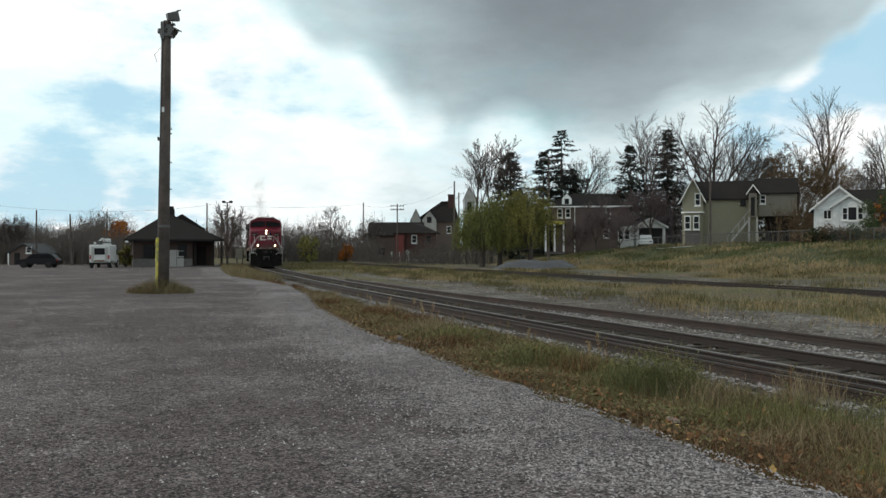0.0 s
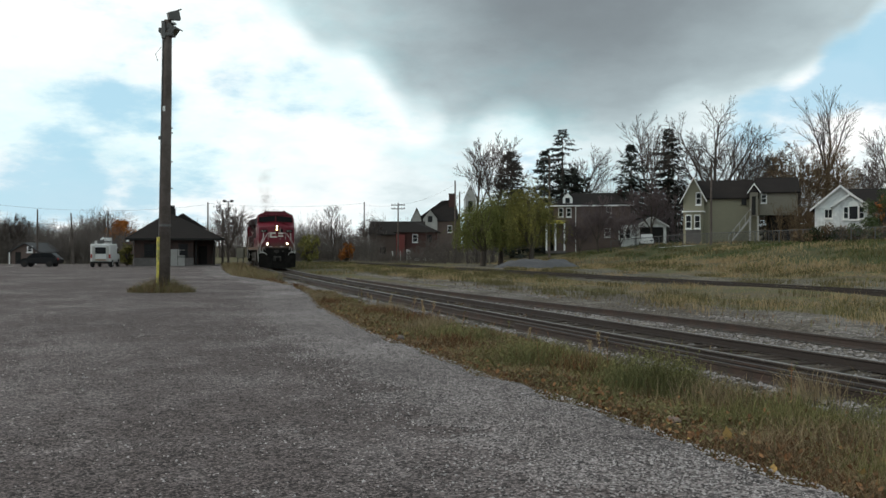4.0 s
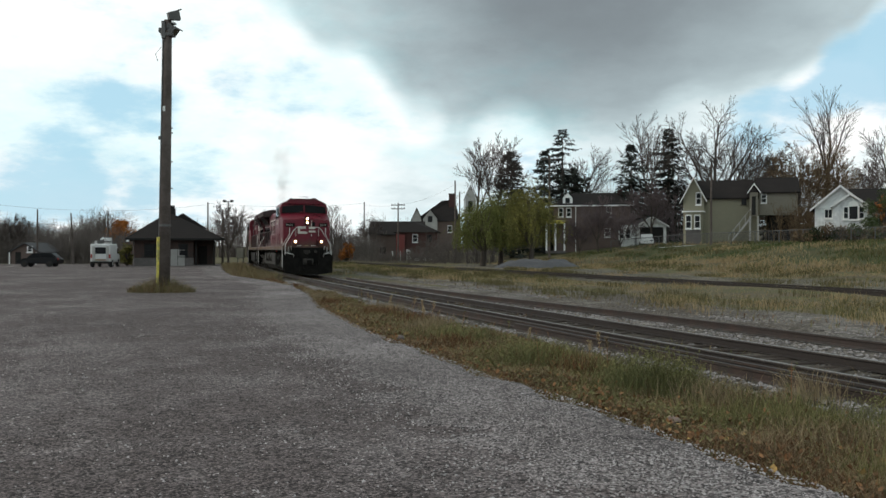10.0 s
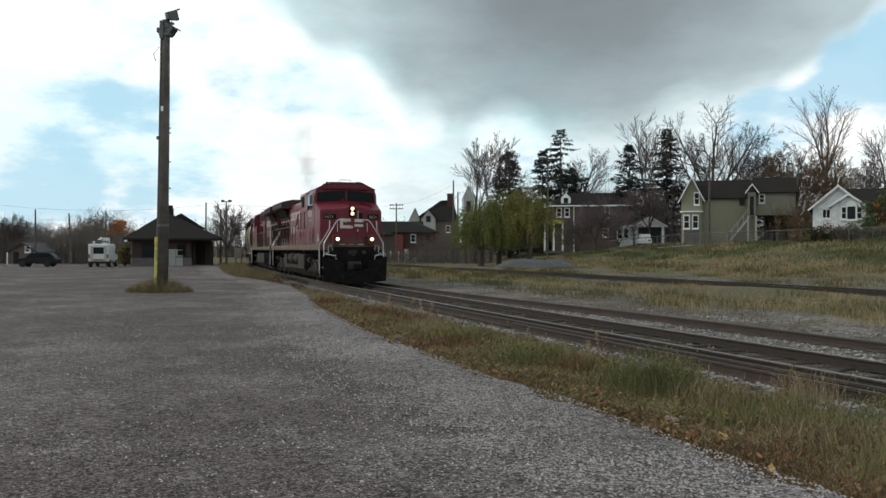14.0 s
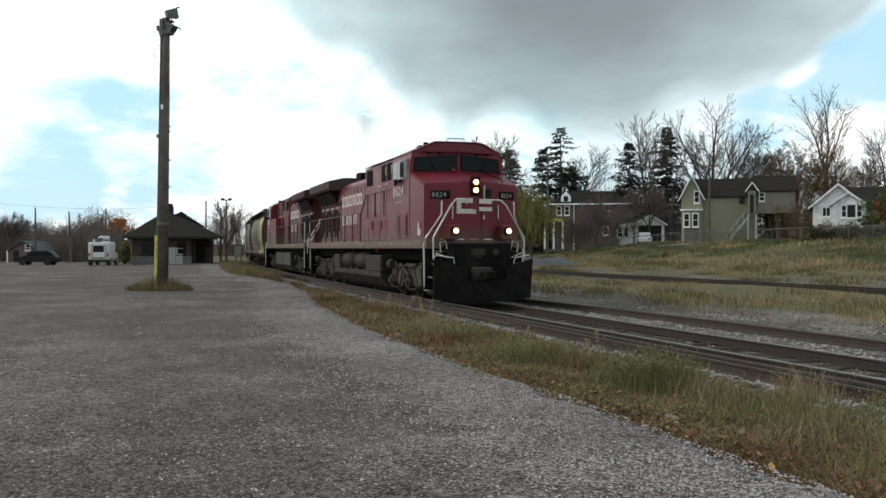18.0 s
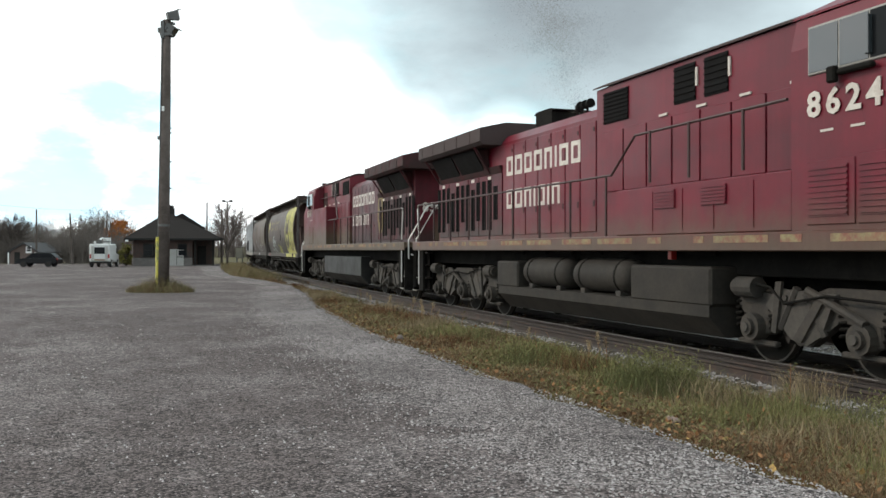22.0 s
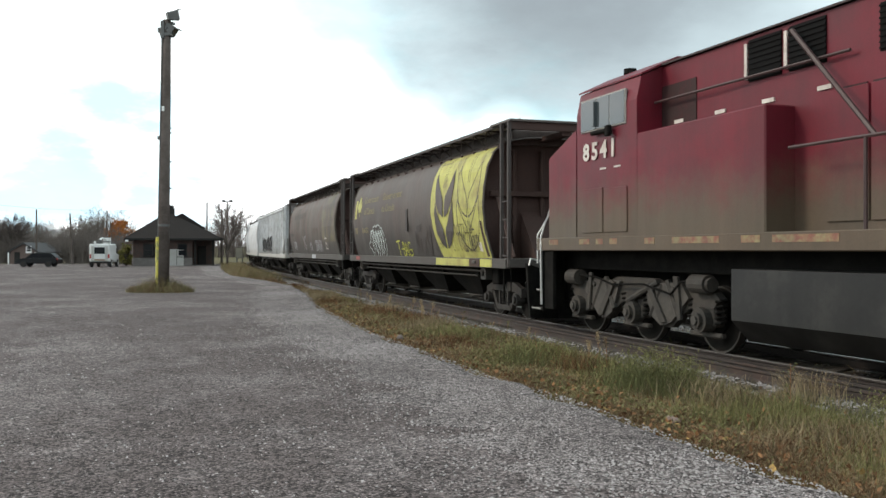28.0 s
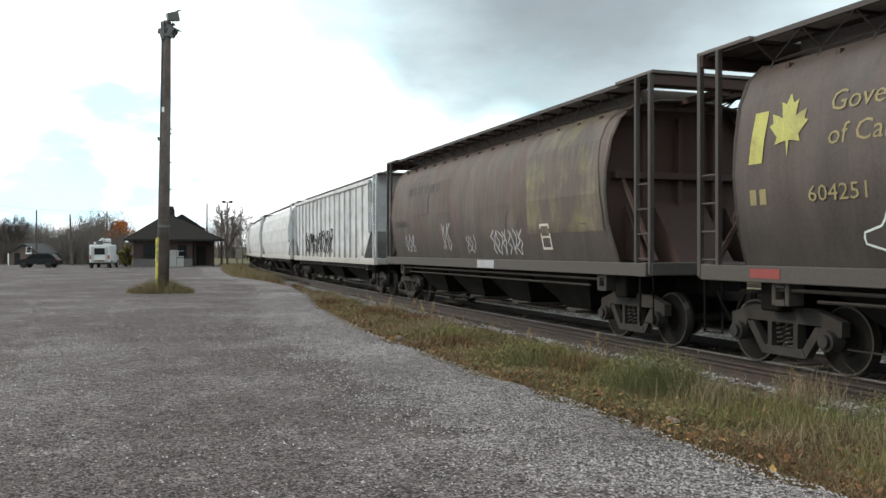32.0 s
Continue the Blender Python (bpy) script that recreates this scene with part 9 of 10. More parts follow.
# ---- grass, weeds, leaves and stones ----
M_GRASSGREEN = surface("green_grass_blades", (0.122, 0.116, 0.048), 0.85, grain=5, stain=1.3, vary=0.5, bump=0, per_piece=1.0, spec=0.15, world_space=True)
M_GRASSTAN = surface("dry_tan_grass", (0.235, 0.182, 0.11), 0.9, grain=5, stain=1.3, vary=0.5, bump=0, per_piece=0.9, spec=0.15, world_space=True)
M_GRASSRUST = surface("rusty_dead_weeds", (0.2, 0.1, 0.05), 0.9, grain=1.2, stain=0.5, vary=0.3, bump=0, per_piece=0.8, spec=0.15, world_space=True)
M_LEAF = surface("fallen_leaves", (0.19, 0.095, 0.042), 0.8, grain=3, stain=2, vary=0.3, bump=0, per_piece=1.0, spec=0.2)
M_LEAFGOLD = surface("golden_fallen_leaf", (0.36, 0.23, 0.08), 0.8, grain=3, stain=2, vary=0.3, bump=0, spec=0.2)
M_MEADOWDRY = surface("pale_meadow_grass", (0.26, 0.195, 0.108), 0.9, grain=1, stain=0.15, vary=0.35, bump=0, per_piece=0.35, spec=0.1, world_space=True)
M_MEADOWDARK = surface("dark_meadow_weeds", (0.085, 0.075, 0.035), 0.9, grain=1, stain=0.15, vary=0.35, bump=0, per_piece=0.35, spec=0.1, world_space=True)
M_BANKGRASS = surface("dark_bank_grass", (0.06, 0.078, 0.027), 0.9, grain=1, stain=0.15, vary=0.4, bump=0, per_piece=0.35, spec=0.1, world_space=True)
M_MEADOWGREEN = surface("meadow_green_grass", (0.12, 0.11, 0.045), 0.9, grain=1, stain=0.15, vary=0.35, bump=0, per_piece=0.35, spec=0.1, world_space=True)


M_HERB = surface("olive_green_leaves", (0.112, 0.108, 0.045), 0.85, grain=5, stain=1.3, vary=0.5, bump=0, per_piece=1.0, spec=0.2, world_space=True)
M_WEED = surface("dark_green_weeds", (0.085, 0.088, 0.038), 0.9, grain=5, stain=1.3, vary=0.4, bump=0, per_piece=0.8, spec=0.1, world_space=True)


class Sward:
    """Many bent blades in one mesh."""

    def __init__(self, seed):
        self.r, self.v, self.f = random.Random(seed), [], []

    def blade(self, x, y, z, h, w, lean):
        r = self.r
        a = r.uniform(0, 6.283)
        dx, dy = math.cos(a), math.sin(a)
        b = r.uniform(0, 6.283)
        ox, oy = math.cos(b) * lean * h, math.sin(b) * lean * h
        i = len(self.v)
        self.v += [(x - dx * w, y - dy * w, z), (x + dx * w, y + dy * w, z),
                   (x + dx * w * 0.7 + ox * 0.4, y + dy * w * 0.7 + oy * 0.4, z + h * 0.62), (x - dx * w * 0.7 + ox * 0.4, y - dy * w * 0.7 + oy * 0.4, z + h * 0.62),
                   (x + ox, y + oy, z + h * r.uniform(0.85, 1.0))]
        self.f += [(i, i + 1, i + 2, i + 3), (i + 3, i + 2, i + 4)]

    def done(self, name, mat, label, category="grass"):
        if self.v:
            tagged(data_ob(name, self.v, self.f, mat), label, category, kind="stuff")


def patch(x, y, k, s):
    return noise.noise(Vector((x * k, y * k, s)))


def verge():
    rng = random.Random(7)
    kinds = [Sward(k) for k in (11, 12, 13, 14)]
    leaves, gold = Web(), Web()
    n = 0
    while n < 240000:
        s = -9 + 86 * rng.random() ** 1.9
        e = rng.uniform(-6.4, -2.25)
        p = line(s, e)
        ex = edge_x(p.y) + 0.12 * patch(p.x, p.y, 1.1, 2)
        n += 1
        if p.x < ex + 0.02:
            continue
        into = p.x - ex
        bare = 0.75 if e > -2.45 + 0.2 * patch(p.x, p.y, 0.9, 8) else 0.0
        thick = 0.55 + 0.9 * patch(p.x, p.y, 0.55, 1) - bare + (0.35 if into < 1.3 else 0)
        if rng.random() > thick + 0.35:
            continue
        z = -0.2 + 0.03 * min(1, into)
        g = 0.8 * patch(p.x, p.y, 0.4, 5) + 0.16 * soft(0.7, 2.0, into) - 0.35 * soft(16, 34, s) - 0.1 * (into < 0.6)
        u = rng.random()
        kind = 0 if u < 0.3 + g else (1 if u < 0.66 + 0.3 * g else 2)
        tall = (0.04 + 0.19 * max(0, patch(p.x, p.y, 0.7, 9) + 0.3)) * rng.uniform(0.6, 1.6) * (0.6 if into < 0.4 else 0.85)
        w = 0.0014 + 0.00016 * max(p.y, 4)
        kinds[kind].blade(p.x, p.y, z, tall * 0.8, w, rng.uniform(0.4, 1.6))
        if rng.random() < (0.11 if into < 0.8 else 0.03) and p.y < 30:
            (gold if rng.random() < 0.04 else leaves).leaf(Vector((p.x, p.y, z + rng.uniform(0.02, 0.1))), rand_dir(rng), Vector((0, 0, 1)) + rand_dir(rng) * 0.5, rng.uniform(0.03, 0.075), rng.uniform(0.014, 0.034))
    # short matted growth along the very edge of the gravel
    for _ in range(52000):
        y = 4.5 + 34 * rng.random() ** 1.7
        into = 1.25 * rng.random()
        x = edge_x(y) + into
        if patch(x, y, 0.8, 14) < -0.25:
            continue
        kinds[rng.choice((0, 1, 1, 2))].blade(x, y, -0.2, rng.uniform(0.05, 0.15) * (0.5 + 0.6 * into), 0.0014 + 0.00018 * y, rng.uniform(0.5, 1.6))
    # dense soft growth nearest the camera, greener away from the gravel
    for _ in range(120000):
        y = 4.6 + 16 * rng.random() ** 1.35
        x = edge_x(y) + 3.6 * rng.random()
        e = across(x, y) if rng.random() < 0.02 else (x - line(y - 12.5).x) * 0.945
        if e > -2.35 + 0.3 * patch(x, y, 0.9, 8):
            continue
        into = x - edge_x(y)
        g = 0.75 * patch(x, y, 0.55, 5) + 0.3 * soft(0.3, 1.3, into) - 0.45 * soft(12.5, 17, y)
        q = 0.8 + 0.9 * patch(x, y, 0.9, 31)
        u = rng.random()
        k = 0 if u < 0.4 + g - 0.25 * (into < 0.5) else (1 if u < 0.74 + 0.3 * g - 0.2 * (into < 0.5) else 2)
        kinds[k].blade(x, y, -0.19, rng.uniform(0.04, 0.17) * q * (0.45 + 0.55 * soft(0, 0.6, into)), 0.0016 + 0.00012 * y, rng.uniform(0.4, 1.7))
    # small-leaved plants between the blades
    herbs = Web()
    for _ in range(26000):
        y = 4.6 + 22 * rng.random() ** 1.5
        x = edge_x(y) + 0.25 + 3.2 * rng.random()
        if (x - line(y - 12.5).x) * 0.945 > -2.45 or patch(x, y, 0.7, 41) < -0.12:
            continue
        h = 0.06 + 0.2 * max(0, patch(x, y, 0.8, 33) + 0.35)
        herbs.leaf(Vector((x, y, -0.19 + h * rng.random() ** 0.7)), rand_dir(rng), Vector((0, 0, 1)) + rand_dir(rng) * 0.7, rng.uniform(0.018, 0.045), rng.uniform(0.006, 0.013))
    for cx, cy, ch, cr, n_ in ((2.66, 11.4, 0.56, 0.2, 1700), (2.95, 11.15, 0.46, 0.17, 1100), (2.4, 11.7, 0.42, 0.16, 700), (1.25, 14.2, 0.4, 0.28, 900), (4.5, 9.0, 0.36, 0.22, 800)):
        for _ in range(n_):
            q = rng.random() ** 0.6
            herbs.leaf(Vector((cx + rng.gauss(0, cr) * (0.4 + 0.6 * q), cy + rng.gauss(0, cr) * (0.4 + 0.6 * q), -0.15 + ch * q * rng.uniform(0.7, 1.05))), rand_dir(rng) + Vector((0, 0, 0.6)), rand_dir(rng), rng.uniform(0.02, 0.05), rng.uniform(0.004, 0.008))
    tagged(data_ob("verge_herbs", herbs.v, herbs.f, M_HERB), "small-leaved green weeds in the verge", "weeds", kind="stuff")
    # taller weeds in bunches
    for s, e, h, k in ((3.4, -3.3, 0.62, 0), (4.2, -2.9, 0.5, 0), (7.5, -3.4, 0.55, 0), (2.2, -3.0, 0.4, 0), (-0.5, -3.2, 0.6, 1), (-2.0, -3.6, 0.55, 0), (10.5, -2.9, 0.5, 1), (12, -2.8, 0.5, 2), (14.5, -3.2, 0.5, 2), (16, -2.5, 0.5, 1),
                       (20, -3.4, 0.4, 2), (24, -3.0, 0.4, 1), (-3.5, -3.2, 0.5, 1), (-4.5, -3.8, 0.6, 0), (6, -3.9, 0.45, 2), (9, -3.5, 0.5, 1), (28, -3.2, 0.4, 1), (34, -2.8, 0.4, 2)):
        h *= 0.62
        for _ in range(420):
            p = line(s + rng.gauss(0, 0.45), e + rng.gauss(0, 0.3))
            if p.x > edge_x(p.y):
                kinds[k].blade(p.x, p.y, -0.19, h * rng.uniform(0.45, 1.05), 0.002 + 0.00016 * p.y, rng.uniform(0.2, 0.9))
    # a dark green thistle clump and fuzzy low weeds near the camera
    for x, y, h, n_, k in ((2.66, 11.4, 0.56, 700, 3), (2.9, 11.2, 0.5, 500, 3), (2.45, 11.6, 0.44, 400, 3), (1.3, 14.0, 0.4, 300, 3), (4.3, 9.2, 0.36, 260, 3), (5.0, 8.6, 0.36, 260, 3), (0.6, 17.5, 0.4, 300, 3), (3.6, 10.0, 0.34, 260, 3), (3.3, 10.4, 0.42, 260, 1), (4.4, 10.9, 0.5, 300, 1), (3.75, 9.3, 0.45, 300, 0), (2.0, 13.4, 0.42, 240, 2), (1.5, 14.6, 0.4, 240, 2), (3.4, 8.3, 0.36, 260, 1)):
        for _ in range(n_):
            px_, py_ = x + rng.gauss(0, 0.24), y + rng.gauss(0, 0.3)
            if px_ > edge_x(py_):
                kinds[k].blade(px_, py_, -0.19, h * rng.uniform(0.25, 0.95), 0.0034, rng.uniform(0.15, 0.9))
    # grass round the light pole, and the island of verge near the station
    for _ in range(4200):
        a, q = rng.uniform(0, 6.283), rng.random() ** 0.6
        kinds[1 if rng.random() < 0.5 else (2 if rng.random() < 0.4 else 0)].blade(-11.7 + math.cos(a) * q * 1.4, 37.2 + math.sin(a) * q * 0.8, -0.13, rng.uniform(0.12, 0.95) * (1.1 - 0.8 * q), 0.006, rng.uniform(0.2, 0.8))
    for _ in range(14000):
        s, e = rng.uniform(44, 96), rng.uniform(-7.5, -1.8)
        p = line(s, e)
        if p.x > edge_x(p.y) + 0.3 * patch(p.x, p.y, 0.4, 3):
            kinds[1 if rng.random() < 0.55 else (0 if rng.random() < 0.6 else 2)].blade(p.x, p.y, -0.2, rng.uniform(0.12, 0.62), 0.012, rng.uniform(0.2, 1.0))
    # weeds among the sleepers and on the ballast
    for _ in range(5200):
        s, e = -8 + 60 * rng.random() ** 1.6, rng.choice((rng.uniform(-1.6, -0.9), rng.uniform(-0.5, 0.6), rng.uniform(0.9, 1.8), rng.uniform(5.2, 6.6)))
        p = line(s, e)
        if patch(p.x, p.y, 0.8, 4) > 0.12 or e > 5:
            kinds[rng.choice((0, 1, 1, 2))].blade(p.x, p.y, -0.2, rng.uniform(0.06, 0.2), 0.006 + 0.0002 * max(p.y, 4), rng.uniform(0.2, 0.7))
    for sw, m, lb, nm in zip(kinds, (M_GRASSGREEN, M_GRASSTAN, M_GRASSRUST, M_WEED), ("green grass growing along the verge", "dry tan grass along the verge", "rusty dead weeds along the verge", "dark green feathery weeds in the verge"), ("verge_grass", "verge_dry_grass", "verge_weeds", "verge_green_weeds")):
        sw.done(nm, m, lb)
    tagged(data_ob("fallen_leaves", leaves.v, leaves.f, M_LEAF), "brown fallen leaves in the verge grass", "leaves", kind="stuff")
    if gold.v:
        tagged(data_ob("fallen_leaves", gold.v, gold.f, M_LEAFGOLD), "golden fallen leaves in the verge grass", "leaves", kind="stuff")


verge()


def meadow():
    rng = random.Random(17)
    dry, green, dark, bank = Sward(21), Sward(22), Sward(23), Sward(24)
    for _ in range(150000):
        s = -14 + 116 * rng.random() ** 1.3
        e = rng.choice((rng.uniform(6.3, 17.3), rng.uniform(8.3, 17.3), rng.uniform(17.0, 20.5), rng.uniform(19.5, 34), rng.uniform(26, 36), rng.uniform(30, 60)))
        p = line(s, e)
        if p.y < 14:
            continue
        q = patch(p.x, p.y, 0.09, 2) + 0.5 * patch(p.x, p.y, 0.35, 6)
        rail = 17.0 < e < 20.5
        if rail and rng.random() < 0.93:
            continue
        if q < -0.12 and rng.random() < 0.85 and e < 30:
            continue
        if (20.6 < e < 27.0 + 2 * q or e < 8.4 + 2.5 * q) and rng.random() < 0.9:
            continue
        g = q + (-0.3 if 24 < e < 38 else -0.1)
        w = 0.004 + 0.00017 * p.y
        sw = green if rng.random() < 0.35 + g else dry
        if rng.random() < 0.05:
            sw = dark
        z = gz(p.x, p.y) - 0.03
        if e > 38.5 + 5 * patch(p.x, p.y, 0.12, 5):
            sw = bank if rng.random() < 0.85 else dry
            w *= 1.5
        sw.blade(p.x, p.y, z, rng.uniform(0.05, 0.17) * (1 + max(0, 2 * q)) * (0.6 if rail or e > 32 else 1.0), w, rng.uniform(0.5, 1.5))
    for _ in range(16000):
        s, e = rng.uniform(44, 120), rng.uniform(1.9, 12)
        p = line(s, e)
        q = patch(p.x, p.y, 0.12, 12)
        if q > -0.2:
            (green if rng.random() < 0.55 + q else (dry if rng.random() < 0.6 else dark)).blade(p.x, p.y, gz(p.x, p.y) - 0.03, rng.uniform(0.1, 0.5) * (0.7 + q), 0.014, rng.uniform(0.2, 1.0))
    for _ in range(210):
        s, e = rng.uniform(0, 70), rng.choice((rng.uniform(6.2, 8.5), rng.uniform(8, 17), rng.uniform(20, 22), rng.uniform(24, 34)))
        sw = rng.choice((dark, dark, green, dry))
        for _k in range(130):
            p = line(s + rng.gauss(0, 0.7), e + rng.gauss(0, 0.4))
            if p.y > 14:
                sw.blade(p.x, p.y, gz(p.x, p.y) - 0.03, rng.uniform(0.1, 0.45), 0.004 + 0.00016 * p.y, rng.uniform(0.1, 0.6))
    for _ in range(300):
        s, e = rng.uniform(5, 95), rng.uniform(31, 60)
        sw = rng.choice((bank, bank, dry, dark, green)) if e > 38 else rng.choice((dry, dry, dark, green))
        for _k in range(120):
            p = line(s + rng.gauss(0, 1.6), e + rng.gauss(0, 0.8))
            sw.blade(p.x, p.y, gz(p.x, p.y) - 0.03, rng.uniform(0.12, 0.5), 0.006 + 0.00028 * p.y, rng.uniform(0.2, 0.9))
    bank.done("bank_grass", M_BANKGRASS, "dark green grass on the bank below the houses")
    dry.done("meadow_dry_grass", M_MEADOWDRY, "pale dry meadow grass across the yard")
    green.done("meadow_grass", M_MEADOWGREEN, "green meadow grass across the yard")
    dark.done("meadow_weeds", M_MEADOWDARK, "dark weeds in the yard")


meadow()


def stones():
    rng = random.Random(27)

    def strew(name, n, where, label):
        v, f = [], []
        for _ in range(n):
            got = where()
            if not got:
                continue
            x, y, z, r = got
            i = len(v)
            rx, ry, rz = r * rng.uniform(0.7, 1.3), r * rng.uniform(0.7, 1.3), r * rng.uniform(0.5, 0.9)
            a = rng.uniform(0, 6.283)
            c, s_ = math.cos(a), math.sin(a)
            for px, py, pz in ((1, 0.2, 0), (0.1, 1, 0.1), (-1, -0.1, 0), (-0.2, -1, -0.1), (0.1, 0.1, 1), (0, 0, -0.8)):
                v.append((x + (px * c - py * s_) * rx, y + (px * s_ + py * c) * ry, z + pz * rz))
            f += [(i, i + 1, i + 4), (i + 1, i + 2, i + 4), (i + 2, i + 3, i + 4), (i + 3, i, i + 4), (i + 1, i, i + 5), (i + 2, i + 1, i + 5), (i + 3, i + 2, i + 5), (i, i + 3, i + 5)]
        tagged(data_ob(name, v, f, M_STONE), label, "stones", kind="stuff")

    def lot():
        y = 3.6 + 34 * rng.random() ** 2.2
        if rng.random() < 0.8:
            x = edge_x(y) + 0.1 - abs(rng.gauss(0, 1.25))
        else:
            x = rng.uniform(-y * 0.55 - 1, edge_x(y))
            if patch(x, y, 0.25, 8) < -0.05 and rng.random() < 0.7:
                return None
        return x, y, -0.108, rng.uniform(0.006, 0.015) * (1.6 if rng.random() < 0.03 else 1)

    def bed():
        s = -9 + 52 * rng.random() ** 1.7
        e = rng.choice((rng.uniform(-2.5, -1.5), rng.uniform(-2.4, -1.5), rng.uniform(-1.3, 1.3), rng.uniform(1.2, 2.8), rng.uniform(4.9, 6.6)))
        at = line(s, e)
        if abs(e) < 1.3 and patch(at.x, at.y, 0.6, 3) < 0.0:
            return None
        return at.x, at.y, -0.19 - max(0, abs(e) - 1.7) * 0.1 * (e < 0), rng.uniform(0.02, 0.045)
    strew("loose_gravel_stones", 30000, lot, "loose grey stones on the gravel lot")
    strew("ballast_stones", 24000, bed, "crushed grey ballast stones between the tracks")


stones()
for x_, y_, s_ in ((2.37, 9.3, 0.5), (1.61, 15.2, 0.45)):
    r_ = thing("stone", pose(x_, y_, -0.14), "small pinkish stone at the edge of the verge", "stone")
    bm_ = bmesh.new()
    bmesh.ops.create_icosphere(bm_, subdivisions=2, radius=0.13 * s_)
    for v_ in bm_.verts:
        v_.co = Vector((v_.co.x * 1.2, v_.co.y, v_.co.z * 0.75)) * (1 + 0.5 * noise.noise(v_.co * 12 + Vector((x_, 0, 0)))) + Vector((0, 0, 0.02 * s_))
    part("rock", bm_, surface("pinkish_stone", (0.19, 0.135, 0.115), 0.9, grain=14, stain=6, vary=0.5, bump=0.6), r_)
r_ = thing("boulder", pose(-0.86, 17.9, -0.2), "small pale boulder in the verge", "stone")
bm_ = bmesh.new()
bmesh.ops.create_icosphere(bm_, subdivisions=2, radius=0.07)
for v_ in bm_.verts:
    v_.co = v_.co * (1 + 0.25 * noise.noise(v_.co * 9)) + Vector((0, 0, 0.08))
part("rock", bm_, surface("dull_pink_stone", (0.13, 0.105, 0.095), 0.9, grain=14, stain=6, vary=0.4, bump=0.4), r_)

def weed_stalk(x, y, h, seed, fuzzy):
    """A dry stalk with side twigs, and a fuzzy seed head or a few leaves."""
    rng = random.Random(seed)
    t = thing("weed_stalk", pose(x, y, -0.2, rng.uniform(-7, 7), rng.uniform(-7, 7), rng.uniform(0, 360)), "tall dry weed stalk with a pale fuzzy seed head" if fuzzy else "dark weed stalk with small withered leaves", "weed", "weed stalks in the verge")
    stem, top = Web(), Web()
    stem.limb(Vector((0, 0, 0)), Vector((0.01, 0, h)), 0.0045, 0.002, 4)
    for k in range(9):
        z = h * rng.uniform(0.25, 0.95)
        a = rng.uniform(0, 6.283)
        d = Vector((math.cos(a), math.sin(a), rng.uniform(0.6, 1.4))).normalized()
        b = Vector((0, 0, z)) + d * h * rng.uniform(0.1, 0.24)
        stem.spike(Vector((0, 0, z)), b, 0.003)
        for _ in range(5):
            top.leaf(Vector((0, 0, z)).lerp(b, rng.uniform(0.3, 1.0)), rand_dir(rng), rand_dir(rng), rng.uniform(0.02, 0.05), 0.008)
    if fuzzy:
        for k in range(170):
            z = h * rng.uniform(0.72, 1.06)
            top.leaf(Vector((rng.gauss(0, 0.016), rng.gauss(0, 0.016), z)), (rand_dir(rng) + Vector((0, 0, 0.6))).normalized(), rand_dir(rng), rng.uniform(0.018, 0.04), 0.003)
    data_ob("stem", stem.v, stem.f, M_GRASSRUST, t)
    data_ob("seed_head" if fuzzy else "foliage", top.v, top.f, M_GRASSTAN if fuzzy else M_WEED, t)


rng_ = random.Random(77)
for k_ in range(26):
    s_ = -7 + 26 * rng_.random() ** 1.3
    p_ = line(s_, -2.2 - 0.9 * rng_.random() if k_ % 3 else -2.5 - 1.6 * rng_.random())
    if p_.x > edge_x(p_.y) + 0.3:
        weed_stalk(p_.x, p_.y, rng_.uniform(0.34, 0.62), 400 + k_, k_ % 3 != 0)

# ---- track pieces ----
build_track("track_main", line, -30, 130, "main track with worn steel rails on dark wooden ties", 300, -0.165, M_RAILTOP)


def spare_rail(label, es, offs, s0, s1, top, tilt=0.0):
    """A loose rail that lies along the line; es, offs: where along it, and how far across."""
    at = lambda s, e, z: line(s, float(np.interp(s, es, offs)) + e, z)
    r = thing("spare_rail", pose(0, 0, 0), label, "rail", "spare rails beside the track")
    web = [(-0.075, -0.165), (0.075, -0.165), (0.07, -0.148), (0.014, -0.13), (0.012, -0.05), (0.036, -0.036), (0.036, -0.004), (-0.036, -0.004), (-0.036, -0.036), (-0.012, -0.05), (-0.014, -0.13), (-0.07, -0.148)]
    sweep("rail_body", [(e, z + top) for e, z in web], s0, s1, 1.0, M_SPARERAIL, r, at=at)
    sweep("rail_head", [(-0.036, -0.01 + top), (0.036, -0.01 + top), (0.033, top), (-0.033, top)], s0, s1, 1.0, M_RAIL, r, at=at)


M_SPARERAIL = surface("brown_rusted_rail", (0.034, 0.025, 0.021), 0.85, grain=20, stain=1.2, vary=0.45, bump=0.25, second=(0.052, 0.031, 0.024), share=0.4)
spare_rail("rusty brown spare rail lying against the tie ends", (-20, 4, 12, 24, 40), (-1.25, -1.22, -1.24, -1.3, -1.3), -14, 37, 0.0)
spare_rail("rusty brown spare rail lying against the tie ends", (-20, 4, 40), (-1.42, -1.4, -1.42), -14, 9, -0.03)
spare_rail("rusty single rail standing in the pale ballast", (-20, 7, 12, 16, 22, 31, 45), (2.95, 2.95, 2.75, 2.45, 2.0, 1.75, 1.5), -16, 42, -0.005)
build_track("track_far", far_line, -20, 130, "overgrown rusty track with sunken ties", 200, -0.19, M_RAIL)


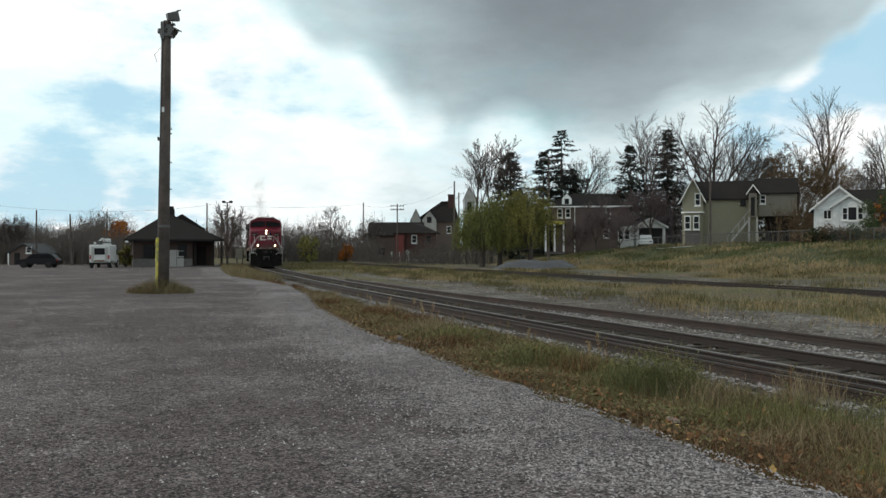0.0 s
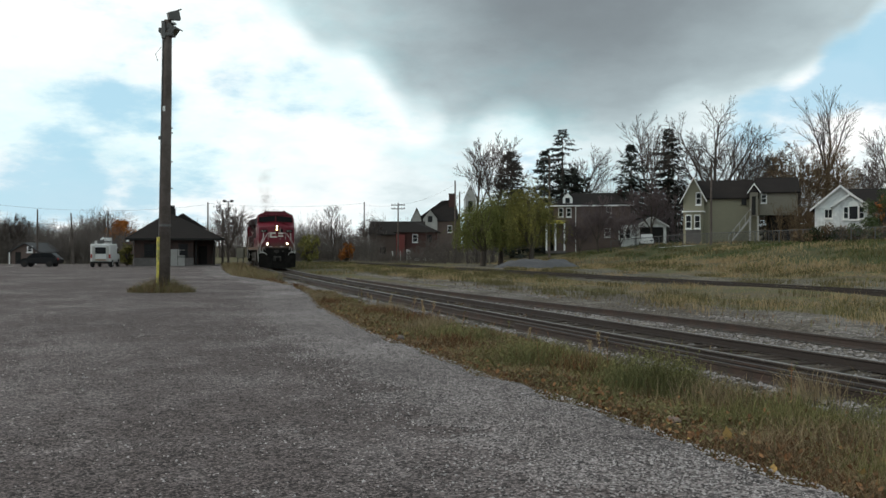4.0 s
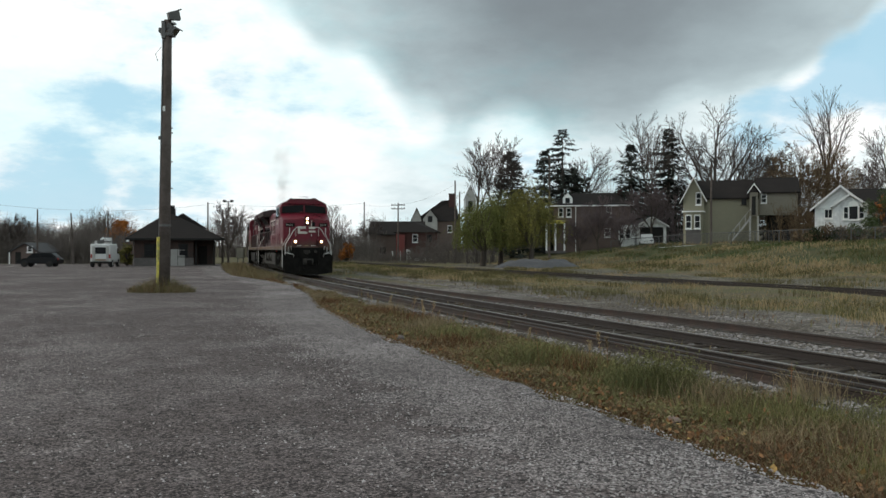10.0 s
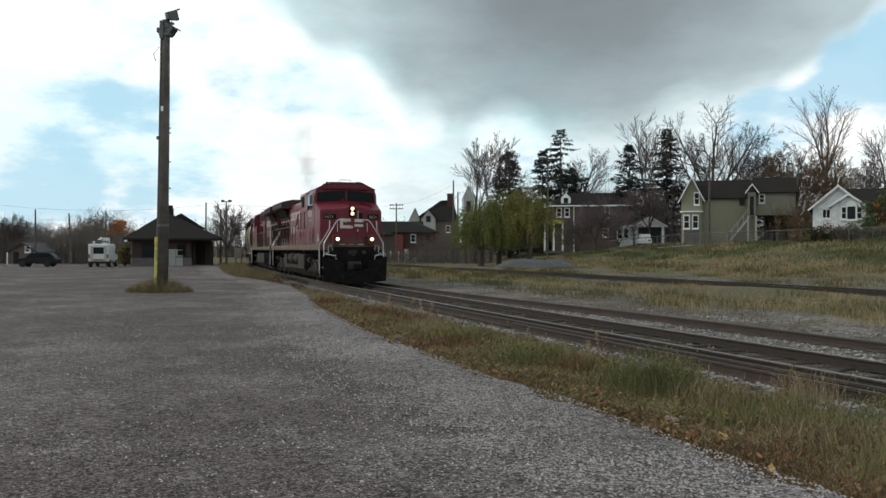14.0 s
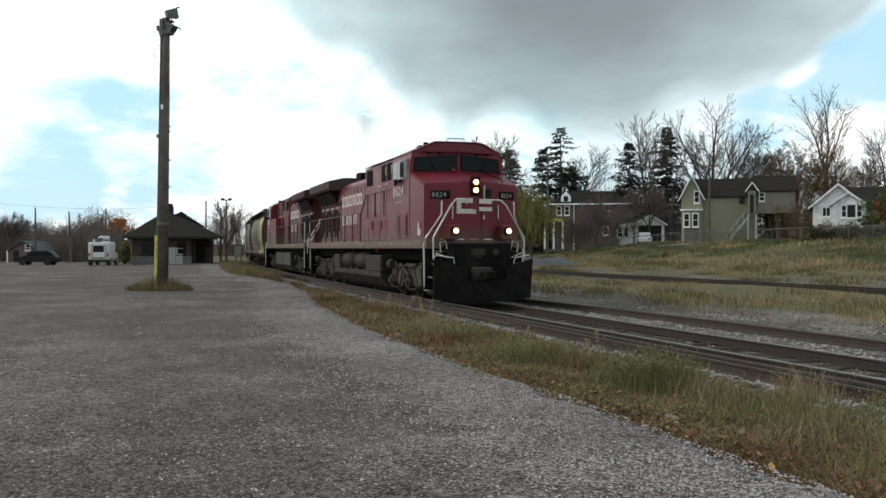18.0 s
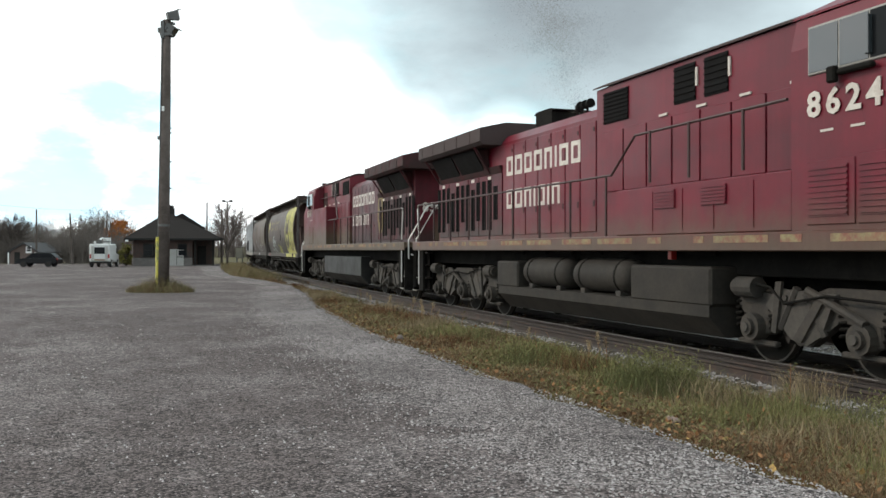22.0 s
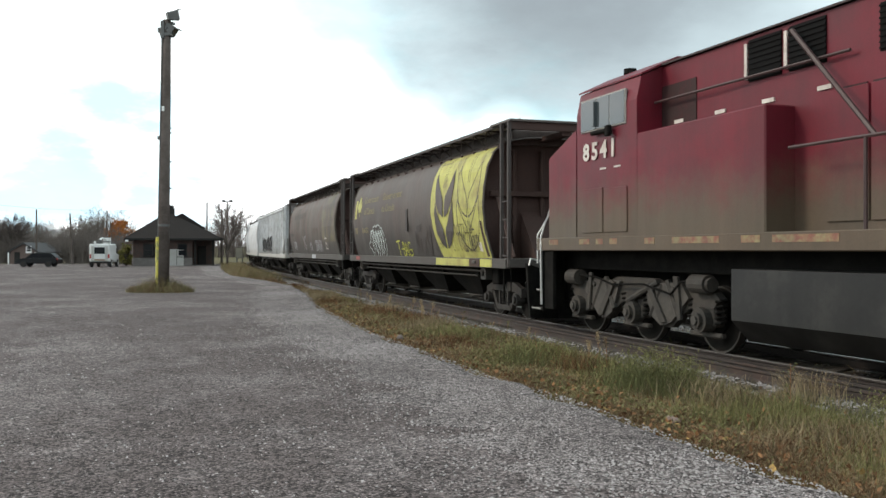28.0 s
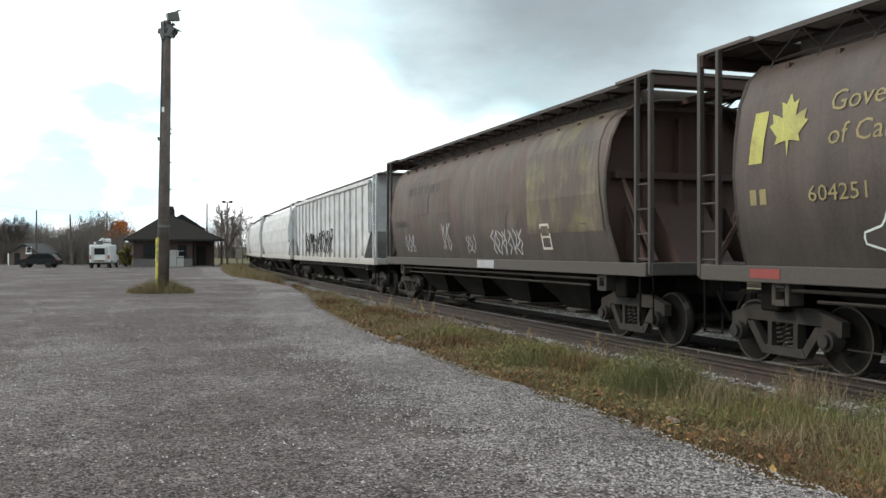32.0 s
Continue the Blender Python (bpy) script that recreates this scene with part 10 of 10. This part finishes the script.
# ---- exhaust smoke: fine flecks of soot in three drifting puffs ----
M_SMOKE = surface("soot_flecks", (0.22, 0.2, 0.165), 1.0, vary=0.1, bump=0, spec=0.0)
M_SMOKE.node_tree.nodes["Principled BSDF"].inputs["Alpha"].default_value = 0.075
SMOKE = []
for k_, (n_, h0_, h1_, w0_, w1_) in enumerate(((20000, 0.0, 2.0, 0.35, 0.8), (34000, 0.0, 2.7, 0.7, 1.25), (18000, 0.0, 2.7, 1.05, 1.6))):
    rng_ = random.Random(300 + k_)
    v_, f_ = [], []
    while len(f_) < n_:
        u_ = rng_.random()
        w_ = w0_ + (w1_ - w0_) * u_
        c_ = Vector((rng_.gauss(0, 0.55) * w_, rng_.gauss(0, 0.55) * w_, h0_ + (h1_ - h0_) * (u_ * 1.3 - 0.15)))
        if noise.noise(c_ * 1.1 + Vector((k_ * 5, 0, 0))) + 0.35 < rng_.random() * 0.9:
            continue
        i_ = len(v_)
        v_ += [c_ + rand_dir(rng_) * 0.026 for _ in range(3)]
        f_.append((i_, i_ + 1, i_ + 2))
    SMOKE.append(tagged(data_ob("exhaust_smoke", v_, f_, M_SMOKE), "thin brown exhaust smoke drifting over the locomotive", "smoke", kind="stuff"))


# ---- a loose leaf ----
LEAF = thing("golden_leaf", pose(2.62, 8.3, -0.125), "large golden fallen leaf stirred by the wind", "leaf")
data_ob("blade", [(0, 0, 0), (-0.045, 0.03, 0.008), (-0.05, 0.075, 0.012), (-0.02, 0.1, 0.006), (0, 0.14, 0), (0.022, 0.098, 0.006), (0.048, 0.07, 0.012), (0.043, 0.03, 0.008), (0, 0.07, -0.004)],
        [(0, 8, 1), (1, 8, 2), (2, 8, 3), (3, 8, 4), (4, 8, 5), (5, 8, 6), (6, 8, 7), (7, 8, 0)], M_LEAFGOLD, LEAF)
part("stalk", T([(0, 0.0, 0), (0.006, -0.03, 0.004), (0.0, -0.06, 0.0)], 0.003, 4), M_LEAFGOLD, LEAF)


# ---- what moves ----
def motions():
    ts = [k * 0.5 for k in range(65)]
    for car, front, back in TRAIN:
        mid = (front + back) / 2
        rows = []
        for t in ts:
            n = nose(t)
            p, q = line(n + mid - (back - front) * 0.33), line(n + mid + (back - front) * 0.33)
            c = (p + q) / 2
            d = p - q
            turn = math.degrees(math.atan2(d.y, d.x)) + (180 if car.get("reversed_run") else 0)
            rows.append((t, pose(c.x, c.y, 0, 0, 0, turn)))
        walk(car, rows)
    # the smoke leans back from the stack of the leading locomotive, each puff a little later than the one below
    for k, puff in enumerate(SMOKE):
        rows = []
        for t in ts:
            p = line(nose(t) + 14.6 + 0.9 * k + 0.25 * math.sin(0.8 * t + 2 * k), -0.25 * k)
            rows.append((t, pose(p.x, p.y, 4.95 + 1.9 * k + 0.2 * math.sin(1.1 * t + k), 0, 0, 6 * math.sin(0.5 * t + k))))
        walk(puff, rows)
    # a leaf at the edge of the lot that the wind lifts now and then
    still, up = 6, 78
    tilt = [(0, still), (2.6, still), (3.1, 50), (3.5, up), (4.2, up), (4.8, 40), (5.4, still), (12.2, still), (12.6, 50), (13.0, up), (13.5, up), (13.9, 40), (14.3, still), (32, still)]
    walk(LEAF, [(t, pose(2.62, 8.3, -0.125, a, 0, 12)) for t, a in tilt])
    # every axle turns by the way that the train has gone
    steps = [(k / 10, nose(0) - nose(k / 10)) for k in range(321)]
    for w, r, sign, x in WHEELS:
        z = w.location.z
        walk(w, [(t, pose(x, 0, z, 0, math.degrees(sign * d / r), 0)) for t, d in steps])


motions()
